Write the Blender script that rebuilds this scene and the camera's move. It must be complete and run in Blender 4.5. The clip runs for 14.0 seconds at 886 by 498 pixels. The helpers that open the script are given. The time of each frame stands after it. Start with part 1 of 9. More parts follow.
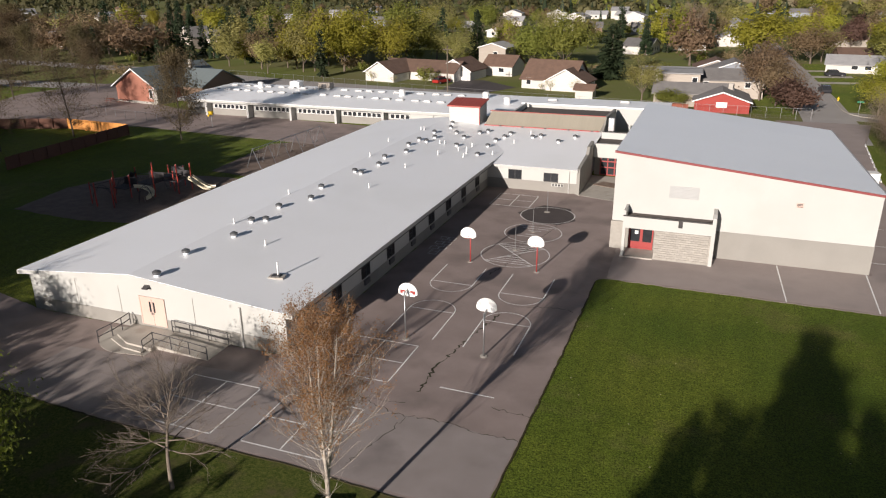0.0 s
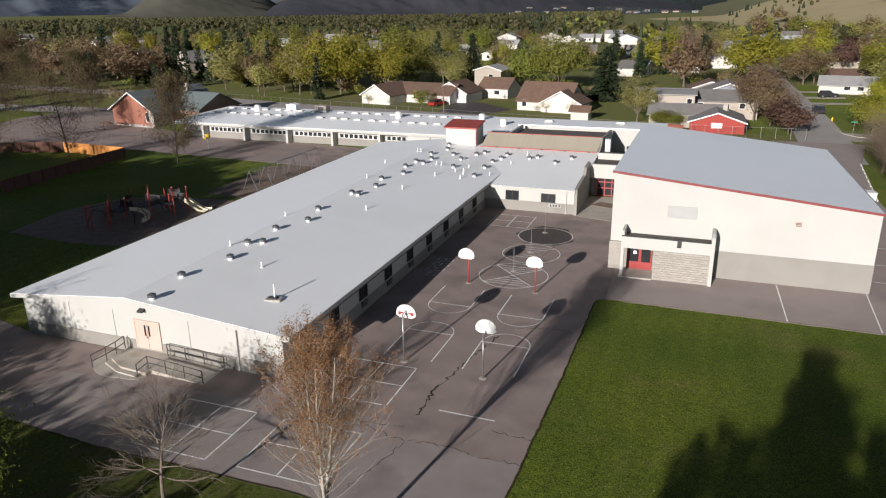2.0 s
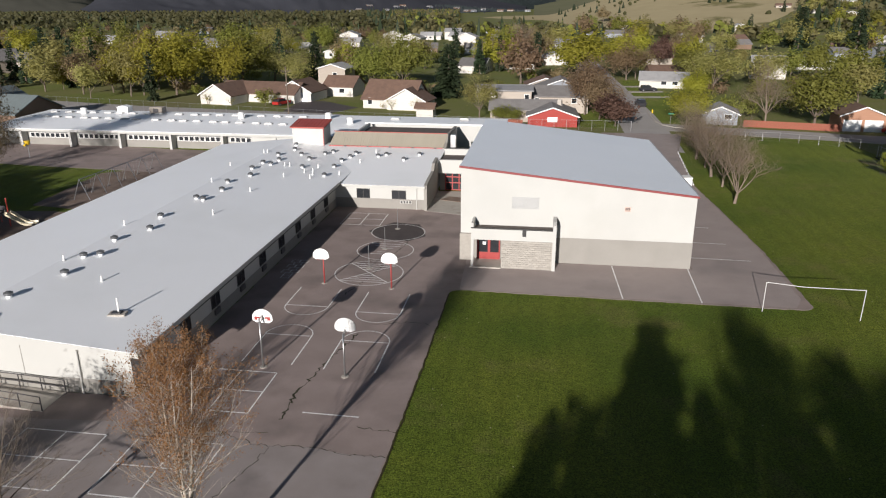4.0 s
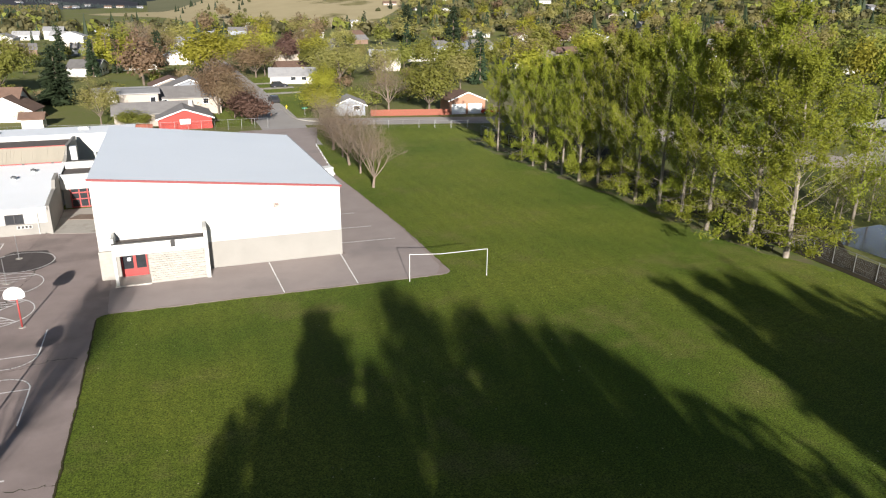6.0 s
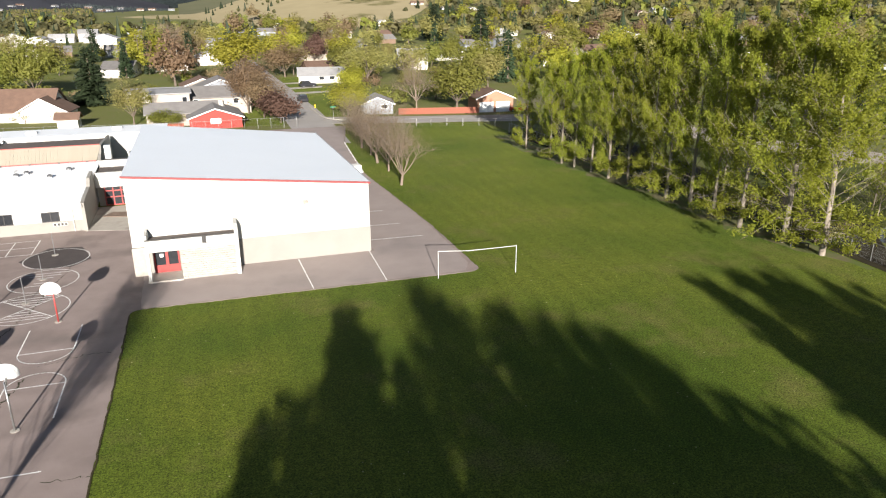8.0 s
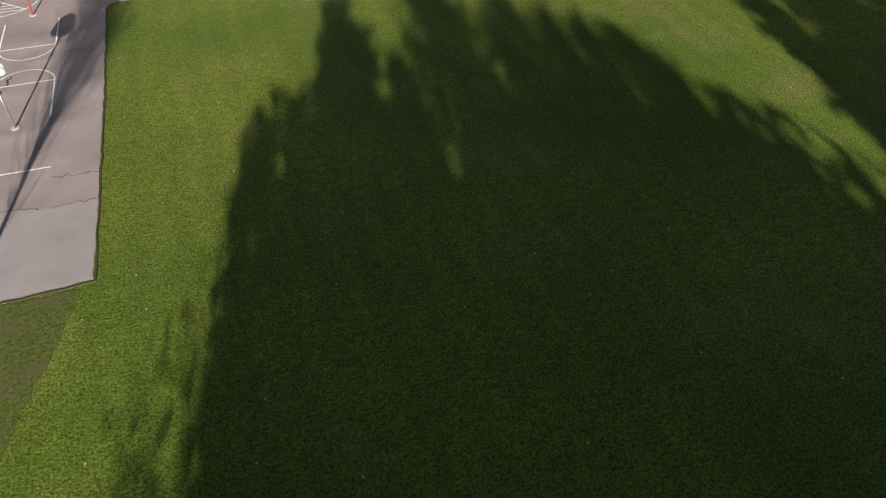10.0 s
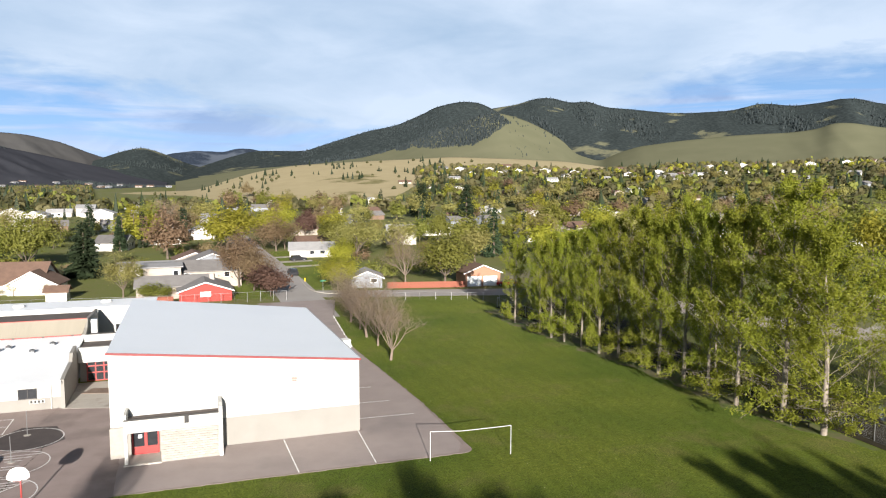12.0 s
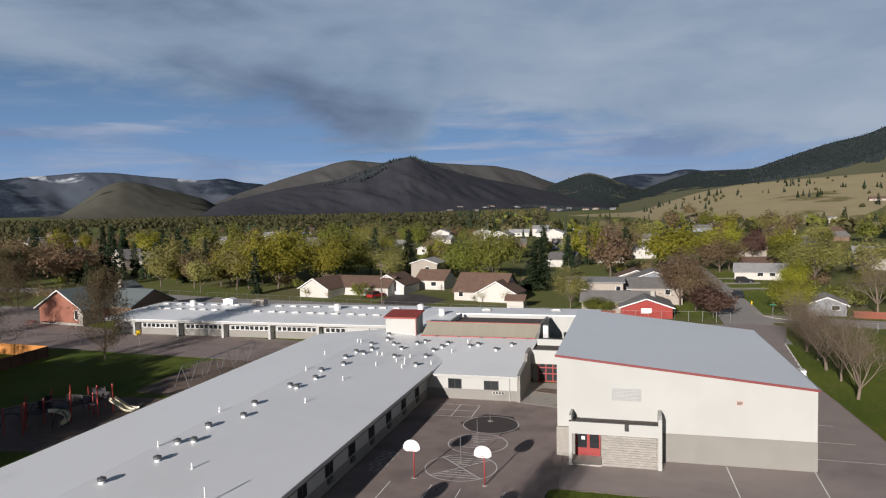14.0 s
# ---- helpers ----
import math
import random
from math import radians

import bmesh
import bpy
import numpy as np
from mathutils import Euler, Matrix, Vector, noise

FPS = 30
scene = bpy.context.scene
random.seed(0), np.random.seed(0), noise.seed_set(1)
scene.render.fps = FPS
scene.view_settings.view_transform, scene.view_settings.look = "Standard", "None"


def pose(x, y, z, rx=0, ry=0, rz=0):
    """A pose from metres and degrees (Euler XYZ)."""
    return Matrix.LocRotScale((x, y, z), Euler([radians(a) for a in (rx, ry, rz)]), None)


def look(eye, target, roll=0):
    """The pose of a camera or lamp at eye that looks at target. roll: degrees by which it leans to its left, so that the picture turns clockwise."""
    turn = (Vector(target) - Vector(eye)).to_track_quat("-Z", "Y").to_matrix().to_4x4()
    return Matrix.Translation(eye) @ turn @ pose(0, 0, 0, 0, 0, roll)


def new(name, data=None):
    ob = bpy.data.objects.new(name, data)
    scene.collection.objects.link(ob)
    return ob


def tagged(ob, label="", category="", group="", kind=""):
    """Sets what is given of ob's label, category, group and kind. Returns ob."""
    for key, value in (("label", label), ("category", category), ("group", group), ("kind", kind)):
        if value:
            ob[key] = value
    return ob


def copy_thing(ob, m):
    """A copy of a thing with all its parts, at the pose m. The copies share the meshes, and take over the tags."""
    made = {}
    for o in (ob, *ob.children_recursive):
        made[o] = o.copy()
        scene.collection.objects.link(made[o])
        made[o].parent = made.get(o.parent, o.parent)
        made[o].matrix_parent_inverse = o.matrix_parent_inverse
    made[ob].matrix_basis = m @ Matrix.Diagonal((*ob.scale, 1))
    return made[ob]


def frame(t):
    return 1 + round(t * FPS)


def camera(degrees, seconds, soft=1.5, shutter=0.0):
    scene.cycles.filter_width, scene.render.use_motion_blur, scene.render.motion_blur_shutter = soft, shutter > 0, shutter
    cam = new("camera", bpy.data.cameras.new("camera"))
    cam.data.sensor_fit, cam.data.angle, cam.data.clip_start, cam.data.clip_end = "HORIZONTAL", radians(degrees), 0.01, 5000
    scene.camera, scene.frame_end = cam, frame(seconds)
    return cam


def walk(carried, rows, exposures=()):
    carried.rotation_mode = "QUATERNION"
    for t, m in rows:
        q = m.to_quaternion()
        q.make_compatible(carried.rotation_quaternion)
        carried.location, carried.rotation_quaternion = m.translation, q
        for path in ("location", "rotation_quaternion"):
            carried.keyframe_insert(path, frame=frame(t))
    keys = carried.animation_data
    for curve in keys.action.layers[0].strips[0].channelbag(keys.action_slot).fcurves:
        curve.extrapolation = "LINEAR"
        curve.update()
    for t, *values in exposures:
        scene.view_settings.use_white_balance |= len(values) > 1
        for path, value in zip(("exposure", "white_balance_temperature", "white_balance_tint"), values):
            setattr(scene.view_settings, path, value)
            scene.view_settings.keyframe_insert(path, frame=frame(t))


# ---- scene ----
cam = camera(63.48, 14.0, 1.2)
# seconds, yaw, pitch, roll, x, y, z: the drone hovers, turns and drifts by under a metre
PATH = [
    (0, 20.62, -20.55, 0.51, 0.00, 0.00, 23.00),
    (0.5, 20.63, -23.08, 0.60, -0.09, 0.19, 23.02),
    (1, 20.57, -21.62, 0.69, -0.19, 0.29, 23.01),
    (1.5, 20.55, -19.31, 0.72, -0.22, 0.32, 22.95),
    (2, 20.24, -18.80, 0.71, -0.24, 0.27, 22.81),
    (2.2, 20.08, -18.82, 0.74, -0.25, 0.26, 22.82),
    (2.8, 19.70, -18.90, 0.66, -0.22, 0.12, 22.86),
    (3.3, 17.45, -18.98, 0.47, -0.18, -0.08, 22.92),
    (3.8, 11.45, -19.04, 0.18, -0.11, -0.28, 22.98),
    (4.3, 2.28, -19.09, -0.12, -0.03, -0.46, 23.04),
    (4.5, -2.42, -19.08, -0.22, 0.04, -0.55, 23.05),
    (5, -13.75, -19.19, -0.47, 0.05, -0.67, 23.12),
    (5.5, -16.24, -19.19, -0.44, -0.03, -0.71, 23.12),
    (6, -20.06, -19.20, -0.45, 0.08, -0.96, 23.10),
    (6.5, -27.00, -19.25, -0.52, -0.05, -0.96, 23.12),
    (7, -24.03, -19.25, -0.21, -0.21, -0.75, 23.03),
    (7.5, -18.60, -19.17, 0.16, -0.10, -0.75, 22.93),
    (8, -18.01, -19.25, 0.19, -0.04, -0.83, 22.83),
    (8.5, -18.13, -19.21, 0.15, -0.07, -0.79, 22.65),
    (9, -18.27, -24.86, 0.08, -0.12, -0.89, 22.43),
    (9.2, -18.30, -30.04, 0.03, -0.11, -0.85, 22.47),
    (9.7, -18.42, -39.30, 0.00, -0.14, -0.78, 22.66),
    (10.25, -18.55, -44.60, -0.03, -0.20, -0.66, 22.95),
    (10.8, -18.70, -37.00, -0.07, -0.27, -0.53, 23.22),
    (11.3, -18.82, -24.72, -0.11, -0.34, -0.40, 23.39),
    (11.5, -18.95, -19.18, 0.04, -0.33, -0.32, 23.33),
    (12, -19.11, -5.64, -0.18, -0.45, -0.16, 23.23),
    (12.5, -11.66, -4.30, 0.20, -0.80, -0.15, 23.00),
    (13, -2.73, -4.10, 0.62, -0.84, -0.01, 22.87),
    (13.5, 3.95, -3.94, 0.77, -0.80, 0.11, 22.73),
    (14, 15.06, -3.61, 1.16, -0.76, 0.33, 22.40),
]
# seconds, stops, kelvin, tint
EXPO = [(0, 0.47, 6730, 16), (2, 0.42, 6450, 14), (4.5, 0.41, 6400, 14), (5, 0.61, 6400, 13), (6, 1.12, 6450, 12), (6.5, 1.34, 6600, 12), (7, 1.54, 6600, 12), (7.5, 1.44, 6600, 12), (8.5, 1.18, 6620, 12), (9, 1.01, 6450, 12), (9.2, 0.96, 6450, 12), (11.3, 2.26, 6700, 13), (11.6, 1.93, 6600, 13), (12, 1.19, 6550, 12), (12.5, 0.72, 6350, 12), (13, 0.4, 6350, 13), (14, 0.2, 6450, 14)]
walk(cam, [(t, pose(x, y, z, 90 + pitch, roll, yaw)) for t, yaw, pitch, roll, x, y, z in PATH], EXPO)

# ---- world and sun ----
SUN_AZ, SUN_EL = 189.4, 15.3
world = bpy.data.worlds.new("sky")
scene.world = world
world.use_nodes = True
wt = world.node_tree
wt.nodes.clear()


def wnode(kind, **kw):
    n = wt.nodes.new(kind)
    for k, v in kw.items():
        n.inputs[k].default_value = v
    return n


w_out = wt.nodes.new("ShaderNodeOutputWorld")
w_bg = wnode("ShaderNodeBackground", Strength=0.0305)
w_sky = wt.nodes.new("ShaderNodeTexSky")
w_sky.sky_type, w_sky.sun_disc = "NISHITA", False
w_sky.air_density, w_sky.dust_density, w_sky.ozone_density = 1.1, 0.3, 1.6
w_sky.sun_elevation, w_sky.sun_rotation = radians(SUN_EL), radians(SUN_AZ)
w_co = wt.nodes.new("ShaderNodeTexCoord")
w_sep = wt.nodes.new("ShaderNodeSeparateXYZ")
wt.links.new(w_co.outputs["Generated"], w_sep.inputs[0])
def wmath(op, a, b=None, c=None, clamp=False):
    n = wt.nodes.new("ShaderNodeMath")
    n.operation, n.use_clamp = op, clamp
    for k, v in enumerate((a, b, c)):
        if v is None:
            continue
        if isinstance(v, (int, float)):
            n.inputs[k].default_value = v
        else:
            wt.links.new(v, n.inputs[k])
    return n.outputs[0]


def wrange(v, a0, a1, b0, b1, smooth=False):
    n = wt.nodes.new("ShaderNodeMapRange")
    n.interpolation_type = "SMOOTHSTEP" if smooth else "LINEAR"
    for k, q in zip(("From Min", "From Max", "To Min", "To Max"), (a0, a1, b0, b1)):
        n.inputs[k].default_value = q
    wt.links.new(v, n.inputs["Value"])
    return n.outputs[0]


def wmix(f, a, b):
    n = wt.nodes.new("ShaderNodeMix")
    n.data_type = "RGBA"
    for key, v in (("Factor", f), ("A", a), ("B", b)):
        if isinstance(v, tuple):
            n.inputs[key].default_value = (*v, 1)
        elif isinstance(v, float):
            n.inputs[key].default_value = v
        else:
            wt.links.new(v, n.inputs[key])
    return n.outputs["Result"]


def wcurve(v, stops):
    """A curve over the bearing in degrees: (bearing, value between 0 and 1)."""
    n = wt.nodes.new("ShaderNodeValToRGB")
    r = n.color_ramp
    r.interpolation = "EASE"
    while len(r.elements) < len(stops):
        r.elements.new(0.5)
    for e, (p, q) in zip(r.elements, stops):
        e.position, e.color = (p + 90) / 180, (q, q, q, 1)
    wt.links.new(wmath("MULTIPLY_ADD", v, 1 / 180, 0.5), n.inputs[0])
    return n.outputs["Color"]


def wnoise(sx, sy, shift, detail=8.0, rough=0.55, warp=0.4):
    """Cloud texture over bearing and height; sx and sy: waves in a radian."""
    c = wt.nodes.new("ShaderNodeCombineXYZ")
    wt.links.new(wmath("MULTIPLY", w_az, sx), c.inputs[0])
    wt.links.new(wmath("MULTIPLY", w_el, sy), c.inputs[1])
    c.inputs[2].default_value = shift
    n = wnode("ShaderNodeTexNoise", Scale=1.0, Detail=detail, Roughness=rough, Distortion=warp)
    wt.links.new(c.outputs[0], n.inputs["Vector"])
    return n.outputs["Fac"]


w_az = wmath("ARCTAN2", w_sep.outputs["X"], w_sep.outputs["Y"])
w_el = wmath("ARCSINE", w_sep.outputs["Z"])
w_azd, w_eld = wmath("MULTIPLY", w_az, 57.2958), wmath("MULTIPLY", w_el, 57.2958)
w_tint = wt.nodes.new("ShaderNodeVectorMath")
w_tint.operation = "MULTIPLY"
w_tint.inputs[1].default_value = (0.48, 0.58, 0.75)
wt.links.new(w_sky.outputs[0], w_tint.inputs[0])
w_high = wmix(wrange(w_eld, 17, 42, 0.0, 1.0), (1.0, 1.0, 1.0), (0.28, 0.30, 0.36))
w_deep = wt.nodes.new("ShaderNodeVectorMath")
w_deep.operation = "MULTIPLY"
wt.links.new(w_tint.outputs[0], w_deep.inputs[0])
wt.links.new(w_high, w_deep.inputs[1])
w_big, w_mid, w_fine = wnoise(2.6, 8.0, 3.1, 6.0, 0.5), wnoise(6.0, 17.0, 8.2, 9.0, 0.55, 0.7), wnoise(22.0, 60.0, 5.7, 6.0)
# the cloud sheet: its lower edge by bearing, frayed
w_edge = wmath("MULTIPLY", wcurve(w_azd, [(-90, .45), (-38, .48), (-29, .40), (-21, .235), (-17.5, .23), (-14.5, .39), (-9, .41), (-3, .30), (6, .18), (28, .16), (45, .42), (90, .5)]), 20.0)
w_above = wmath("SUBTRACT", w_eld, w_edge)
w_fray = wmath("MULTIPLY_ADD", w_big, 2.6, -1.3)
w_fray = wmath("ADD", w_fray, wmath("MULTIPLY_ADD", w_mid, 2.0, -1.0))
w_fray = wmath("ADD", w_fray, wmath("MULTIPLY_ADD", w_fine, 1.2, -0.6))
w_cover = wmath("ADD", wmath("MULTIPLY", w_above, 0.42), wmath("ADD", w_fray, 0.35), clamp=True)
w_cover = wmath("MULTIPLY", w_cover, wrange(w_eld, 17, 28, 0.93, 0.05))
# thick grey parts, thin pale ones; thickest over the bank in the north-west
w_bank = wmath("MULTIPLY", wcurve(w_azd, [(-90, .3), (-42, .3), (-33, .75), (-24, 1.0), (-18, .9), (-14, .25), (0, .15), (20, 0.0), (90, .0)]), wrange(w_above, 1.0, 6.5, 0.5, 0.0, True))
w_tone = wmath("SUBTRACT", wmath("MULTIPLY_ADD", w_big, 1.5, -0.16), w_bank)
w_tone = wmath("ADD", w_tone, wmath("MULTIPLY_ADD", w_mid, 0.7, -0.35))
w_tone = wmath("ADD", w_tone, wrange(w_azd, -12, 30, 0.0, 0.3))
w_grey = wt.nodes.new("ShaderNodeValToRGB")
w_grey.color_ramp.elements.new(0.45)
for e, (p, c) in zip(w_grey.color_ramp.elements, ((0.08, (3.5, 4.9, 7.4)), (0.45, (6.5, 8.9, 11.9)), (1.0, (10.4, 12.4, 14.9)))):
    e.position, e.color = p, (*c, 1)
wt.links.new(w_tone, w_grey.inputs[0])
w_col = wmix(wrange(w_eld, 3.0, 18.0, 0.9, 0.0), w_deep.outputs[0], (5.2, 9.6, 16.8))
# long thin clouds below the sheet, and pale air on the hills
w_streak = wmath("MULTIPLY", wrange(wnoise(4.0, 46.0, 1.3, 8.0, 0.55, 0.5), 0.44, 0.62, 0.0, 0.8), wrange(w_eld, 6.0, 8.5, 1.0, 0.0))
w_col = wmix(w_streak, w_col, wmix(wrange(w_mid, 0.38, 0.6, 0.0, 1.0), (5.2, 7.2, 11.2), (10.0, 11.9, 15.2)))
w_col = wmix(w_cover, w_col, w_grey.outputs["Color"])
w_col = wmix(wrange(w_eld, 0.5, 4.5, 0.6, 0.0), w_col, (8.8, 11.2, 15.0))
wt.links.new(w_col, w_bg.inputs["Color"])
wt.links.new(w_bg.outputs[0], w_out.inputs[0])

sun = new("sun", bpy.data.lights.new("sun", "SUN"))
sun.data.energy, sun.data.angle, sun.data.color = 5.0, radians(0.6), (1.0, 0.955, 0.885)
_a, _e = radians(SUN_AZ), radians(SUN_EL)
SUN_FROM = Vector((math.sin(_a) * math.cos(_e), math.cos(_a) * math.cos(_e), math.sin(_e)))
sun.matrix_world = look((0, 0, 60), Vector((0, 0, 60)) - SUN_FROM)

# ---- materials ----
def mat(name, c1, c2=None, rough=0.8, scale=3.0, fine=40.0, bump=0.15, metal=0.0, random_tint=0.0, stretch=(1, 1, 1),
        dirt=None, dirt_scale=0.35, dirt_at=(0.55, 0.75), spec=0.4):
    """A surface with colour variation at two scales, stains and fine relief."""
    m = bpy.data.materials.new(name)
    m.use_nodes = True
    t = m.node_tree
    b = t.nodes["Principled BSDF"]
    b.inputs["Roughness"].default_value, b.inputs["Metallic"].default_value = rough, metal
    b.inputs["Specular IOR Level"].default_value = spec
    c2 = c2 or tuple(v * 0.8 for v in c1)
    co = t.nodes.new("ShaderNodeTexCoord")
    mp = t.nodes.new("ShaderNodeMapping")
    mp.inputs["Scale"].default_value = stretch
    t.links.new(co.outputs["Object"], mp.inputs[0])
    n1 = t.nodes.new("ShaderNodeTexNoise")
    n1.inputs["Scale"].default_value, n1.inputs["Detail"].default_value = scale, 6
    n2 = t.nodes.new("ShaderNodeTexNoise")
    n2.inputs["Scale"].default_value, n2.inputs["Detail"].default_value = fine, 3
    for n in (n1, n2):
        t.links.new(mp.outputs[0], n.inputs["Vector"])
    av = t.nodes.new("ShaderNodeMath")
    av.operation = "ADD"
    t.links.new(n1.outputs["Fac"], av.inputs[0])
    t.links.new(n2.outputs["Fac"], av.inputs[1])
    rg = t.nodes.new("ShaderNodeMapRange")
    rg.inputs["From Min"].default_value, rg.inputs["From Max"].default_value = 0.75, 1.25
    t.links.new(av.outputs[0], rg.inputs["Value"])
    mx = t.nodes.new("ShaderNodeMix")
    mx.data_type = "RGBA"
    mx.inputs["A"].default_value, mx.inputs["B"].default_value = (*c1, 1), (*c2, 1)
    t.links.new(rg.outputs[0], mx.inputs["Factor"])
    col = mx.outputs["Result"]
    if dirt:
        n3 = t.nodes.new("ShaderNodeTexNoise")
        n3.inputs["Scale"].default_value, n3.inputs["Detail"].default_value = dirt_scale, 7
        t.links.new(mp.outputs[0], n3.inputs["Vector"])
        r3 = t.nodes.new("ShaderNodeMapRange")
        r3.inputs["From Min"].default_value, r3.inputs["From Max"].default_value = dirt_at
        t.links.new(n3.outputs["Fac"], r3.inputs["Value"])
        m3 = t.nodes.new("ShaderNodeMix")
        m3.data_type = "RGBA"
        m3.inputs["B"].default_value = (*dirt, 1)
        t.links.new(r3.outputs[0], m3.inputs["Factor"])
        t.links.new(col, m3.inputs["A"])
        col = m3.outputs["Result"]
    if random_tint:
        oi = t.nodes.new("ShaderNodeObjectInfo")
        r4 = t.nodes.new("ShaderNodeMapRange")
        r4.inputs["To Min"].default_value, r4.inputs["To Max"].default_value = 1 - random_tint, 1 + random_tint
        t.links.new(oi.outputs["Random"], r4.inputs["Value"])
        hs = t.nodes.new("ShaderNodeHueSaturation")
        t.links.new(r4.outputs[0], hs.inputs["Value"])
        t.links.new(col, hs.inputs["Color"])
        col = hs.outputs["Color"]
    t.links.new(col, b.inputs["Base Color"])
    if bump:
        bp = t.nodes.new("ShaderNodeBump")
        bp.inputs["Strength"].default_value, bp.inputs["Distance"].default_value = bump, 0.02
        t.links.new(n2.outputs["Fac"], bp.inputs["Height"])
        t.links.new(bp.outputs[0], b.inputs["Normal"])
    return m


def leaf_mat(name, c1, c2, random_tint=0.25, hue=0.02):
    """Leaves: two greens per leaf, a tint per tree, some light through them."""
    m = bpy.data.materials.new(name)
    m.use_nodes = True
    t = m.node_tree
    b = t.nodes["Principled BSDF"]
    b.inputs["Roughness"].default_value = 0.6
    b.inputs["Specular IOR Level"].default_value = 0.25
    ge = t.nodes.new("ShaderNodeNewGeometry")
    mx = t.nodes.new("ShaderNodeMix")
    mx.data_type = "RGBA"
    mx.inputs["A"].default_value, mx.inputs["B"].default_value = (*c1, 1), (*c2, 1)
    ri = t.nodes.new("ShaderNodeMapRange")
    ri.inputs["To Min"].default_value, ri.inputs["To Max"].default_value = 0.25, 0.75
    t.links.new(ge.outputs["Random Per Island"], ri.inputs["Value"])
    t.links.new(ri.outputs[0], mx.inputs["Factor"])
    oi = t.nodes.new("ShaderNodeObjectInfo")
    hs = t.nodes.new("ShaderNodeHueSaturation")
    r1 = t.nodes.new("ShaderNodeMapRange")
    r1.inputs["To Min"].default_value, r1.inputs["To Max"].default_value = 1 - random_tint, 1 + random_tint
    r2 = t.nodes.new("ShaderNodeMapRange")
    r2.inputs["To Min"].default_value, r2.inputs["To Max"].default_value = 0.5 - hue, 0.5 + hue
    t.links.new(oi.outputs["Random"], r1.inputs["Value"])
    t.links.new(oi.outputs["Random"], r2.inputs["Value"])
    t.links.new(r1.outputs[0], hs.inputs["Value"])
    t.links.new(r2.outputs[0], hs.inputs["Hue"])
    t.links.new(mx.outputs["Result"], hs.inputs["Color"])
    t.links.new(hs.outputs["Color"], b.inputs["Base Color"])
    tr = t.nodes.new("ShaderNodeBsdfTranslucent")
    t.links.new(hs.outputs["Color"], tr.inputs["Color"])
    ms = t.nodes.new("ShaderNodeMixShader")
    ms.inputs[0].default_value = 0.48
    t.links.new(b.outputs[0], ms.inputs[1])
    t.links.new(tr.outputs[0], ms.inputs[2])
    t.links.new(ms.outputs[0], t.nodes["Material Output"].inputs[0])
    return m


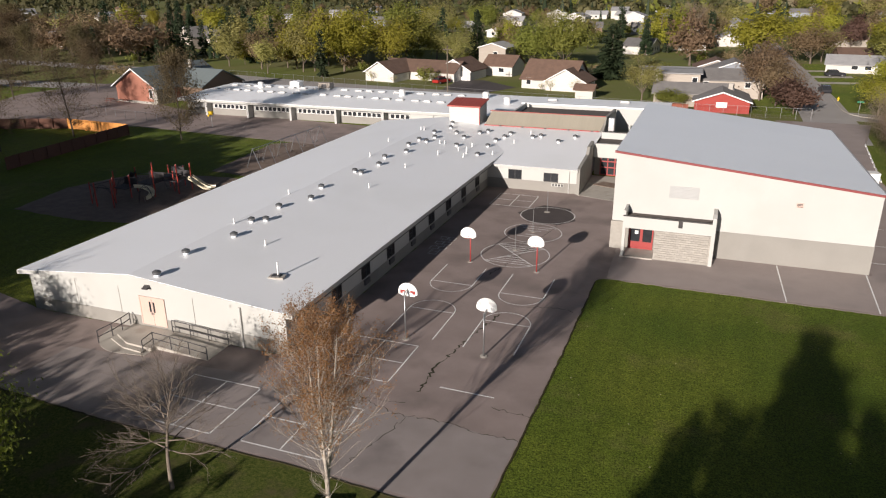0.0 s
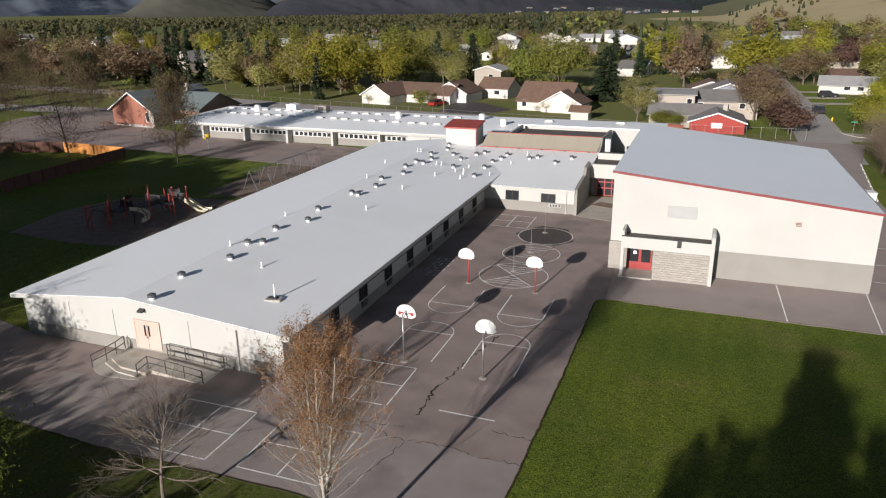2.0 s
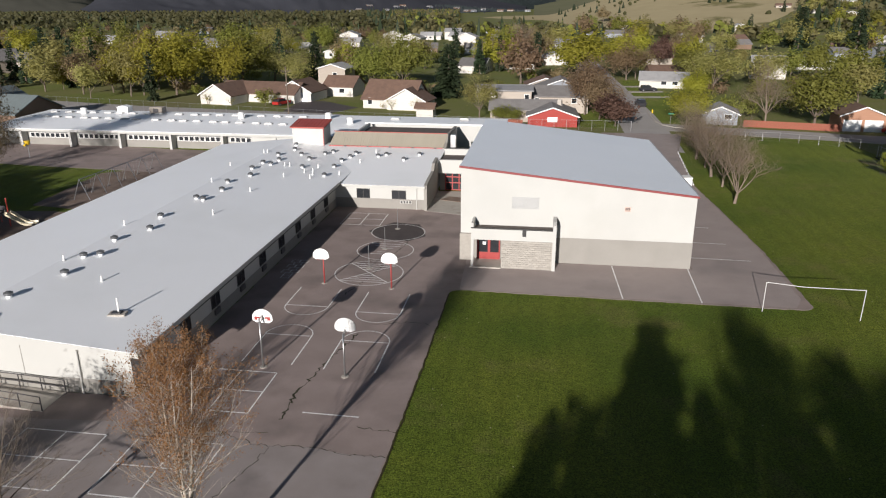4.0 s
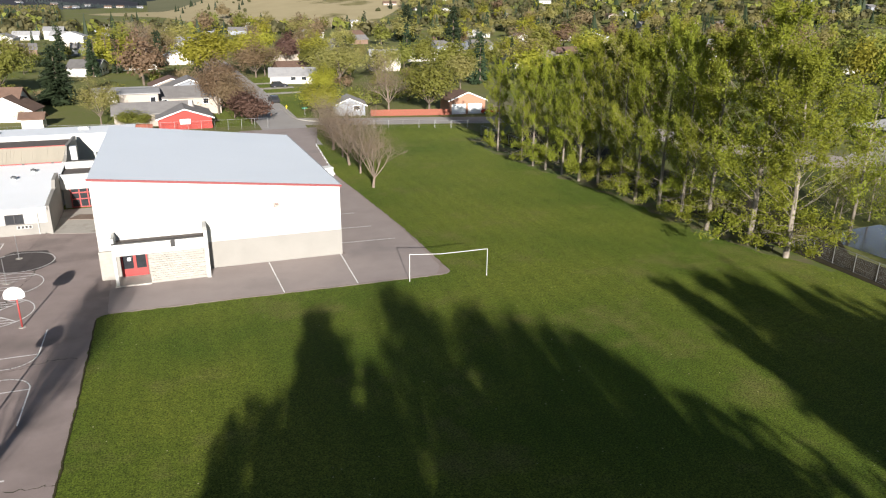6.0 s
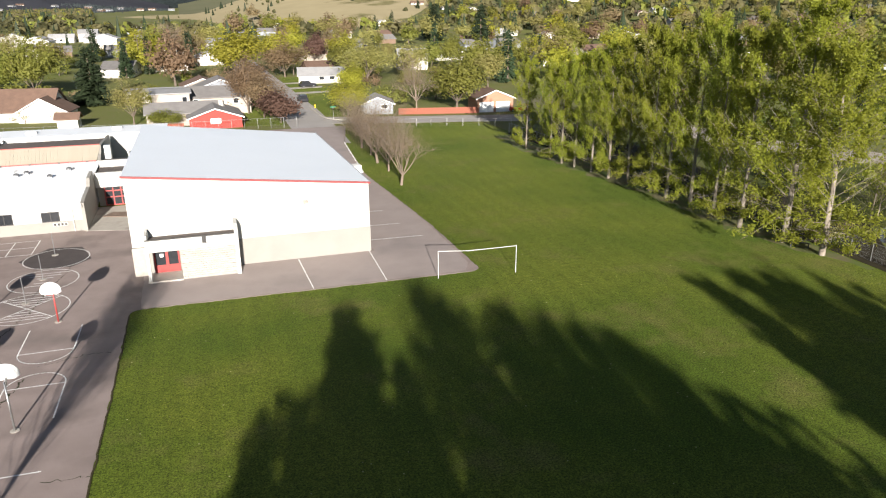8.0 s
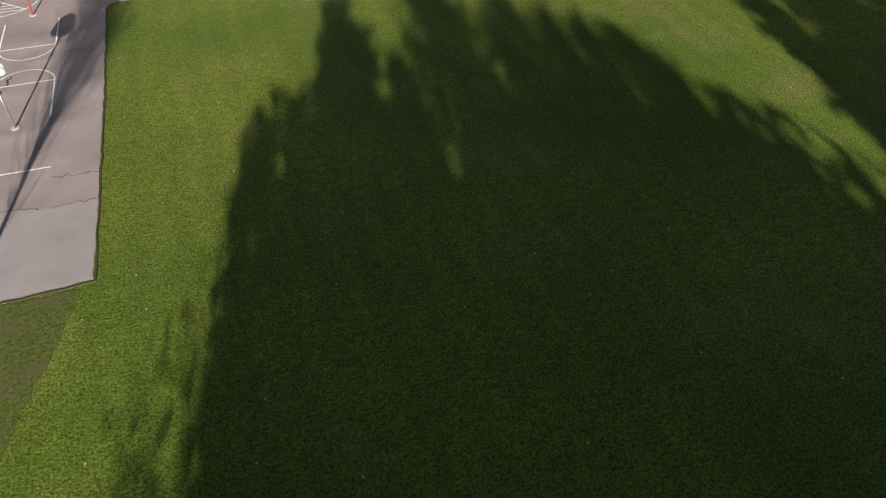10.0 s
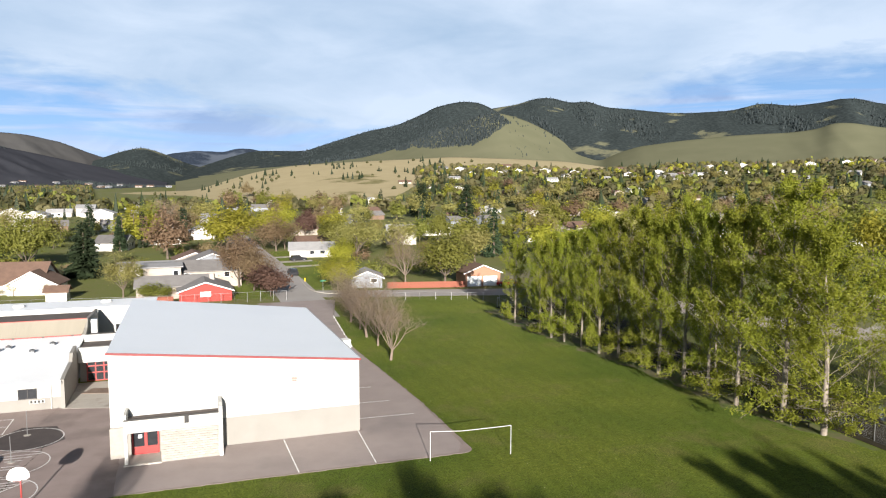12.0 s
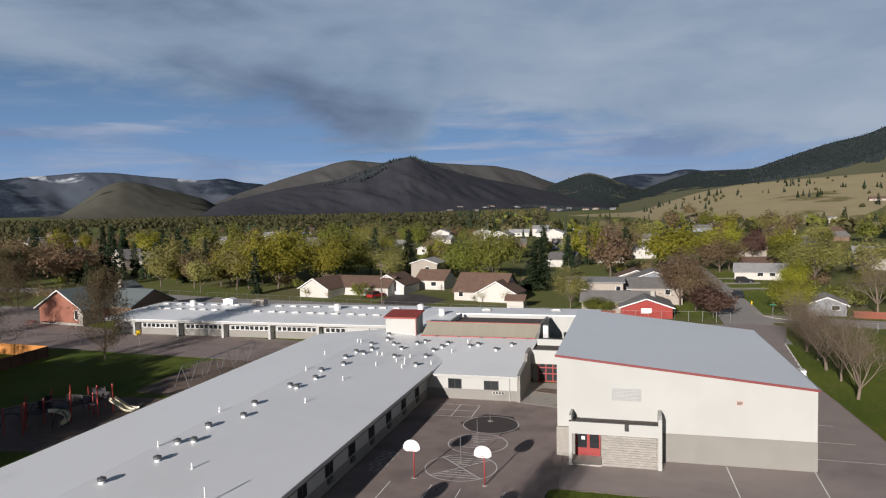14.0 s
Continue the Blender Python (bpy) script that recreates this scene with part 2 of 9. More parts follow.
def lawn_mat():
    """Mown grass: broad tone, clumps, blade-fine grain and faint mowing bands."""
    m = bpy.data.materials.new("lawn")
    m.use_nodes = True
    t = m.node_tree
    b = t.nodes["Principled BSDF"]
    b.inputs["Roughness"].default_value, b.inputs["Specular IOR Level"].default_value = 0.9, 0.12
    co = t.nodes.new("ShaderNodeTexCoord")

    def grain(scale, lo, hi, detail, rough=0.6):
        n = t.nodes.new("ShaderNodeTexNoise")
        n.inputs["Scale"].default_value, n.inputs["Detail"].default_value, n.inputs["Roughness"].default_value = scale, detail, rough
        t.links.new(co.outputs["Object"], n.inputs["Vector"])
        r = t.nodes.new("ShaderNodeMapRange")
        r.inputs["From Min"].default_value, r.inputs["From Max"].default_value = lo, hi
        t.links.new(n.outputs["Fac"], r.inputs["Value"])
        return n, r.outputs[0]

    def blend(f, a, c):
        x = t.nodes.new("ShaderNodeMix")
        x.data_type = "RGBA"
        t.links.new(f, x.inputs["Factor"])
        for key, v in (("A", a), ("B", c)):
            if isinstance(v, tuple):
                x.inputs[key].default_value = (*v, 1)
            else:
                t.links.new(v, x.inputs[key])
        return x.outputs["Result"]

    n0, broad = grain(0.045, 0.40, 0.60, 6)
    n1, clump = grain(2.4, 0.40, 0.60, 6, 0.7)
    n2, fine = grain(8.5, 0.36, 0.64, 4, 0.75)
    n3, worn = grain(0.11, 0.54, 0.74, 8, 0.68)
    col = blend(broad, (0.066, 0.105, 0.011), (0.136, 0.158, 0.020))
    half = t.nodes.new("ShaderNodeMath")
    half.operation, half.inputs[1].default_value = "MULTIPLY", 0.7
    t.links.new(clump, half.inputs[0])
    col = blend(half.outputs[0], col, (0.058, 0.083, 0.009))
    col = blend(worn, col, (0.145, 0.131, 0.042))
    wv = t.nodes.new("ShaderNodeTexWave")
    wv.inputs["Scale"].default_value, wv.inputs["Distortion"].default_value = 0.16, 1.6
    t.links.new(co.outputs["Object"], wv.inputs["Vector"])
    v = t.nodes.new("ShaderNodeMapRange")
    v.inputs["To Min"].default_value, v.inputs["To Max"].default_value = 0.96, 1.04
    t.links.new(wv.outputs["Fac"], v.inputs["Value"])
    g = t.nodes.new("ShaderNodeMapRange")
    g.inputs["To Min"].default_value, g.inputs["To Max"].default_value = 0.34, 1.8
    t.links.new(fine, g.inputs["Value"])
    mu = t.nodes.new("ShaderNodeMath")
    mu.operation = "MULTIPLY"
    t.links.new(v.outputs[0], mu.inputs[0])
    t.links.new(g.outputs[0], mu.inputs[1])
    hs = t.nodes.new("ShaderNodeHueSaturation")
    t.links.new(mu.outputs[0], hs.inputs["Value"])
    t.links.new(col, hs.inputs["Color"])
    # dandelion heads
    vo = t.nodes.new("ShaderNodeTexVoronoi")
    vo.inputs["Scale"].default_value = 0.9
    t.links.new(co.outputs["Object"], vo.inputs["Vector"])
    dn = t.nodes.new("ShaderNodeMapRange")
    dn.inputs["From Min"].default_value, dn.inputs["From Max"].default_value = 0.05, 0.035
    t.links.new(vo.outputs["Distance"], dn.inputs["Value"])
    t.links.new(blend(dn.outputs[0], hs.outputs["Color"], (0.42, 0.40, 0.22)), b.inputs["Base Color"])
    b.inputs["Sheen Weight"].default_value, b.inputs["Sheen Roughness"].default_value = 0.03, 0.45
    b.inputs["Sheen Tint"].default_value = (0.62, 0.7, 0.2, 1)
    bp = t.nodes.new("ShaderNodeBump")
    bp.inputs["Strength"].default_value, bp.inputs["Distance"].default_value = 0.9, 0.06
    t.links.new(n2.outputs["Fac"], bp.inputs["Height"])
    t.links.new(bp.outputs[0], b.inputs["Normal"])
    return m


GRASS = lawn_mat()
TOWN = mat("town_ground", (0.13, 0.165, 0.035), (0.18, 0.165, 0.075), 0.95, 0.05, 1.5, 0.3, dirt=(0.19, 0.165, 0.12), dirt_scale=0.02, spec=0.1)
ASPHALT = mat("asphalt", (0.25, 0.20, 0.182), (0.325, 0.262, 0.24), 0.85, 0.45, 30, 0.3, dirt=(0.18, 0.147, 0.134), dirt_scale=0.22,
              dirt_at=(0.5, 0.72), spec=0.3)
OVERLAY = mat("asphalt_overlay", (0.255, 0.222, 0.208), (0.315, 0.275, 0.26), 0.86, 0.5, 30, 0.3, dirt=(0.21, 0.182, 0.172), dirt_scale=0.3, spec=0.3)
EDGE_DARK = mat("edge_soil_and_shadow", (0.045, 0.038, 0.022), (0.065, 0.06, 0.026), 0.95, 2, 20, 0.6, spec=0.1)
PATCH = mat("asphalt_patch", (0.06, 0.05, 0.048), (0.085, 0.07, 0.066), 0.8, 1.2, 30, 0.2)
CRACK = mat("crack_fill", (0.035, 0.035, 0.02), (0.05, 0.055, 0.02), 0.9, 4, 30, 0.3)
ROAD = mat("road", (0.32, 0.30, 0.28), (0.37, 0.345, 0.325), 0.85, 0.2, 20, 0.2)
PALEROAD = mat("pale_gravelly_road", (0.36, 0.31, 0.26), (0.42, 0.365, 0.31), 0.9, 0.3, 20, 0.2, dirt=(0.26, 0.235, 0.20), dirt_scale=0.15)
CONCRETE = mat("concrete", (0.36, 0.33, 0.29), (0.44, 0.41, 0.36), 0.85, 0.8, 25, 0.2, dirt=(0.25, 0.22, 0.19), dirt_scale=0.5)
LINE = mat("line_paint", (0.86, 0.86, 0.84), (0.70, 0.69, 0.67), 0.7, 2.5, 20, 0.1, dirt=(0.42, 0.39, 0.37), dirt_scale=1.6, dirt_at=(0.58, 0.72))
MULCH = mat("wood_chips", (0.15, 0.105, 0.08), (0.22, 0.165, 0.13), 0.95, 1.0, 18, 0.8)
CREAM = mat("cream_paint", (0.46, 0.458, 0.43), (0.425, 0.423, 0.397), 0.75, 0.4, 30, 0.12, dirt=(0.41, 0.402, 0.37), dirt_scale=0.25, dirt_at=(0.55, 0.85))
LOUVRE = mat("painted_louvre", (0.41, 0.41, 0.40), (0.37, 0.37, 0.36), 0.75, 0.6, 20, 0.1)
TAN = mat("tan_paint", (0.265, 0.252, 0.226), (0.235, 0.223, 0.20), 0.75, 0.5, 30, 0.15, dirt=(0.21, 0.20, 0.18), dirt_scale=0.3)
BLOCK = mat("split_block", (0.36, 0.335, 0.295), (0.30, 0.28, 0.247), 0.9, 3.0, 25, 0.6, random_tint=0.09)
TANPANEL = mat("tan_metal_siding", (0.30, 0.27, 0.215), (0.27, 0.245, 0.195), 0.6, 0.4, 12, 0.05, stretch=(4, 1, 0.3))
MEMBRANE = mat("white_roof_membrane", (0.93, 0.945, 0.95), (0.91, 0.925, 0.93), 0.42, 0.15, 6, 0.06, spec=0.6, dirt=(0.86, 0.875, 0.87), dirt_scale=0.07)
GYMROOF = mat("grey_roof_membrane", (0.84, 0.88, 0.91), (0.81, 0.85, 0.88), 0.42, 0.12, 5, 0.05, spec=0.6, dirt=(0.78, 0.82, 0.855), dirt_scale=0.08)
GRAVELROOF = mat("dark_gravel_roof", (0.085, 0.07, 0.062), (0.12, 0.10, 0.09), 0.95, 1.5, 25, 0.6)
RED = mat("red_paint", (0.34, 0.052, 0.048), (0.29, 0.045, 0.04), 0.5, 1.0, 20, 0.05)
REDTRIM = mat("dark_red_trim", (0.235, 0.045, 0.045), (0.20, 0.04, 0.04), 0.5, 1.0, 20, 0.05)
REDROOF = mat("red_metal_roof", (0.34, 0.07, 0.052), (0.30, 0.06, 0.046), 0.5, 0.8, 10, 0.05, stretch=(6, 1, 1))
PINK = mat("faded_pink_door", (0.58, 0.425, 0.36), (0.52, 0.38, 0.32), 0.6, 1.0, 20, 0.05)
GOALWHITE = mat("worn_white_steel", (0.62, 0.62, 0.60), (0.5, 0.5, 0.48), 0.5, 3, 20, 0.05)
VENT = mat("dull_vent_metal", (0.17, 0.175, 0.18), (0.12, 0.125, 0.13), 0.5, 4, 30, 0.05, metal=0.5)
PALEASPHALT = mat("bleached_asphalt", (0.295, 0.248, 0.23), (0.355, 0.302, 0.28), 0.88, 0.4, 30, 0.3, dirt=(0.23, 0.20, 0.188), dirt_scale=0.2, spec=0.3)
LEAF_DARKBUD = leaf_mat("dark_twig_bud", (0.115, 0.088, 0.045), (0.17, 0.13, 0.066), 0.1)
STEEL = mat("galvanised_steel", (0.42, 0.42, 0.42), (0.34, 0.34, 0.34), 0.4, 3, 30, 0.05, metal=0.8)
DARKRAIL = mat("dark_rail_paint", (0.05, 0.048, 0.05), (0.075, 0.07, 0.07), 0.5, 3, 30, 0.05)
WHITE = mat("white_paint", (0.80, 0.80, 0.78), (0.74, 0.74, 0.72), 0.5, 1.5, 20, 0.05)
BLACK = mat("dark_frame", (0.03, 0.028, 0.028), (0.045, 0.042, 0.04), 0.5, 3, 30, 0.05)
GLASS = mat("window_glass", (0.02, 0.022, 0.025), (0.03, 0.032, 0.036), 0.08, 0.6, 3, 0.0, spec=0.6)
BRICK = mat("red_brick", (0.33, 0.135, 0.09), (0.28, 0.115, 0.078), 0.9, 1.0, 14, 0.3, stretch=(1, 1, 4))
WOODFENCE = mat("orange_cedar_boards", (0.62, 0.27, 0.07), (0.50, 0.20, 0.05), 0.8, 1.0, 12, 0.2, random_tint=0.12, stretch=(5, 5, 0.6))
SIDING_ORANGE = mat("orange_brown_siding", (0.35, 0.19, 0.12), (0.30, 0.16, 0.10), 0.8, 0.6, 10, 0.1, stretch=(1, 1, 6))
# Board colour darkened to stand in for the shade over the yard.
SHADEFENCE = mat("shade_darkened_boards", (0.13, 0.06, 0.04), (0.095, 0.045, 0.032), 0.9, 1.0, 12, 0.2, stretch=(5, 5, 0.6))
REDFENCE = mat("red_brown_boards", (0.27, 0.09, 0.055), (0.21, 0.07, 0.045), 0.85, 1.0, 12, 0.2, stretch=(5, 5, 0.6))
SHINGLE_BROWN = mat("brown_shingle", (0.17, 0.105, 0.075), (0.12, 0.075, 0.055), 0.9, 0.8, 9, 0.4, random_tint=0.1)
SHINGLE_GREY = mat("grey_shingle", (0.21, 0.20, 0.19), (0.16, 0.15, 0.145), 0.9, 0.8, 9, 0.4, random_tint=0.15)
SHINGLE_LIGHT = mat("pale_shingle", (0.37, 0.365, 0.36), (0.30, 0.297, 0.295), 0.85, 0.8, 9, 0.3, random_tint=0.15)
SHINGLE_GREEN = mat("grey_green_metal_roof", (0.17, 0.20, 0.20), (0.14, 0.165, 0.165), 0.5, 0.5, 6, 0.1, stretch=(5, 1, 1))
SIDING_WHITE = mat("white_siding", (0.58, 0.55, 0.50), (0.50, 0.475, 0.43), 0.7, 0.6, 10, 0.1, stretch=(1, 1, 6), random_tint=0.06)
SIDING_BEIGE = mat("beige_siding", (0.385, 0.335, 0.28), (0.34, 0.295, 0.25), 0.75, 0.6, 10, 0.1, stretch=(1, 1, 6), random_tint=0.12)
SIDING_GREY = mat("grey_siding", (0.26, 0.275, 0.30), (0.22, 0.235, 0.255), 0.75, 0.6, 10, 0.1, stretch=(1, 1, 6), random_tint=0.15)
SIDING_RED = mat("red_siding", (0.33, 0.045, 0.035), (0.28, 0.04, 0.03), 0.7, 0.6, 10, 0.1, stretch=(1, 1, 6))
SIDING_BROWN = mat("brown_siding", (0.20, 0.13, 0.09), (0.16, 0.105, 0.075), 0.8, 0.6, 10, 0.1, stretch=(1, 1, 6))
BARK = mat("bark", (0.16, 0.125, 0.095), (0.10, 0.08, 0.06), 0.95, 3, 25, 0.5, stretch=(1, 1, 0.3))
# Darker copy of the bark, for the shade round the park trees.
SHADEBARK = mat("shade_dark_bark", (0.085, 0.066, 0.05), (0.055, 0.043, 0.033), 0.95, 3, 25, 0.5, stretch=(1, 1, 0.3))
PALEBARK = mat("pale_bark", (0.28, 0.24, 0.195), (0.17, 0.14, 0.105), 0.9, 2, 15, 0.4, stretch=(1, 1, 0.5))
WHITEBARK = mat("white_birch_bark", (0.48, 0.43, 0.37), (0.30, 0.25, 0.20), 0.85, 3, 15, 0.3, stretch=(1, 1, 3))
PALETWIG = mat("pale_twig_bark", (0.21, 0.17, 0.135), (0.14, 0.112, 0.088), 0.95, 2, 15, 0.3)
LITTER = mat("leaf_litter", (0.105, 0.098, 0.038), (0.145, 0.125, 0.06), 0.95, 0.6, 12, 0.5, dirt=(0.085, 0.115, 0.018), dirt_scale=0.5, dirt_at=(0.42, 0.6))
COARSE = mat("coarse_lawn", (0.034, 0.055, 0.009), (0.112, 0.122, 0.030), 0.95, 5.5, 14, 0.9, dirt=(0.095, 0.082, 0.038), dirt_scale=0.7, dirt_at=(0.5, 0.72), spec=0.08)
ROUGHGRASS = mat("rough_grass", (0.075, 0.095, 0.022), (0.115, 0.12, 0.04), 0.95, 0.3, 5, 0.6, dirt=(0.13, 0.115, 0.055), dirt_scale=0.12, spec=0.1)
# Bank colour darkened in place of tree shade over the ditch.
BANK = mat("shade_dark_bank_scrub", (0.030, 0.027, 0.018), (0.050, 0.042, 0.027), 0.95, 0.4, 6, 0.6, dirt=(0.035, 0.042, 0.016), dirt_scale=0.2, spec=0.05)
GREYBARK = mat("grey_twig_bark", (0.22, 0.17, 0.13), (0.16, 0.125, 0.095), 0.95, 2, 15, 0.3)
LEAF_POPLAR = leaf_mat("poplar_leaf", (0.170, 0.195, 0.020), (0.29, 0.31, 0.036), 0.12, 0.008)
LEAF_YELLOW = leaf_mat("spring_leaf", (0.27, 0.26, 0.03), (0.36, 0.335, 0.05), 0.15, 0.012)
LEAF_GREEN = leaf_mat("green_leaf", (0.17, 0.182, 0.038), (0.275, 0.275, 0.06), 0.2, 0.012)
LEAF_BROWN = leaf_mat("red_brown_bud", (0.225, 0.162, 0.09), (0.30, 0.222, 0.125), 0.12)
LEAF_TAN = leaf_mat("tan_bud", (0.235, 0.185, 0.115), (0.30, 0.235, 0.15), 0.1)
LEAF_SLOPE = leaf_mat("slope_leaf", (0.14, 0.13, 0.06), (0.22, 0.195, 0.09), 0.1)
# Far leaf colour darkened to stand in for cloud shade.
LEAF_FAR = leaf_mat("far_shade_leaf", (0.075, 0.075, 0.035), (0.125, 0.115, 0.05), 0.1)
LEAF_ORANGE = leaf_mat("orange_bud", (0.34, 0.14, 0.07), (0.26, 0.15, 0.07), 0.1)
# Needle colour lightened and blued to carry aerial haze.
HILL_PINE = leaf_mat("hazy_pine_needle", (0.04, 0.054, 0.058), (0.064, 0.08, 0.077), 0.1)
LEAF_PURPLE = leaf_mat("dark_red_leaf", (0.125, 0.075, 0.055), (0.17, 0.105, 0.075), 0.15)
LEAF_SAPLING = leaf_mat("sapling_leaf", (0.10, 0.14, 0.02), (0.18, 0.21, 0.03), 0.1)
LEAF_OLIVE = leaf_mat("olive_bud", (0.25, 0.23, 0.075), (0.36, 0.325, 0.115), 0.18, 0.012)
NEEDLE = leaf_mat("conifer_needle", (0.03, 0.05, 0.024), (0.06, 0.085, 0.04), 0.25)


# ---- builders ----
class MB:
    """A mesh in the making: points and faces, in world places less the origin o."""

    def __init__(self, o=(0, 0, 0)):
        self.v, self.f, self.o = [], [], o

    def face(self, *pts):
        n = len(self.v)
        self.v.extend(tuple(p) for p in pts)
        self.f.append(tuple(range(n, n + len(pts))))
        return self

    def box(self, x0, x1, y0, y1, z0, z1):
        return self.prism([(x0, y0), (x1, y0), (x1, y1), (x0, y1)], z0, z1)

    def prism(self, pts, z0, z1):
        n, k = len(self.v), len(pts)
        zs = (lambda z: z if callable(z) else (lambda x, y: z))
        a, b = zs(z0), zs(z1)
        self.v.extend((x, y, a(x, y)) for x, y in pts)
        self.v.extend((x, y, b(x, y)) for x, y in pts)
        self.f.append(tuple(range(n + k - 1, n - 1, -1)))
        self.f.append(tuple(range(n + k, n + 2 * k)))
        self.f.extend((n + i, n + (i + 1) % k, n + k + (i + 1) % k, n + k + i) for i in range(k))
        return self

    def extrude(self, pts, shift):
        """A closed outline in space, carried along shift."""
        n, k = len(self.v), len(pts)
        self.v.extend(tuple(p) for p in pts)
        self.v.extend(tuple(Vector(p) + Vector(shift)) for p in pts)
        self.f.append(tuple(range(n + k - 1, n - 1, -1)))
        self.f.append(tuple(range(n + k, n + 2 * k)))
        self.f.extend((n + i, n + (i + 1) % k, n + k + (i + 1) % k, n + k + i) for i in range(k))
        return self

    def tube(self, p, q, r, s=None, n=6, caps=True):
        s = r if s is None else s
        p, q = Vector(p), Vector(q)
        w = (q - p).normalized()
        u = w.orthogonal().normalized()
        v = w.cross(u)
        k = len(self.v)
        for c, rad in ((p, r), (q, s)):
            for i in range(n):
                a = 2 * math.pi * i / n
                self.v.append(tuple(c + u * (rad * math.cos(a)) + v * (rad * math.sin(a))))
        self.f.extend((k + i, k + (i + 1) % n, k + n + (i + 1) % n, k + n + i) for i in range(n))
        if caps:
            self.f.append(tuple(range(k + n - 1, k - 1, -1)))
            self.f.append(tuple(range(k + n, k + 2 * n)))
        return self

    def loft(self, rings):
        """Closed outlines joined one after the other into one skin, closed at both ends."""
        k, n = len(self.v), len(rings[0])
        for r in rings:
            self.v.extend(tuple(p) for p in r)
        for j in range(len(rings) - 1):
            a = k + j * n
            self.f.extend((a + i, a + (i + 1) % n, a + n + (i + 1) % n, a + n + i) for i in range(n))
        self.f.append(tuple(range(k + n - 1, k - 1, -1)))
        self.f.append(tuple(range(k + (len(rings) - 1) * n, k + len(rings) * n)))
        return self

    def pipe(self, pts, r, n=6):
        """A bent round bar: one skin along the points."""
        pts = [Vector(p) for p in pts]
        rings, u = [], None
        for i, p in enumerate(pts):
            w = (pts[min(i + 1, len(pts) - 1)] - pts[max(i - 1, 0)])
            w = w.normalized() if w.length > 1e-6 else Vector((0, 0, 1))
            u = w.orthogonal() if u is None else u - w * u.dot(w)
            u = u.normalized() if u.length > 1e-6 else w.orthogonal().normalized()
            v = w.cross(u)
            rings.append([p + u * (r * math.cos(2 * math.pi * k / n)) + v * (r * math.sin(2 * math.pi * k / n)) for k in range(n)])
        return self.loft(rings)

    def data(self, name, material, smooth=False):
        me = bpy.data.meshes.new(name)
        ox, oy, oz = self.o
        me.from_pydata([(x - ox, y - oy, z - oz) for x, y, z in self.v], [], self.f)
        me.materials.append(material)
        if smooth:
            me.polygons.foreach_set("use_smooth", [True] * len(me.polygons))
        me.update()
        return me


def thing(name, label, category, at=(0, 0, 0), turn=0.0, group="", kind=""):
    ob = new(name)
    ob.empty_display_size = 0.2
    ob.location, ob.rotation_euler = at, (0, 0, radians(turn))
    return tagged(ob, label, category, group, kind)


def part(name, mb, material, parent=None, label="", smooth=False, at=None, turn=None, kind=""):
    ob = new(name, mb.data(name, material, smooth) if isinstance(mb, MB) else mb)
    ob.parent = parent
    if at:
        ob.location = at
    if turn:
        ob.rotation_euler = (0, 0, radians(turn))
    return tagged(ob, label, kind=kind)


def solo(name, mb, material, label, category="", kind="", group="", smooth=False):
    return tagged(part(name, mb, material, None, smooth=smooth), label, category, group, kind)

# ---- ground ----
def ring(r, n=64, z=0.0):
    return [(r * math.cos(2 * math.pi * i / n), r * math.sin(2 * math.pi * i / n), z) for i in range(n)]


solo("ground", MB().face(*ring(4900)), TOWN, "grassy valley floor of the town", "ground", "structure")
solo("lawn", MB().prism([(-175, -120), (120, -120), (120, 34), (56, 36), (55.5, 50), (51, 133), (-175, 133)], -0.2, 0.012), GRASS,
     "mown green school lawn", "lawn", "structure")


def arc(cx, cy, r, a0, a1, n=8):
    return [(cx + r * math.cos(radians(a0 + (a1 - a0) * i / n)), cy + r * math.sin(radians(a0 + (a1 - a0) * i / n))) for i in range(n + 1)]


asphalt_edge = [(-62, 25.6), (-40, 25.9), (-30, 25.4), (-18, 25.5), (-12, 25.1), (-7.8, 25.3), (-7.55, 40), (-7.5, 54.3), *arc(-6.6, 54.3, 0.9, 180, 90, 4)[0:],
                (5, 55.0), (13, 54.9), *arc(20.6, 55.8, 1.0, -90, 0, 4), (21.3, 70), (20.4, 84), (19.6, 95), (21.2, 118), (24.5, 135),
                (10, 135), (12, 120), (13, 92), (13.2, 63.2), (-7.5, 63.2), (-7.5, 78.5), (-13.6, 78.5), (-13.6, 79.2), (-24.2, 79.2), (-24.2, 35.2), (-46, 35.2), (-55, 37), (-62, 34)]
def ragged(pts, seed, amount=0.07, step=0.5):
    """A worn outline: long sides cut short and shifted a little."""
    g = random.Random(seed)
    out = []
    for (x0, y0), (x1, y1) in zip(pts, pts[1:] + pts[:1]):
        n = max(1, int(math.dist((x0, y0), (x1, y1)) / step))
        for i in range(n):
            k = 0 if i == 0 else amount
            out.append((x0 + (x1 - x0) * i / n + g.uniform(-k, k), y0 + (y1 - y0) * i / n + g.uniform(-k, k)))
    return out


asphalt_edge = ragged(asphalt_edge, 5)
solo("asphalt_playground", MB().prism(asphalt_edge, -0.2, 0.03), ASPHALT, "worn grey-brown asphalt playground with painted lines", "pavement", "structure")
solo("coarse_grass", MB().prism(ragged([(-62, -6), (-17, -6), (-12.5, 12), (-8.3, 24.9), (-12, 25.0), (-18, 25.4), (-30, 25.3), (-40, 25.8), (-62, 25.5)], 41, 0.12, 0.7), -0.1, 0.024), COARSE, "coarse unmown grass south of the playground", "grass", "structure")
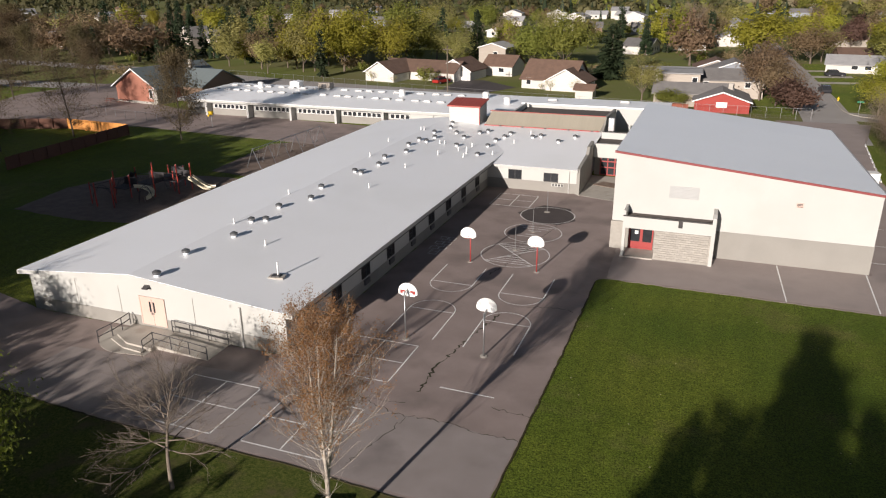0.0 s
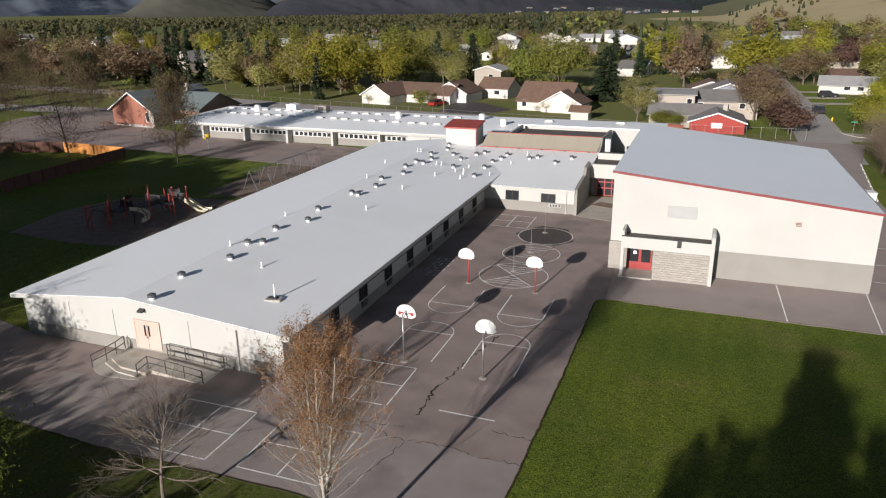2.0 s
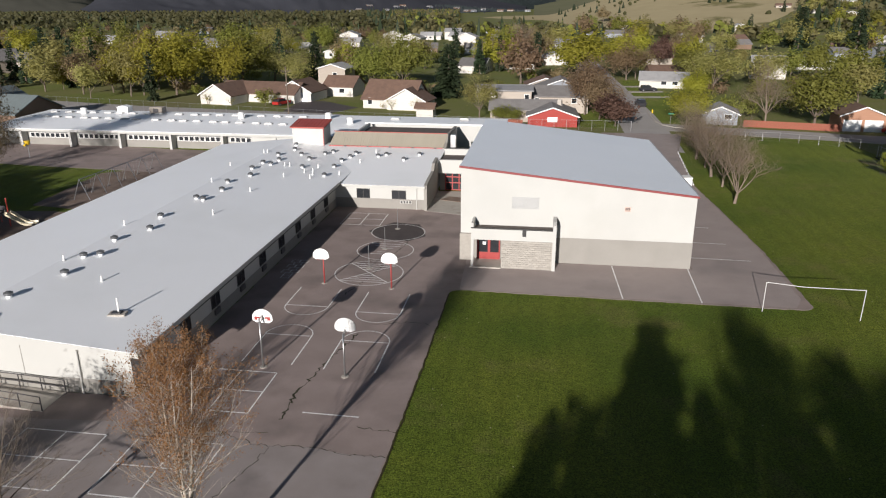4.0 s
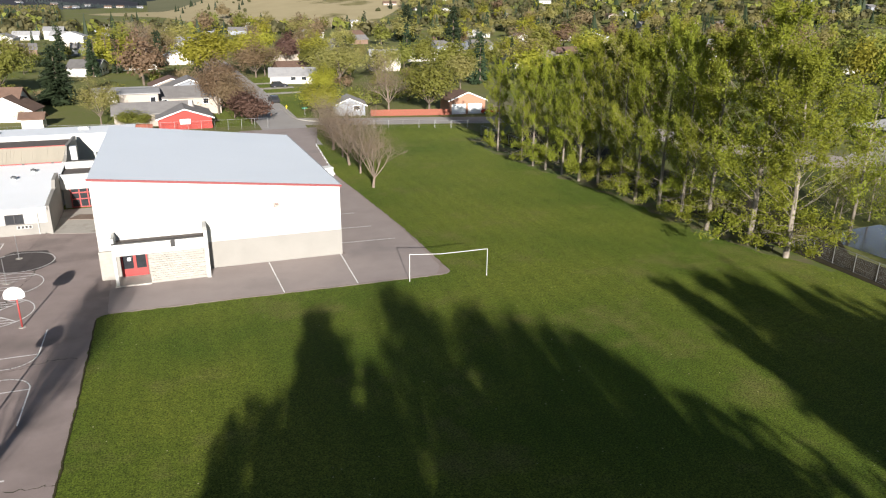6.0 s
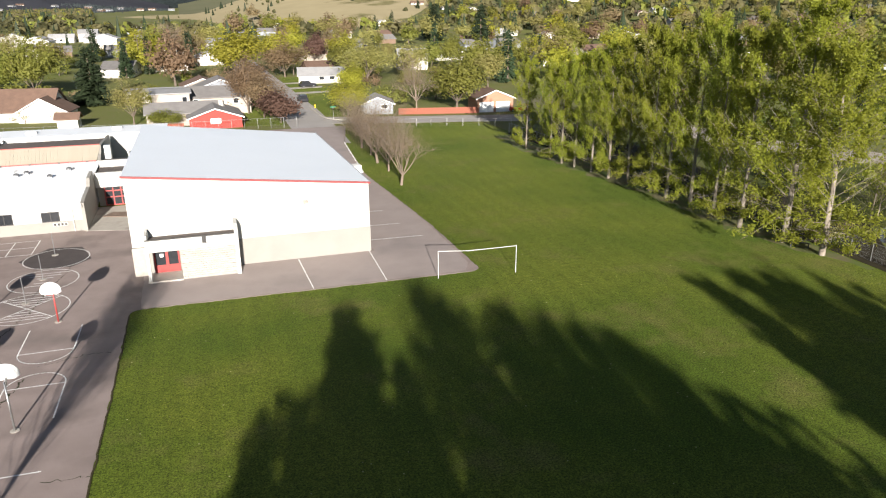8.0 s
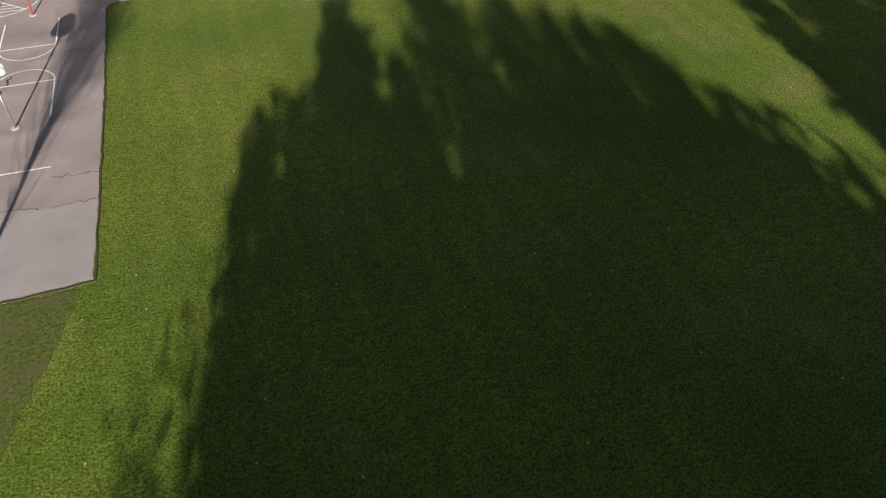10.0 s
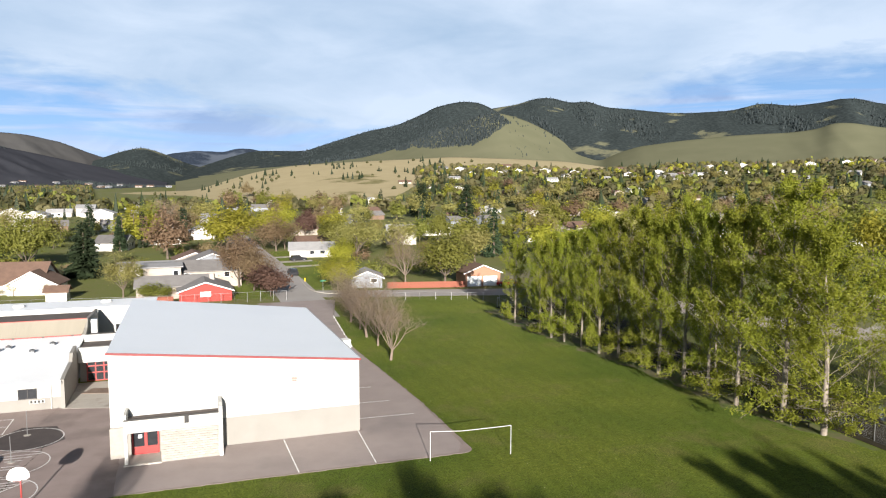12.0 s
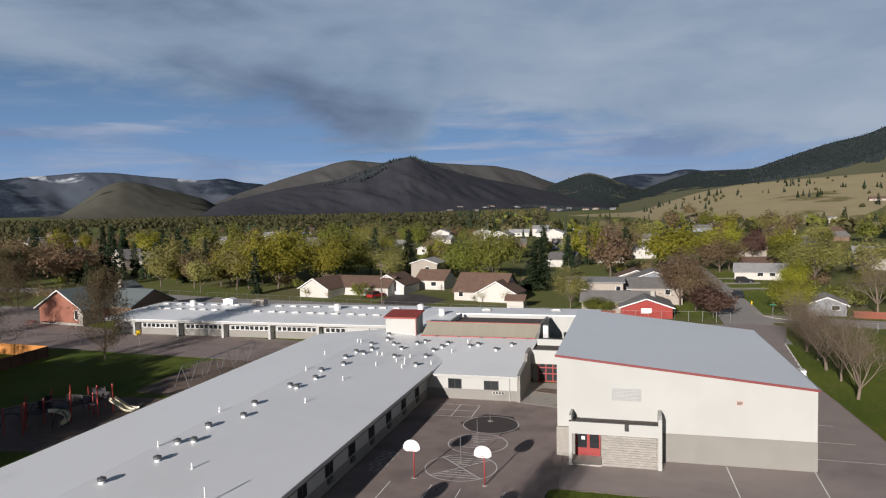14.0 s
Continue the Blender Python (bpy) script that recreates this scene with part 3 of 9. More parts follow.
solo("asphalt_overlay", MB().prism(ragged([(-23.5, 32.6), (-39, 31.4), (-39, 26.05), (-30, 25.6), (-18, 25.7), (-12, 25.35), (-7.95, 25.5), (-7.75, 31.4), (-9.8, 31.3), (-12, 31.65), (-15, 31.5), (-17.5, 32.3)][::-1], 25, 0.04, 0.8), 0.0, 0.032), OVERLAY, "greyer asphalt overlay beside the lawn", "pavement", "structure")
# Dark strip stands for bare soil and the lawn lip's shadow.
lip = [(-62, 25.55), (-40, 25.85), (-30, 25.35), (-18, 25.45), (-12, 25.05), (-7.75, 25.25), (-7.5, 40), (-7.45, 54.2)]
lip = ragged(lip, 31, 0.05, 0.6)
lip = lip[:max(i for i, p in enumerate(lip) if p[1] > 54.0 and p[0] > -7.7) + 1]
edge_strip = MB()
for (xa, ya), (xb, yb) in zip(lip, lip[1:]):
    d = Vector((xb - xa, yb - ya)).normalized()
    nx, ny = -d.y * 0.05, d.x * 0.05
    edge_strip.prism([(xa - nx, ya - ny), (xb - nx, yb - ny), (xb + nx, yb + ny), (xa + nx, ya + ny)], -0.05, 0.05)
solo("lawn_edge", edge_strip, EDGE_DARK, "dark strip for soil and lip shadow between lawn and asphalt", "lawn edge", "structure")
solo("gym_lane", MB().prism(ragged([(-6.9, 62.9), (-6.7, 55.4), (13.5, 55.2), (20.2, 55.2), (21.1, 57), (21.1, 70), (20.2, 84), (19.4, 95), (21.0, 118), (24.2, 134.8), (12.4, 134.8), (13.6, 118), (14.4, 92), (13.6, 62.9)], 8), 0.0, 0.0325), PALEASPHALT, "sun-bleached asphalt lane beside the gymnasium", "lane", "structure")
solo("courtyard_paving", MB().prism([(-13.6, 78.6), (-7.5, 77.0), (-7.5, 88), (-13.6, 88)], -0.2, 0.045), CONCRETE,
     "pale concrete walk to the entrance", "pavement", "structure")
solo("planting_bed", MB().prism([(-12.6, 83.6), (-7.9, 82.2), (-7.9, 84.4), (-11.6, 85.2)], 0.0, 0.09), MULCH, "brown bark planting bed beside the walk", "planting bed", "structure")
solo("back_asphalt", MB().prism([(-128, 91), (-118, 93.5), (-92, 96), (-62, 93.5), (-54, 92.8), (-46, 92.6), (-46, 108), (-94, 112), (-117, 121), (-119, 134), (-139, 140), (-144, 131), (-145.5, 118), (-141, 108)], -0.2, 0.03), ASPHALT,
     "asphalt yard behind the school", "pavement", "structure")
solo("chip_bed_slides", MB().prism(ragged([(-70.5, 53.5), (-72, 62), (-69.2, 69.3), (-63.5, 71.5), (-56.4, 72.5), (-53, 72), (-49.5, 66), (-49.5, 56), (-54.2, 53.8), (-60.6, 52.8)][::-1], 14, 0.12, 1.0), -0.2, 0.03), MULCH,
     "brown wood-chip bed under the play tower", "play bed", "structure")
solo("chip_bed_swings", MB().prism(ragged([(-60.5, 74.5), (-62.3, 91.3), (-58.1, 94.8), (-52.5, 94.6), (-50.2, 82), (-50.4, 76), (-54.6, 73.6)][::-1], 15, 0.12, 1.0), -0.2, 0.028), MULCH,
     "brown wood-chip bed under the swings", "play bed", "structure")

# ---- painted lines ----
def stroke(mb, pts, w=0.09, z=0.034):
    for (x0, y0), (x1, y1) in zip(pts, pts[1:]):
        d = Vector((x1 - x0, y1 - y0))
        if d.length < 1e-6:
            continue
        d.normalize()
        nx, ny = -d.y * w / 2, d.x * w / 2
        ex, ey = d.x * w / 2, d.y * w / 2
        mb.face((x0 - ex + nx, y0 - ey + ny, z), (x0 - ex - nx, y0 - ey - ny, z), (x1 + ex - nx, y1 + ey - ny, z), (x1 + ex + nx, y1 + ey + ny, z))
    return mb


def four_square(x0, y0, s):
    mb = MB()
    stroke(mb, [(x0, y0), (x0 + s, y0), (x0 + s, y0 + s), (x0, y0 + s), (x0, y0)])
    stroke(mb, [(x0 + s / 2, y0), (x0 + s / 2, y0 + s)], z=0.036)
    stroke(mb, [(x0, y0 + s / 2), (x0 + s, y0 + s / 2)], z=0.038)
    solo("four_square_court", mb, LINE, "worn white four-square court painted on asphalt", "court line", "structure", "painted courts")


for cx, cy in ((-28.6, 26.3), (-21.75, 26.35), (-21.7, 34.45), (-21.9, 72.2)):
    four_square(cx, cy, 4.9 if cy < 70 else 4.4)


def key_lines(cx, y0, y1, w, far):
    """A free-throw lane: two sides, the line and the rounded end."""
    r, s = w / 2, 1 if far else -1
    mb = MB()
    stroke(mb, [(cx - r, y0), (cx - r, y1)])
    stroke(mb, [(cx + r, y0), (cx + r, y1)])
    stroke(mb, [(cx - r, y1), (cx + r, y1)], z=0.036)
    stroke(mb, arc(cx, y1, r, 0, 180 * s, 16), z=0.038)
    solo("free_throw_lane", mb, LINE, "white free-throw lane painted on asphalt", "court line", "structure", "painted courts")


key_lines(-18.0, 40.6, 44.9, 3.5, True)
key_lines(-12.2, 40.3, 44.6, 3.5, True)
key_lines(-18.35, 53.9, 50.2, 3.5, False)
key_lines(-12.4, 53.6, 49.6, 3.5, False)


def circle_court(cx, cy, r, rays, chords):
    mb = MB()
    stroke(mb, arc(cx, cy, r, 0, 360, 40))
    for a in rays:
        stroke(mb, [(cx + r * math.cos(radians(a)), cy + r * math.sin(radians(a))), (cx - r * math.cos(radians(a)), cy - r * math.sin(radians(a)))], z=0.036)
    for i, d in enumerate(chords):
        h = math.sqrt(r * r - d * d) * 0.9
        stroke(mb, [(cx - min(h, abs(d)), cy + d), (cx + min(h, abs(d)), cy + d)], z=0.038)
    solo("tetherball_circle", mb, LINE, "white tetherball circle painted on asphalt", "court line", "structure", "painted courts")


circle_court(-15.2, 58.1, 3.05, (45, 135), (-0.7, -1.2, -1.7, -2.2, 0.7, 1.2, 1.7, 2.2))
circle_court(-15.1, 64.35, 2.75, (), (0.6, 1.2, 1.8, -0.6, -1.2))
circle_court(-15.0, 70.2, 2.8, (), ())
hop = MB()
for i, (dx, dy) in enumerate(((0, 0), (0, 0.6), (-0.3, 1.2), (0.3, 1.2), (0, 1.8), (-0.3, 2.4), (0.3, 2.4), (0, 3.0), (-0.3, 3.6), (0.3, 3.6))):
    x, y = -22.3 + dx * 1.3, 55.8 + dy * 1.1
    stroke(hop, [(x - 0.36, y), (x + 0.36, y), (x + 0.36, y + 0.66), (x - 0.36, y + 0.66), (x - 0.36, y)], 0.05, 0.034 + 0.0005 * i)
solo("hopscotch", hop, LINE, "white hopscotch grid painted on asphalt", "court line", "structure", "painted courts")
marks = MB()
stroke(marks, [(-13.56, 35.0), (-10.2, 34.95)], 0.1)
solo("start_line", marks, LINE, "white start line painted on asphalt", "court line", "structure", "painted courts")
for x0, y0, x1, y1 in ((6.45, 62.8, 6.75, 55.2), (13.2, 62.9, 13.0, 55.2), (14.0, 66.2, 19.4, 66.0), (14.0, 71.0, 18.2, 70.8), (14.0, 76.4, 17.6, 76.2), (14, 82.4, 16.8, 82.2)):
    solo("parking_line", stroke(MB(), [(x0, y0), (x1, y1)], 0.1), LINE, "white parking line painted on asphalt", "parking line", "structure", "parking lines")
solo("dark_patch", MB().prism([(-18.2, 70.2), (-16.4, 67.6), (-13.4, 67.4), (-11.9, 69.2), (-13.2, 73.2), (-16.2, 73.6)], 0.0, 0.0325), PATCH,
     "dark repaired asphalt patch", "asphalt patch", "structure")


def crack(pts, w, seed):
    rng = random.Random(seed)
    mb, path = MB(), []
    for (x0, y0), (x1, y1) in zip(pts, pts[1:]):
        n = max(2, int(math.dist((x0, y0), (x1, y1)) / 0.22))
        for i in range(n):
            path.append((x0 + (x1 - x0) * i / n + rng.uniform(-0.13, 0.13), y0 + (y1 - y0) * i / n + rng.uniform(-0.13, 0.13)))
    for a, b in zip(path, path[1:]):
        stroke(mb, [a, b], w * rng.uniform(0.25, 1.25), 0.0335)
    solo("asphalt_crack", mb, CRACK, "weedy crack in the asphalt", "crack", "structure", "cracks")


crack([(-14.6, 34.0), (-14.7, 37.2), (-14.2, 40.2), (-13.7, 43.0), (-13.0, 46.0)], 0.13, 1)
crack([(-17.5, 32.3), (-15.0, 31.5), (-12.0, 31.65), (-9.8, 31.3), (-7.65, 31.4)], 0.05, 2)
crack([(-14.2, 31.3), (-14.7, 29.5), (-15.6, 26.4)], 0.045, 3)
crack([(-7.6, 33.8), (-10.3, 33.9)], 0.05, 4)
crack([(-12.6, 47.3), (-9.8, 48.3), (-7.8, 48.0)], 0.05, 5)
crack([(-16.0, 52.8), (-14.9, 57.0), (-14.2, 62.0), (-13.2, 68.0)], 0.07, 6)
crack([(-23.0, 32.6), (-18.0, 32.4), (-14.7, 32.6)], 0.05, 7)

# ---- roads ----
def strip(name, pts, w, m, label, z=0.02, cat="road"):
    mb = MB()
    for (x0, y0), (x1, y1) in zip(pts, pts[1:]):
        d = Vector((x1 - x0, y1 - y0)).normalized()
        nx, ny = -d.y * w / 2, d.x * w / 2
        mb.prism([(x0 - nx, y0 - ny), (x1 - nx, y1 - ny), (x1 + nx, y1 + ny), (x0 + nx, y0 + ny)], -0.1, z)
    return solo(name, mb, m, label, cat, "structure")


strip("street_north", [(18.0, 118), (18.5, 132), (18.5, 160), (17.0, 215), (14, 320), (8, 520)], 8.4, ROAD, "grey residential street leading off between gardens", 0.022)
strip("street_cross", [(-260, 176), (-150, 165), (-95, 152.5), (-44, 146)], 9.0, ROAD, "grey street behind the school fence", 0.018)
strip("street_west", [(-260, 128), (-150, 133), (-118, 134), (-104, 150)], 9, ROAD, "grey street beside the brick building", 0.026)
strip("lane_east", [(20, 143.5), (37, 138.9), (52, 135.5), (62, 133)], 8.2, ROAD, "grey lane along the red fence", 0.024)
strip("street_east", [(80, 118), (86, 95), (101, 68.5), (118, 48), (140, 20)], 9.5, PALEROAD, "pale street and driveways behind the trees", 0.026)

# ---- hills ----
def hill_mat(name, grass, grass2, forest, cover, scale, snow=None):
    m = bpy.data.materials.new(name)
    m.use_nodes = True
    t = m.node_tree
    b = t.nodes["Principled BSDF"]
    b.inputs["Roughness"].default_value, b.inputs["Specular IOR Level"].default_value = 1.0, 0.0
    co = t.nodes.new("ShaderNodeTexCoord")
    n1 = t.nodes.new("ShaderNodeTexNoise")
    n1.inputs["Scale"].default_value, n1.inputs["Detail"].default_value = scale, 12
    n1.inputs["Roughness"].default_value = 0.62
    n2 = t.nodes.new("ShaderNodeTexNoise")
    n2.inputs["Scale"].default_value, n2.inputs["Detail"].default_value = scale * 5, 6
    n3 = t.nodes.new("ShaderNodeTexVoronoi")
    n3.inputs["Scale"].default_value = 0.09
    for n in (n1, n2, n3):
        t.links.new(co.outputs["Object"], n.inputs["Vector"])
    g = t.nodes.new("ShaderNodeMix")
    g.data_type = "RGBA"
    g.inputs["A"].default_value, g.inputs["B"].default_value = (*grass, 1), (*grass2, 1)
    t.links.new(n2.outputs["Fac"], g.inputs["Factor"])
    f = t.nodes.new("ShaderNodeMix")
    f.data_type = "RGBA"
    f.inputs["A"].default_value, f.inputs["B"].default_value = (*[c * 0.6 for c in forest], 1), (*[c * 1.3 for c in forest], 1)
    t.links.new(n3.outputs["Distance"], f.inputs["Factor"])
    r = t.nodes.new("ShaderNodeMapRange")
    r.inputs["From Min"].default_value, r.inputs["From Max"].default_value = cover - 0.025, cover + 0.025
    t.links.new(n1.outputs["Fac"], r.inputs["Value"])
    x = t.nodes.new("ShaderNodeMix")
    x.data_type = "RGBA"
    t.links.new(r.outputs[0], x.inputs["Factor"])
    t.links.new(f.outputs["Result"], x.inputs["A"])
    t.links.new(g.outputs["Result"], x.inputs["B"])
    col = x.outputs["Result"]
    if snow:
        # snow in the clearings above a height
        sp = t.nodes.new("ShaderNodeSeparateXYZ")
        t.links.new(co.outputs["Object"], sp.inputs[0])
        hr = t.nodes.new("ShaderNodeMapRange")
        hr.inputs["From Min"].default_value, hr.inputs["From Max"].default_value = snow, snow + 25
        t.links.new(sp.outputs["Z"], hr.inputs["Value"])
        n4 = t.nodes.new("ShaderNodeTexNoise")
        n4.inputs["Scale"].default_value, n4.inputs["Detail"].default_value = 0.006, 8
        t.links.new(co.outputs["Object"], n4.inputs["Vector"])
        nr_ = t.nodes.new("ShaderNodeMapRange")
        nr_.inputs["From Min"].default_value, nr_.inputs["From Max"].default_value = 0.57, 0.63
        t.links.new(n4.outputs["Fac"], nr_.inputs["Value"])
        mu = t.nodes.new("ShaderNodeMath")
        mu.operation = "MULTIPLY"
        t.links.new(hr.outputs[0], mu.inputs[0])
        t.links.new(nr_.outputs[0], mu.inputs[1])
        sn = t.nodes.new("ShaderNodeMix")
        sn.data_type = "RGBA"
        sn.inputs["B"].default_value = (0.55, 0.58, 0.62, 1)
        t.links.new(mu.outputs[0], sn.inputs["Factor"])
        t.links.new(col, sn.inputs["A"])
        col = sn.outputs["Result"]
    t.links.new(col, b.inputs["Base Color"])
    return m


# Cloud shade and aerial tint are put into the dark hill's colour.
HILL_DARK = hill_mat("cloud_shade_hill", (0.052, 0.055, 0.066), (0.068, 0.070, 0.080), (0.036, 0.041, 0.048), 0.38, 0.0016)
HILL_PALE = hill_mat("dry_back_hill", (0.080, 0.079, 0.079), (0.104, 0.102, 0.097), (0.034, 0.039, 0.045), 0.41, 0.0022)
# Forest colour holds the same painted haze as its pines.
HILL_FOREST = hill_mat("hazy_forest_hill", (0.14, 0.145, 0.095), (0.18, 0.175, 0.11), (0.040, 0.050, 0.050), 0.60, 0.004)
HILL_GREEN = hill_mat("green_hill", (0.084, 0.083, 0.068), (0.112, 0.109, 0.088), (0.03, 0.036, 0.03), 0.38, 0.004)
HILL_MEADOW = hill_mat("meadow_hill", (0.122, 0.127, 0.076), (0.168, 0.166, 0.104), (0.06, 0.07, 0.04), 0.33, 0.004)
HILL_GOLD = hill_mat("dry_gold_hill", (0.33, 0.28, 0.165), (0.43, 0.365, 0.225), (0.20, 0.18, 0.09), 0.36, 0.009)
# Aerial haze is put into the blue-grey of the far hills.
HILL_FAR = hill_mat("haze_blue_hill", (0.07, 0.085, 0.11), (0.10, 0.115, 0.14), (0.035, 0.046, 0.065), 0.47, 0.002)
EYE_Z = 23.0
# Same haze-blue base, with snow above a height.
HILL_SNOW = hill_mat("haze_blue_snowy_hill", (0.07, 0.085, 0.11), (0.10, 0.115, 0.14), (0.035, 0.046, 0.065), 0.47, 0.002, 165)


def hill(name, label, material, foot, crest, back, profile, rough=0.05, seed=0, na=220, nr=40, power=1.2, base=-6.0):
    """A ridge round the valley: height of the crest by bearing, seen as an angle from the hover height."""
    az = np.linspace(profile[0][0], profile[-1][0], na)
    el = np.interp(az, [p[0] for p in profile], [p[1] for p in profile])
    k = np.ones(5) / 5
    el = np.convolve(np.pad(el, 2, mode="edge"), k, mode="valid")
    verts, faces = [], []
    rows = nr + 6
    for i, (a, e) in enumerate(zip(az, el)):
        top = math.tan(radians(e)) * crest + EYE_Z
        for j in range(rows):
            u = j / nr
            r = foot + (crest - foot) * u if u <= 1 else crest + (back - crest) * (j - nr) / 5
            h = max(0.0, u) ** power if u <= 1 else 1 - 0.9 * (j - nr) / 5
            x, y = r * math.sin(radians(a)), r * math.cos(radians(a))
            n = 0.75 - 2.2 * abs(noise.fractal(Vector((radians(a) * crest / 420.0 + r / 1500.0, r / 1700.0, seed * 7.3)), 0.9, 2.1, 6))
            z = base + (top - base) * h + n * rough * (top - base) * (1.0 if u < 1 else 0.5) * min(1, 4 * h) * (1 - 0.75 * max(0, min(1, u)) ** 6)
            verts.append((x, y, z))
    for i in range(na - 1):
        for j in range(rows - 1):
            p = i * rows + j
            faces.append((p, p + 1, p + rows + 1, p + rows))
    mb = MB()
    mb.v, mb.f = verts, faces
    return solo(name, mb, material, label, "hill", "structure", smooth=True)


hill("hill_far_west", "distant mountain range with haze-blue colour and snow patches", HILL_SNOW, 3600, 4300, 4800,
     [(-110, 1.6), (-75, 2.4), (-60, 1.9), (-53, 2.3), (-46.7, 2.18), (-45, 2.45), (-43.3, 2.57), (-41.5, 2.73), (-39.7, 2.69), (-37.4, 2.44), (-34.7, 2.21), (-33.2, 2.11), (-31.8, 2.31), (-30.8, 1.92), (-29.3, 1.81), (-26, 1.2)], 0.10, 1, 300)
hill("hill_green_west", "olive grassy foothill", HILL_GREEN, 2100, 2900, 3500,
     [(-45.8, -0.61), (-43.8, -0.35), (-43, -0.21), (-41.6, 0.76), (-40.4, 1.68), (-39.3, 2.08), (-37.8, 1.94), (-35.9, 1.42), (-33.5, 0.75), (-31.9, -0.22), (-28.6, -1.22)], 0.04, 2, 120)
hill("hill_dark_back", "broad dry hill with a rounded crest", HILL_PALE, 2500, 3300, 3800,
     [(-34.8, -0.5), (-32.7, 0.4), (-30.6, 1.22), (-27.6, 2.14), (-25, 2.9), (-23.7, 3.32), (-22.3, 3.57), (-21, 3.46), (-18.8, 3.25), (-16.1, 3.29), (-10.7, 2.87), (-8.9, 2.47), (-7.1, 1.76), (-6.1, 1.42), (-4.5, 0.94), (-2.4, 0.23)], 0.08, 13, 220)
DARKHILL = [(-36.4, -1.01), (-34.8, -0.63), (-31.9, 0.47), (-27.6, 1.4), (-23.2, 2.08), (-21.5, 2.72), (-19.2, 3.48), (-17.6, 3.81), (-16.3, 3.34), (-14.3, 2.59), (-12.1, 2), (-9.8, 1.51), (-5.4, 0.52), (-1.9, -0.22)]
hill("hill_dark", "broad hill with cloud shade put into its dark colour", HILL_DARK, 1500, 2700, 3200, DARKHILL, 0.09, 3, 260)
hill("hill_cone", "small wooded cone hill", HILL_FOREST, 2300, 3100, 3600,
     [(-8.9, 0.59), (-7.2, 1), (-6.1, 1.42), (-5, 1.83), (-3.9, 2.11), (-3.3, 2.14), (-2.1, 1.76), (-0.7, 1.15), (1.4, 0.49), (3.3, -0.11)], 0.05, 4, 90)
hill("hill_far_gap", "hills in the valley gap with haze-blue colour", HILL_FAR, 3700, 4400, 4800,
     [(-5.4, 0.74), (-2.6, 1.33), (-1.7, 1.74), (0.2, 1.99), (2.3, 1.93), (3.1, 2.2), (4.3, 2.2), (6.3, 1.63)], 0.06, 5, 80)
hill("hill_ridge_east", "long forested ridge", HILL_FOREST, 1900, 3000, 3700,
     [(-1.3, 0.27), (0.3, 0.74), (2.4, 1.48), (4.5, 2.06), (7.9, 2.06), (10.9, 2.35), (14.5, 3.13), (18.9, 4.69), (22.9, 5.43), (24.2, 5.64), (25.3, 5.85), (26.2, 6.19), (27.3, 6.3), (28.2, 6.12), (29.1, 5.81), (30.1, 6.01), (30.8, 5.82), (31.6, 5.47), (33.7, 5.3), (36.2, 4.95), (38.6, 4.89), (41, 5.03), (42.1, 5.39), (42.8, 5.52), (44.7, 5.21), (46.5, 5.3), (47.8, 5.54), (48.8, 5.56), (50.2, 5.05), (60, 4.4), (75, 3.6), (100, 2.5), (120, 1.8)], 0.06, 6, 420)
KNOB = [(0.3, 0.61), (4.4, 1.29), (7.9, 1.97), (10.9, 2.96), (13.1, 3.64), (15.4, 4.14), (17.4, 4.99), (18.5, 5.56), (19.8, 5.87), (20.7, 6), (22, 5.87), (22.9, 5.47), (24.7, 4.16), (27.4, 2.4), (30.5, 1.08)]
hill("hill_knob_east", "dark wooded knob above the meadow", HILL_FOREST, 1500, 2250, 2700, KNOB, 0.04, 7, 180)
# a grassy shoulder that falls away below the knob
MEADOW = [(-1.3, -0.32), (3.6, 0.63), (9.2, 1.11), (12.7, 1.6), (15.3, 2.3), (17, 3.0), (18.8, 3.75), (20.7, 4.45), (22.2, 4.95), (23.3, 5.14), (24.4, 4.9), (25.6, 4.5), (27.0, 3.85), (28.6, 2.88), (29.4, 1.96), (31.3, 1.34), (32.6, 1.94), (34.2, 2.45), (37.1, 2.84), (41, 3.2), (44.8, 3.32), (46.5, 3.54), (47.4, 3.91), (48.6, 3.87), (50.3, 3.51), (57, 2.8), (66, 2), (80, 1.5)]
hill("hill_meadow_east", "green meadow slope", HILL_MEADOW, 1000, 1480, 2600, MEADOW, 0.03, 8, 420)
GOLD = [(-7.4, -1.25), (-3.7, -1.07), (0.1, -0.96), (2.3, -0.23), (4.4, 0.42), (7.4, 0.96), (10.9, 1.2), (15.3, 1.45), (19.8, 1.69), (24.3, 1.56), (28.7, 1.34), (31.3, 0.99), (34.3, 0.39)]
hill("hill_gold", "dry golden grass slope", HILL_GOLD, 560, 1150, 1300, GOLD, 0.03, 9, 140)
SLOPE = [(13, -0.9), (16, 0.1), (19, 0.65), (23, 0.75), (27, 0.5), (31, 0.5), (36, 0.85), (42, 1.0), (50, 1.2), (60, 1.3), (75, 1.0), (95, 0.6)]
hill("hill_town_slope", "rising slope with houses and trees", TOWN, 400, 1000, 1250, SLOPE, 0.03, 10, 140)


def slope_z(profile, foot, crest, x, y, power=1.2, base=-6.0):
    """The height of such a slope at a place, without its small bumps."""
    a, r = math.degrees(math.atan2(x, y)), math.hypot(x, y)
    if not (profile[0][0] < a < profile[-1][0]) or r < foot:
        return 0.0
    e = float(np.interp(a, [p[0] for p in profile], [p[1] for p in profile]))
    top = math.tan(radians(e)) * crest + EYE_Z
    u = min(1.0, (r - foot) / (crest - foot))
    return max(0.0, base + (top - base) * u ** power)


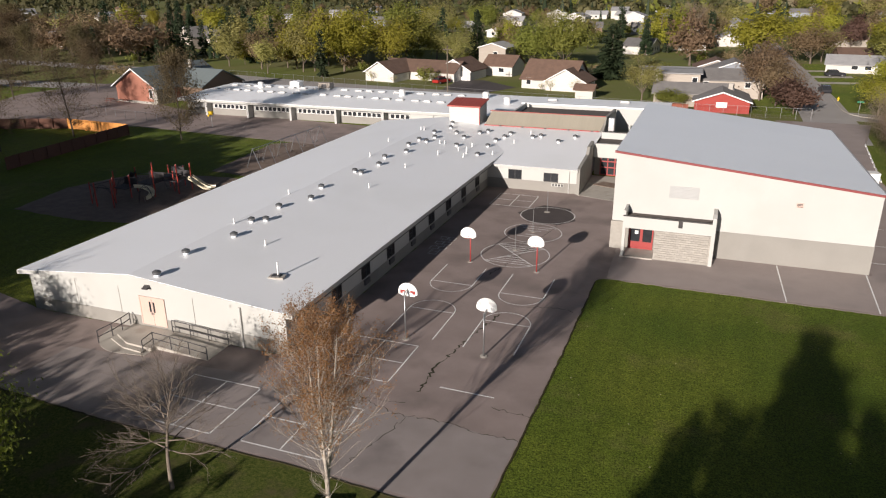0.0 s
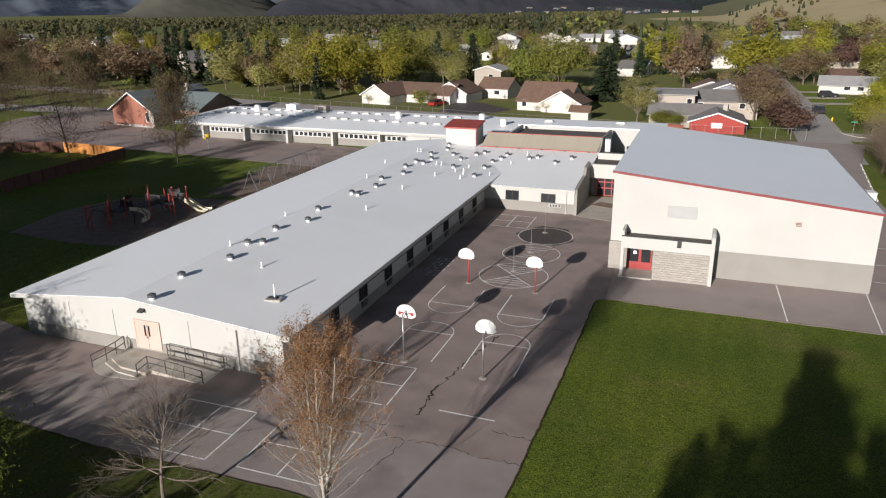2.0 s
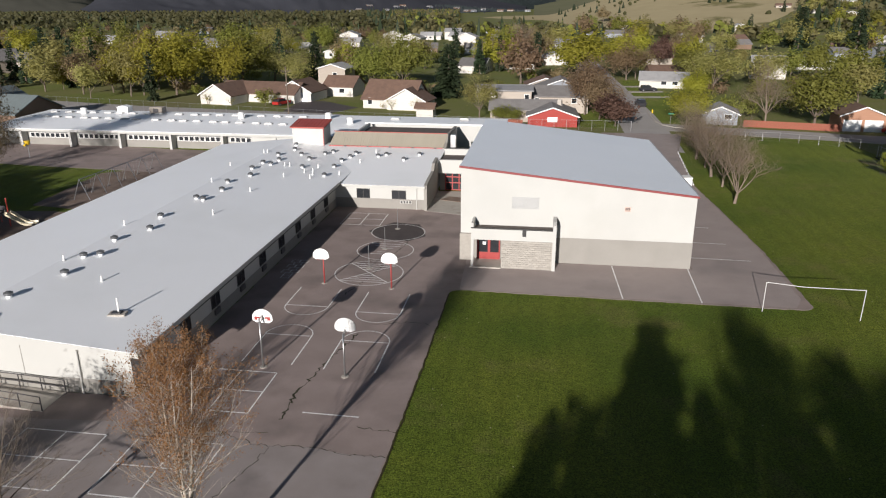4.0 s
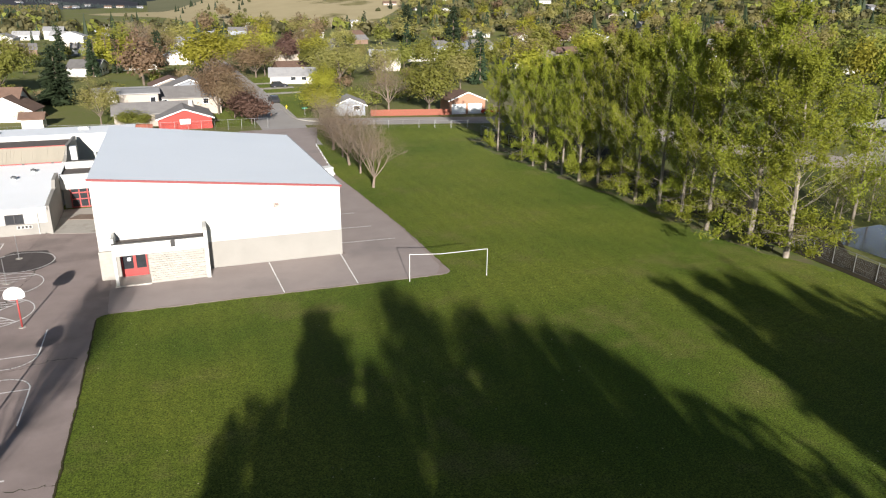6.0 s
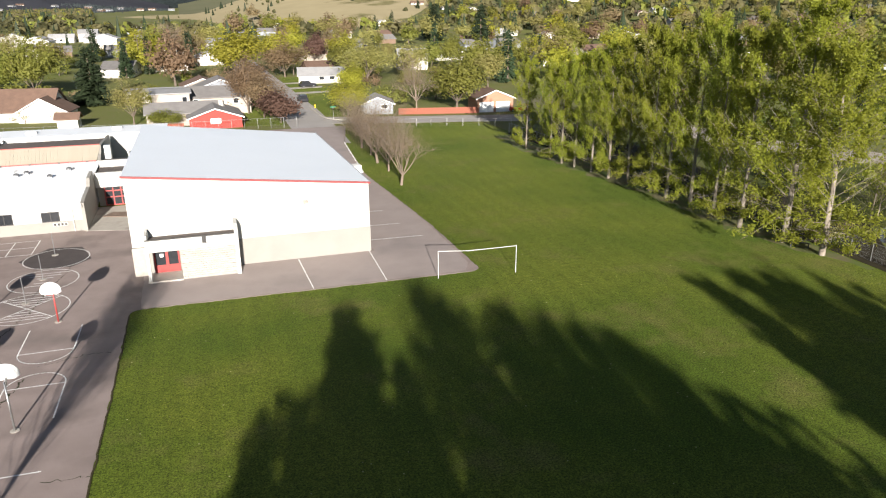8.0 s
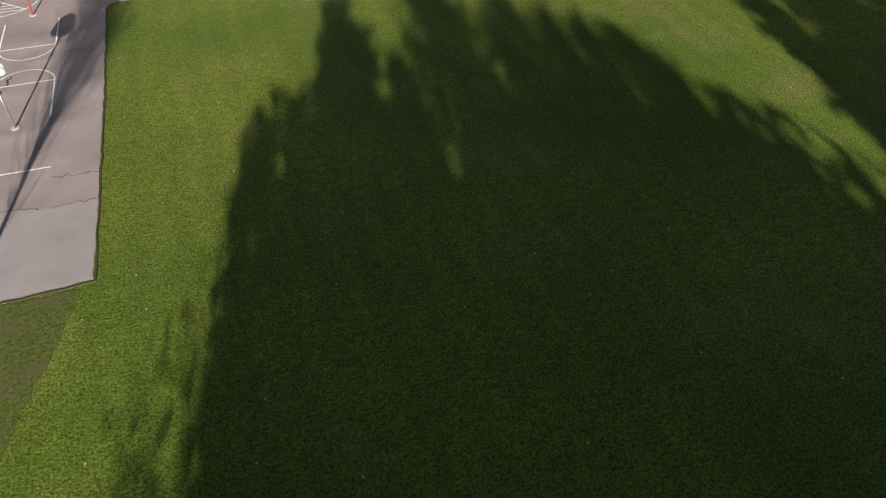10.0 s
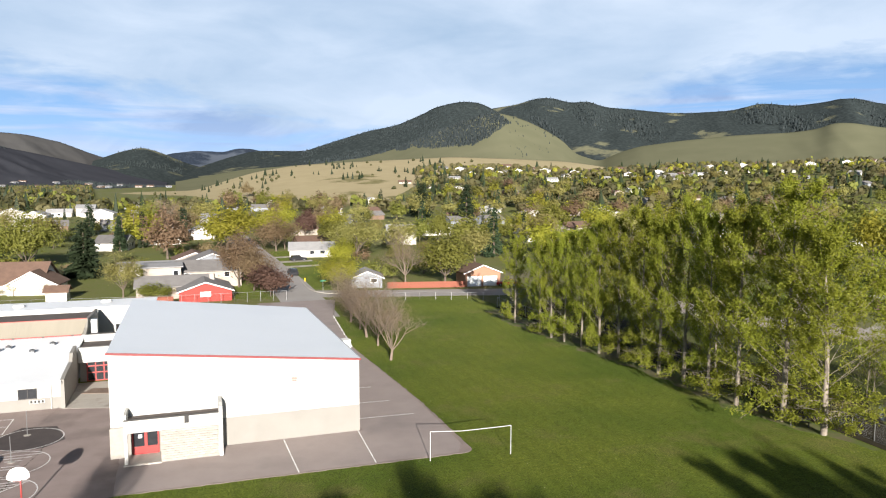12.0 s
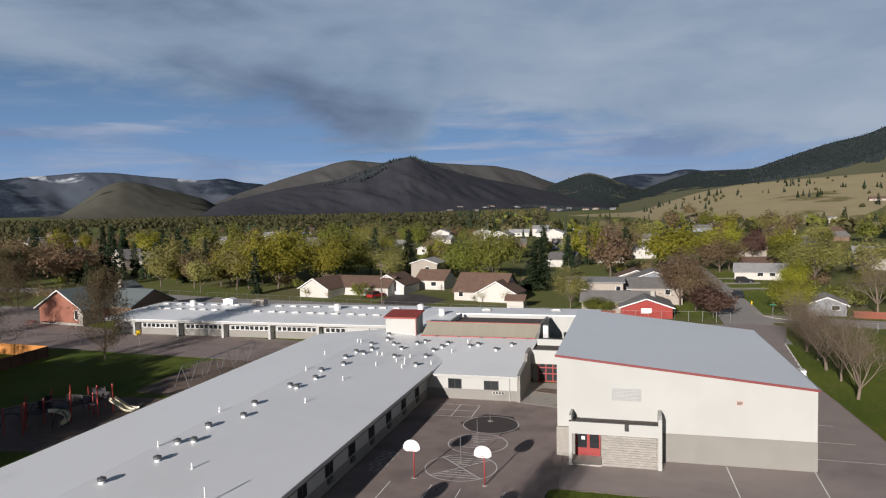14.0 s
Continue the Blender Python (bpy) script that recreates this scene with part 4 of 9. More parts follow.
def ground_z(x, y):
    return max(slope_z(GOLD, 560, 1150, x, y), slope_z(SLOPE, 400, 1000, x, y))


# ---- long classroom wing ----
def gable_z(x, z0, z1, x0, xr, x1):
    return z0 + (z1 - z0) * ((x - x0) / (xr - x0) if x < xr else (x1 - x) / (x1 - xr))


WX0, WX1, WY0, WY1, WR = -46.4, -24.3, 35.27, 98.6, -36.5
def wz(x):
    return gable_z(x, 3.1, 4.1, WX0, WR, WX1)


wing = thing("classroom_wing", "long low cream school wing with white roof", "school building", (-35, 69, 0))
O = (-35, 69, 0)
part("front_wall", MB(O).extrude([(WX0, WY0, 1.02), (WX1, WY0, 1.02), (WX1, WY0, wz(WX1)), (WR, WY0, wz(WR)), (WX0, WY0, wz(WX0))], (0, 0.3, 0)), CREAM, wing)
part("front_base", MB(O).box(WX0 - 0.03, WX1 + 0.03, WY0 - 0.03, WY0 + 0.3, 0, 1.02), TAN, wing, "tan painted wall base")
part("side_wall_west", MB(O).box(WX0, WX0 + 0.3, WY0 + 0.3, WY1, 0, 3.1), CREAM, wing)
RS = 0.14
roof = MB(O)
for y0, y1 in ((WY0 - 0.35, WY1),):
    for xa, xb in ((WX0 - 0.75, WR), (WR, WX1 + 0.75)):
        za, zb = wz(xa) + 0.02, wz(xb) + 0.02
        roof.extrude([(xa, y0, za), (xb, y0, zb), (xb, y0, zb + RS), (xa, y0, za + RS)], (0, y1 - y0, 0))
part("roof", roof, MEMBRANE, wing, "white membrane roof with patches")
part("front_fascia", MB(O).extrude([(WX0 - 0.78, WY0 - 0.38, wz(WX0 - 0.75) - 0.16), (WR, WY0 - 0.38, wz(WR) - 0.16), (WX1 + 0.78, WY0 - 0.38, wz(WX1 + 0.75) - 0.16),
                                    (WX1 + 0.78, WY0 - 0.38, wz(WX1 + 0.75) + 0.13), (WR, WY0 - 0.38, wz(WR) + 0.13), (WX0 - 0.78, WY0 - 0.38, wz(WX0 - 0.75) + 0.13)], (0, 0.05, 0)), CREAM, wing)
# east side: piers, window bays, band
part("side_wall_east", MB(O).box(WX1 - 0.3, WX1, WY0 + 0.3, WY1, 0, 3.05), CREAM, wing)
part("side_base_east", MB(O).box(WX1, WX1 + 0.03, WY0 + 0.3, 79.0, 0, 1.02), TAN, wing)
part("side_fascia_east", MB(O).box(WX1 + 0.7, WX1 + 0.78, WY0 - 0.35, 78.9, 2.86, 3.18), CREAM, wing)
part("drip_edge", MB(O).box(WX1 + 0.72, WX1 + 0.8, WY0 - 0.3, 78.9, 2.78, 2.86), BLACK, wing, "dark gutter edge")


def window_unit(name, parent, x0, x1, y0, y1, z0, z1, o, face, panes=2, frame_m=None, proud=0.03):
    """A framed window on a wall; face is the side that looks out: +x, -y or +y."""
    fm = frame_m or BLACK
    fr = MB(o)
    t = 0.07
    if face == "+x":
        w = part(name, MB(o).box(x0, x0 + proud * 0.5, y0, y1, z0, z1), GLASS, parent)
        fr.box(x0, x0 + proud, y0, y1, z0, z0 + t).box(x0, x0 + proud, y0, y1, z1 - t, z1)
        for i in range(panes + 1):
            y = y0 + (y1 - y0 - t) * i / panes
            fr.box(x0, x0 + proud, y, y + t, z0 + t, z1 - t)
    else:
        w = part(name, MB(o).box(x0, x1, y0 - proud * 0.5, y0, z0, z1), GLASS, parent)
        fr.box(x0, x1, y0 - proud, y0, z0, z0 + t).box(x0, x1, y0 - proud, y0, z1 - t, z1)
        for i in range(panes + 1):
            x = x0 + (x1 - x0 - t) * i / panes
            fr.box(x, x + t, y0 - proud, y0, z0 + t, z1 - t)
    part("window_frame", fr, fm, w)
    return w


for i in range(9):
    yc = 42.0 + i * 4.72
    window_unit("window", wing, WX1 + 0.002, 0, yc - 0.75, yc + 0.75, 1.1, 2.75, O, "+x", 2)
    part("wall_heater", MB(O).box(WX1 + 0.03, WX1 + 0.16, yc - 0.45, yc + 0.45, 0.55, 0.98), DARKRAIL, wing, "dark wall heater grille")
# entrance doors
dr = part("double_door", MB(O).box(-36.1, -34.1, WY0 - 0.06, WY0 - 0.002, 0.45, 2.5), PINK, wing, "faded pink steel double door")
part("door_frame", MB(O).box(-36.2, -36.1, WY0 - 0.08, WY0, 0.45, 2.6).box(-34.1, -34.0, WY0 - 0.08, WY0, 0.45, 2.6).box(-36.1, -34.1, WY0 - 0.08, WY0, 2.5, 2.6), PINK, dr)
for x in (-35.35, -35.02):
    part("door_light", MB(O).box(x, x + 0.15, WY0 - 0.07, WY0 - 0.05, 1.45, 2.25), GLASS, dr, "narrow dark glass light")
for x in (-35.2, -35.06):
    part("door_handle", MB(O).box(x, x + 0.05, WY0 - 0.13, WY0 - 0.06, 1.3, 1.42), STEEL, dr)
part("door_gap", MB(O).box(-35.11, -35.09, WY0 - 0.064, WY0 - 0.058, 0.45, 2.5), BLACK, dr)
part("wall_lamp", MB(O).prism([(-35.5, WY0 - 0.35), (-35.05, WY0 - 0.35), (-35.05, WY0), (-35.5, WY0)], 3.28, lambda x, y: 3.5 + (y - WY0) * 0.4), DARKRAIL, wing, "small hooded wall lamp")
for x in (-42.0, -38.0, -31.6, -27.7):
    part("wall_joint", MB(O).box(x, x + 0.05, WY0 - 0.012, WY0, 1.02, 3.05), TAN, wing)
part("downpipe", MB(O).tube((-27.75, WY0 - 0.08, 0), (-27.75, WY0 - 0.08, 3.0), 0.05), CREAM, wing)

# landing, steps and ramp
landing = thing("entrance_landing", "concrete entrance landing with steps and ramp", "landing", (-34, 33.5, 0))
OL = (-34, 33.5, 0)
part("platform", MB(OL).prism([(-36.9, 33.5), (-35.4, 32.75), (-33.2, 32.6), (-33.2, 35.2), (-37.0, 35.2)], 0, 0.30), CONCRETE, landing)
part("ramp", MB(OL).prism([(-33.2, 33.0), (-28.9, 32.9), (-28.9, 35.15), (-33.2, 35.15)], 0, lambda x, y: 0.30 if x < -33 else 0.05), CONCRETE, landing)
part("step", MB(OL).prism([(-37.1, 33.1), (-35.4, 32.35), (-33.7, 32.2), (-33.7, 32.6), (-35.4, 32.75), (-36.9, 33.5)], 0, 0.16), CONCRETE, landing)
part("apron", MB(OL).prism([(-33.3, 32.0), *arc(-35.6, 34.6, 2.9, -75, -180, 12), (-37.0, 35.2), (-36.6, 33.2), (-33.2, 33.0)], 0, 0.05), CONCRETE, landing, "rounded concrete apron")


def railing(pts, zs, label="dark steel handrail beside the ramp"):
    """Posts with two rails, along pts with the foot heights zs."""
    t = thing("handrail", label, "railing", (*pts[0], zs[0]), group="entrance railings")
    o = (*pts[0], zs[0])
    for (x, y), z in zip(pts, zs):
        part("post", MB(o).tube((x, y, z), (x, y, z + 0.92), 0.035), DARKRAIL, t)
    for h in (0.45, 0.92):
        part("rail", MB(o).pipe([(x, y, z + h) for (x, y), z in zip(pts, zs)], 0.035), DARKRAIL, t)


railing([(-33.4, 35.0), (-31.9, 35.0), (-30.4, 35.0), (-28.8, 35.0)], [0.30, 0.24, 0.15, 0.05])
railing([(-33.6, 32.3), (-33.4, 33.1), (-31.9, 33.05), (-30.4, 33.0), (-28.95, 32.95)], [0.06, 0.30, 0.24, 0.15, 0.05])
railing([(-37.1, 35.0), (-37.0, 34.1), (-37.0, 33.2), (-37.5, 32.4)], [0.30, 0.30, 0.28, 0.05])

# ---- cross wing ----
cross = thing("cross_wing", "low cream classroom wing with two dark windows", "school building", (-19, 88, 0))
OC = (-19, 88, 0)
CX0, CX1, CY0, CY1 = -24.3, -13.65, 79.0, 98.4
part("front_wall", MB(OC).box(CX0, CX1, CY0, CY0 + 0.3, 1.2, 2.75), CREAM, cross)
part("front_base", MB(OC).box(CX0, CX1, CY0 - 0.03, CY0 + 0.3, 0, 1.2), TAN, cross, "tan block wall base")
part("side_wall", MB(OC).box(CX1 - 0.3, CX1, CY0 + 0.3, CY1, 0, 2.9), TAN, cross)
part("roof", MB(OC).extrude([(CX0 - 8, CY0 - 0.6, 2.75), (CX0 - 8, CY1, 3.75), (CX0 - 8, CY1, 3.9), (CX0 - 8, CY0 - 0.6, 2.95)], (CX1 + 0.25 - CX0 + 8 - 0.2, 0, 0)), MEMBRANE, cross, "white membrane roof")
part("front_fascia", MB(OC).box(CX0 + 0.8, CX1 + 0.1, CY0 - 0.65, CY0 - 0.6, 2.68, 2.94), CREAM, cross)
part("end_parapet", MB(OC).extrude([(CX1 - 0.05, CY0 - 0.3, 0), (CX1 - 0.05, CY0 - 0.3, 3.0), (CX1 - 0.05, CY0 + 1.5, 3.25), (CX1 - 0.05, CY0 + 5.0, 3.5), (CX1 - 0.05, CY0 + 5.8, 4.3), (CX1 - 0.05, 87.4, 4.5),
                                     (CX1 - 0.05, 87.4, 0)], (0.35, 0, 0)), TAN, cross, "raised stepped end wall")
window_unit("window", cross, -21.75, -20.15, CY0, 0, 1.2, 2.35, OC, "-y", 2)
window_unit("window", cross, -17.55, -15.85, CY0, 0, 1.2, 2.25, OC, "-y", 2)
vent = part("wall_vent", MB(OC).box(-16.6, -15.2, CY0 - 0.05, CY0 - 0.03, 0.72, 1.05), CREAM, cross, "block wall vent")
for i in range(4):
    part("slot", MB(OC).box(-16.5 + i * 0.34, -16.28 + i * 0.34, CY0 - 0.056, CY0 - 0.05, 0.76, 1.01), BLACK, vent)
part("downpipe", MB(OC).tube((-14.6, CY0 - 0.1, 0.0), (-14.6, CY0 - 0.1, 2.7), 0.05), CREAM, cross)

# ---- entrance link ----
link = thing("entrance_link", "cream entrance link with red glazed doors", "school building", (-10.6, 91, 0))
OK_ = (-10.6, 91, 0)
part("header_wall", MB(OK_).box(-13.3, -7.6, 87.4, 87.8, 2.5, 4.2), CREAM, link)
part("back_wall", MB(OK_).box(-13.3, -7.6, 88.6, 88.9, 0, 2.5), TAN, link)
part("flat_roof", MB(OK_).box(-13.3, -7.6, 87.8, 98.0, 3.5, 3.7), GRAVELROOF, link, "dark flat roof behind a parapet")
part("roof_step", MB(OK_).box(-13.3, -7.6, 93.0, 93.4, 3.7, 4.5), CREAM, link)
part("scupper", MB(OK_).box(-9.6, -9.2, 87.37, 87.4, 3.3, 4.2), BLACK, link)
ed = part("glazed_door", MB(OK_).box(-12.6, -9.0, 88.5, 88.55, 0.06, 2.3), GLASS, link, "red-framed glazed doors")
for x in (-12.6, -11.72, -10.85, -9.95, -9.1):
    part("stile", MB(OK_).box(x, x + 0.12, 88.42, 88.5, 0.06, 2.4), RED, ed)
for z in (0.06, 1.0, 1.75, 2.3):
    part("rail", MB(OK_).box(-12.48, -9.1, 88.43, 88.5, z, z + 0.12), RED, ed)

# ---- gymnasium ----
gym = thing("gymnasium", "tall cream gymnasium with red-edged grey shed roof", "school building", (3, 77, 0))
OG = (3, 77, 0)
GX0, GX1, GY0, GY1 = -7.55, 13.37, 63.05, 90.1
GXB = 12.4  # the east side runs in towards the back
def gz(x):
    return 8.93 + (6.83 - 8.93) * (x - GX0) / (GX1 - GX0)


part("front_wall", MB(OG).extrude([(GX0, GY0, 2.5), (GX1, GY0, 2.5), (GX1, GY0, gz(GX1) - 0.12), (GX0, GY0, gz(GX0) - 0.12)], (0, 0.35, 0)), CREAM, gym)
part("front_base", MB(OG).box(GX0 - 0.03, GX1 + 0.03, GY0 - 0.03, GY0 + 0.35, 0, 2.5), TAN, gym, "tan painted wall base")
part("east_wall", MB(OG).prism([(GX1 - 0.35, GY0 + 0.35), (GX1, GY0 + 0.35), (GXB, GY1), (GXB - 0.35, GY1)], 2.5, gz(GX1) - 0.12), CREAM, gym)
part("east_base", MB(OG).prism([(GX1 - 0.35, GY0 + 0.35), (GX1 + 0.03, GY0 + 0.35), (GXB + 0.03, GY1), (GXB - 0.35, GY1)], 0, 2.5), TAN, gym)
part("west_wall", MB(OG).box(GX0, GX0 + 0.35, GY0 + 0.35, GY1, 0, gz(GX0) - 0.12), CREAM, gym)
part("back_wall", MB(OG).extrude([(GX0, GY1, 0), (GXB, GY1, 0), (GXB, GY1, gz(GX1) - 0.12), (GX0, GY1, gz(GX0) - 0.12)], (0, 0.35, 0)), CREAM, gym)
def gym_roof_z(x, y):
    """The roof's height: one slope that warps with the splayed side."""
    k = (y - GY0) / (GY1 - GY0)
    return 8.93 + (6.83 - 8.93) * (x - GX0) / (GX1 + (GXB - GX1) * k - GX0)


gym_edge = [(GX0 - 0.12, GY0 - 0.1), (3, GY0 - 0.1), (GX1 + 0.12, GY0 - 0.1), (GXB + 0.12, GY1 + 0.4), (3, GY1 + 0.4), (GX0 - 0.12, GY1 + 0.4)]
part("roof", MB(OG).prism([gym_edge[0], gym_edge[1], gym_edge[4], gym_edge[5]], lambda x, y: gym_roof_z(x, y) - 0.12, gym_roof_z)
     .prism(gym_edge[1:5], lambda x, y: gym_roof_z(x, y) - 0.12, gym_roof_z), GYMROOF, gym, "pale grey membrane shed roof")
part("red_trim", MB(OG).extrude([(GX0 - 0.16, GY0 - 0.14, gz(GX0 - 0.16) - 0.16), (GX1 + 0.16, GY0 - 0.14, gz(GX1 + 0.16) - 0.16), (GX1 + 0.16, GY0 - 0.14, gz(GX1 + 0.16) + 0.03),
                                 (GX0 - 0.16, GY0 - 0.14, gz(GX0 - 0.16) + 0.03)], (0, 0.08, 0)), REDTRIM, gym, "red metal roof edge")
part("side_trim", MB(OG).prism([(GX1 + 0.12, GY0 - 0.05), (GX1 + 0.18, GY0 - 0.05), (GXB + 0.18, GY1 + 0.4), (GXB + 0.12, GY1 + 0.4)], gz(GX1) - 0.2, gz(GX1) + 0.06), STEEL, gym)
lou = part("wall_louvre", MB(OG).box(-2.85, -0.4, GY0 - 0.012, GY0 - 0.002, 5.1, 6.2), LOUVRE, gym, "painted-over wall louvre")
for i in range(9):
    part("slat", MB(OG).box(-2.85, -1.68, GY0 - 0.06, GY0 - 0.012, 5.14 + i * 0.12, 5.19 + i * 0.12), LOUVRE, lou)
    part("slat", MB(OG).box(-1.58, -0.4, GY0 - 0.06, GY0 - 0.012, 5.14 + i * 0.12, 5.19 + i * 0.12), LOUVRE, lou)
vb = part("vent_hood", MB(OG).box(7.2, 7.75, GY0 - 0.1, GY0 - 0.002, 5.22, 5.62), PINK, gym, "small brown wall vent")
for z in (5.28, 5.4, 5.5):
    part("slot", MB(OG).box(7.26, 7.69, GY0 - 0.106, GY0 - 0.1, z, z + 0.06), BLACK, vb)
part("west_pier", MB(OG).box(GX0 - 0.05, -6.5, GY0 - 0.3, GY0 - 0.03, 0, 2.6), BLOCK, gym, "split block pier")

# porch
porch = thing("gym_porch", "flat-roofed block porch with red doors", "porch", (-2.7, 62, 0))
OP = (-2.7, 62, 0)
PX0, PX1, PY0 = -6.35, 0.95, 60.8
part("fascia", MB(OP).box(PX0, PX1, PY0, PY0 + 0.2, 2.72, 3.75), CREAM, porch)
part("west_fascia", MB(OP).box(PX0, PX0 + 0.2, PY0 + 0.2, GY0 - 0.04, 2.72, 4.2), CREAM, porch)
part("east_wall", MB(OP).extrude([(PX1, PY0 - 0.08, 0), (PX1, GY0 - 0.04, 0), (PX1, GY0 - 0.04, 4.5), (PX1, PY0 + 0.5, 4.5), (PX1, PY0 - 0.08, 4.3)], (0.3, 0, 0)), CREAM, porch, "projecting cream side wall")
part("roof", MB(OP).box(PX0 + 0.2, PX1, PY0 + 0.2, GY0 - 0.04, 3.3, 3.45), GRAVELROOF, porch, "dark flat roof")
part("parapet_cap", MB(OP).box(PX0, PX1, PY0 - 0.03, PY0 + 0.23, 3.75, 3.81), BLACK, porch)
part("scupper", MB(OP).box(-1.75, -1.4, PY0 - 0.02, PY0 - 0.002, 3.15, 3.74), BLACK, porch, "dark scupper")
part("column", MB(OP).box(PX0, PX0 + 0.25, PY0, PY0 + 0.25, 0.02, 2.72), CREAM, porch)
# courses of split block with quoin ends
blk = [MB().box(0.006, 0.394, -0.055, 0, 0.006, 0.194).data("block", BLOCK), MB().box(0.006, 0.194, -0.055, 0, 0.006, 0.194).data("block", BLOCK), MB().box(0.006, 0.394, -0.085, 0, 0.006, 0.194).data("block", BLOCK)]
porch_blocks = []
for row in range(13):
    z, x = 0.1 + row * 0.2, -3.6
    while x < PX1 - 0.05:
        first, last = x < -3.55, x > PX1 - 0.62
        half = (row % 2 and first) or (PX1 - x < 0.39)
        k = 1 if half else 2 if (first or last) and row % 2 == 0 else 0
        porch_blocks.append((k, x, z))
        x += 0.2 if half else 0.4
for k, x, z in porch_blocks:
    part("block", blk[k], None, porch, at=(x - OP[0], PY0 + 0.06 - OP[1], z))
part("core_wall", MB(OP).box(-3.6, PX1, PY0 + 0.06, PY0 + 0.25, 0.02, 2.72), TAN, porch)
part("return_wall", MB(OP).box(-3.6, -3.4, PY0 + 0.25, GY0 - 0.04, 0.02, 2.72), TAN, porch)
part("slab", MB(OP).box(PX0 - 0.1, -3.6, PY0 - 0.15, GY0 - 0.04, 0.0, 0.16), CONCRETE, porch)
pd = part("double_door", MB(OP).box(-5.9, -3.9, GY0 - 0.12, GY0 - 0.06, 0.16, 2.35), GLASS, porch, "red-framed glazed double doors")
for x in (-5.95, -4.98, -4.86, -3.95):
    part("stile", MB(OP).box(x, x + 0.12, GY0 - 0.2, GY0 - 0.12, 0.16, 2.45), RED, pd)
for z in (0.16, 0.7, 2.33):
    part("rail", MB(OP).box(-5.83, -3.95, GY0 - 0.19, GY0 - 0.12, z, z + 0.13), RED, pd)
part("door_panel", MB(OP).box(-5.83, -3.95, GY0 - 0.16, GY0 - 0.12, 0.29, 0.7), RED, pd)
part("notice", MB(OP).box(-5.45, -5.15, GY0 - 0.175, GY0 - 0.165, 1.55, 1.85), WHITE, pd, "white paper notice")

# ---- tower, sloped clerestory, back buildings ----
cler = thing("clerestory", "tan panelled clerestory with red sill line", "school building", (-22, 98, 0))
OT = (-22, 98, 0)
part("panel_wall", MB(OT).extrude([(-30.3, 96.6, 3.7), (-29.8, 98.6, 5.5), (-29.8, 99.0, 5.5), (-30.3, 99.0, 3.0), (-30.3, 96.6, 3.0)], (16.2, 0, 0)), TANPANEL, cler)
for i in range(40):
    x = -29.9 + i * 0.405
    part("panel_rib", MB(OT).extrude([(x, 96.58, 3.72), (x, 98.58, 5.5), (x, 98.62, 5.5), (x, 96.62, 3.72)], (0.05, 0, 0)), TANPANEL, cler)
part("red_sill", MB(OT).box(-30.3, -14.1, 96.45, 96.58, 3.78, 3.92), RED, cler, "red metal sill")
part("red_cap", MB(OT).box(-30.0, -13.7, 98.52, 98.75, 5.5, 5.58), REDROOF, cler)
for i in range(5):
    part("roof_drain", MB(OT).box(-28 + i * 3.2, -27.75 + i * 3.2, 96.3, 96.45, 3.7, 3.95), BLACK, cler)
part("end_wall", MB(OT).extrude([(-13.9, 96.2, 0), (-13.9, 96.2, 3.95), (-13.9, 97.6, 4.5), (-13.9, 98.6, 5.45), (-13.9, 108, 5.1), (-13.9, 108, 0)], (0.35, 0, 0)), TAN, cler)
part("flat_roof", MB(OT).box(-27, -13.9, 99.0, 108, 4.5, 4.7), GRAVELROOF, cler, "dark flat gravel roof")
part("west_wall", MB(OT).box(-27.3, -27, 99.0, 108, 3, 5.3), CREAM, cler)
part("roof_cabinet", MB(OT).box(-13.2, -12.5, 98.2, 99.0, 3.7, 5.4), STEEL, cler)
tower = thing("roof_tower", "cream stair tower with red metal roof", "roof tower", (-33.2, 98, 3))
OW = (-33.2, 98, 3)
part("tower_wall", MB(OW).prism([(-35.5, 96.5), (-31.0, 96.5), (-31.0, 100), (-35.5, 100)], 3.0, lambda x, y: 6.25 + (y - 96.5) * 0.14), CREAM, tower)
part("tower_roof", MB(OW).extrude([(-35.75, 96.2, 6.22), (-35.75, 100.3, 6.8), (-35.75, 100.3, 6.95), (-35.75, 96.2, 6.4)], (5.0, 0, 0)), REDROOF, tower, "red metal shed roof")
part("corner_trim", MB(OW).box(-31.02, -30.92, 96.42, 96.52, 3.6, 6.25), RED, tower)
for i in range(10):
    x = -35.7 + i * 0.53
    part("seam", MB(OW).extrude([(x, 96.2, 6.4), (x, 100.3, 6.95), (x, 100.3, 7.0), (x, 96.2, 6.45)], (0.04, 0, 0)), REDROOF, tower)
back = thing("back_wing", "long flat cream school wing with white roof", "school building", (-60, 118, 0))
OB = (-60, 118, 0)
part("wall", MB(OB).box(-93, -28, 110.2, 125.6, 0, 2.75), CREAM, back)
part("wall_base", MB(OB).box(-93.03, -28, 110.15, 110.2, 0, 1.2), TAN, back, "tan block wall base")
def back_roof_z(y):
    return float(np.interp(y, [108.6, 117, 126.2], [2.95, 3.4, 3.55]))


part("roof", MB(OB).extrude([(-94, 108.6, 2.95), (-94, 117, 3.4), (-94, 126.2, 3.55), (-94, 126.2, 2.9), (-94, 110.2, 2.5), (-94, 108.6, 2.62)], (66, 0, 0)), MEMBRANE, back, "white membrane roof")
part("soffit_band", MB(OB).box(-94, -28, 108.54, 108.6, 2.5, 2.9), CREAM, back)
part("east_block", MB(OB).box(-28, -6.5, 109.4, 116, 0, 4.95), CREAM, back)
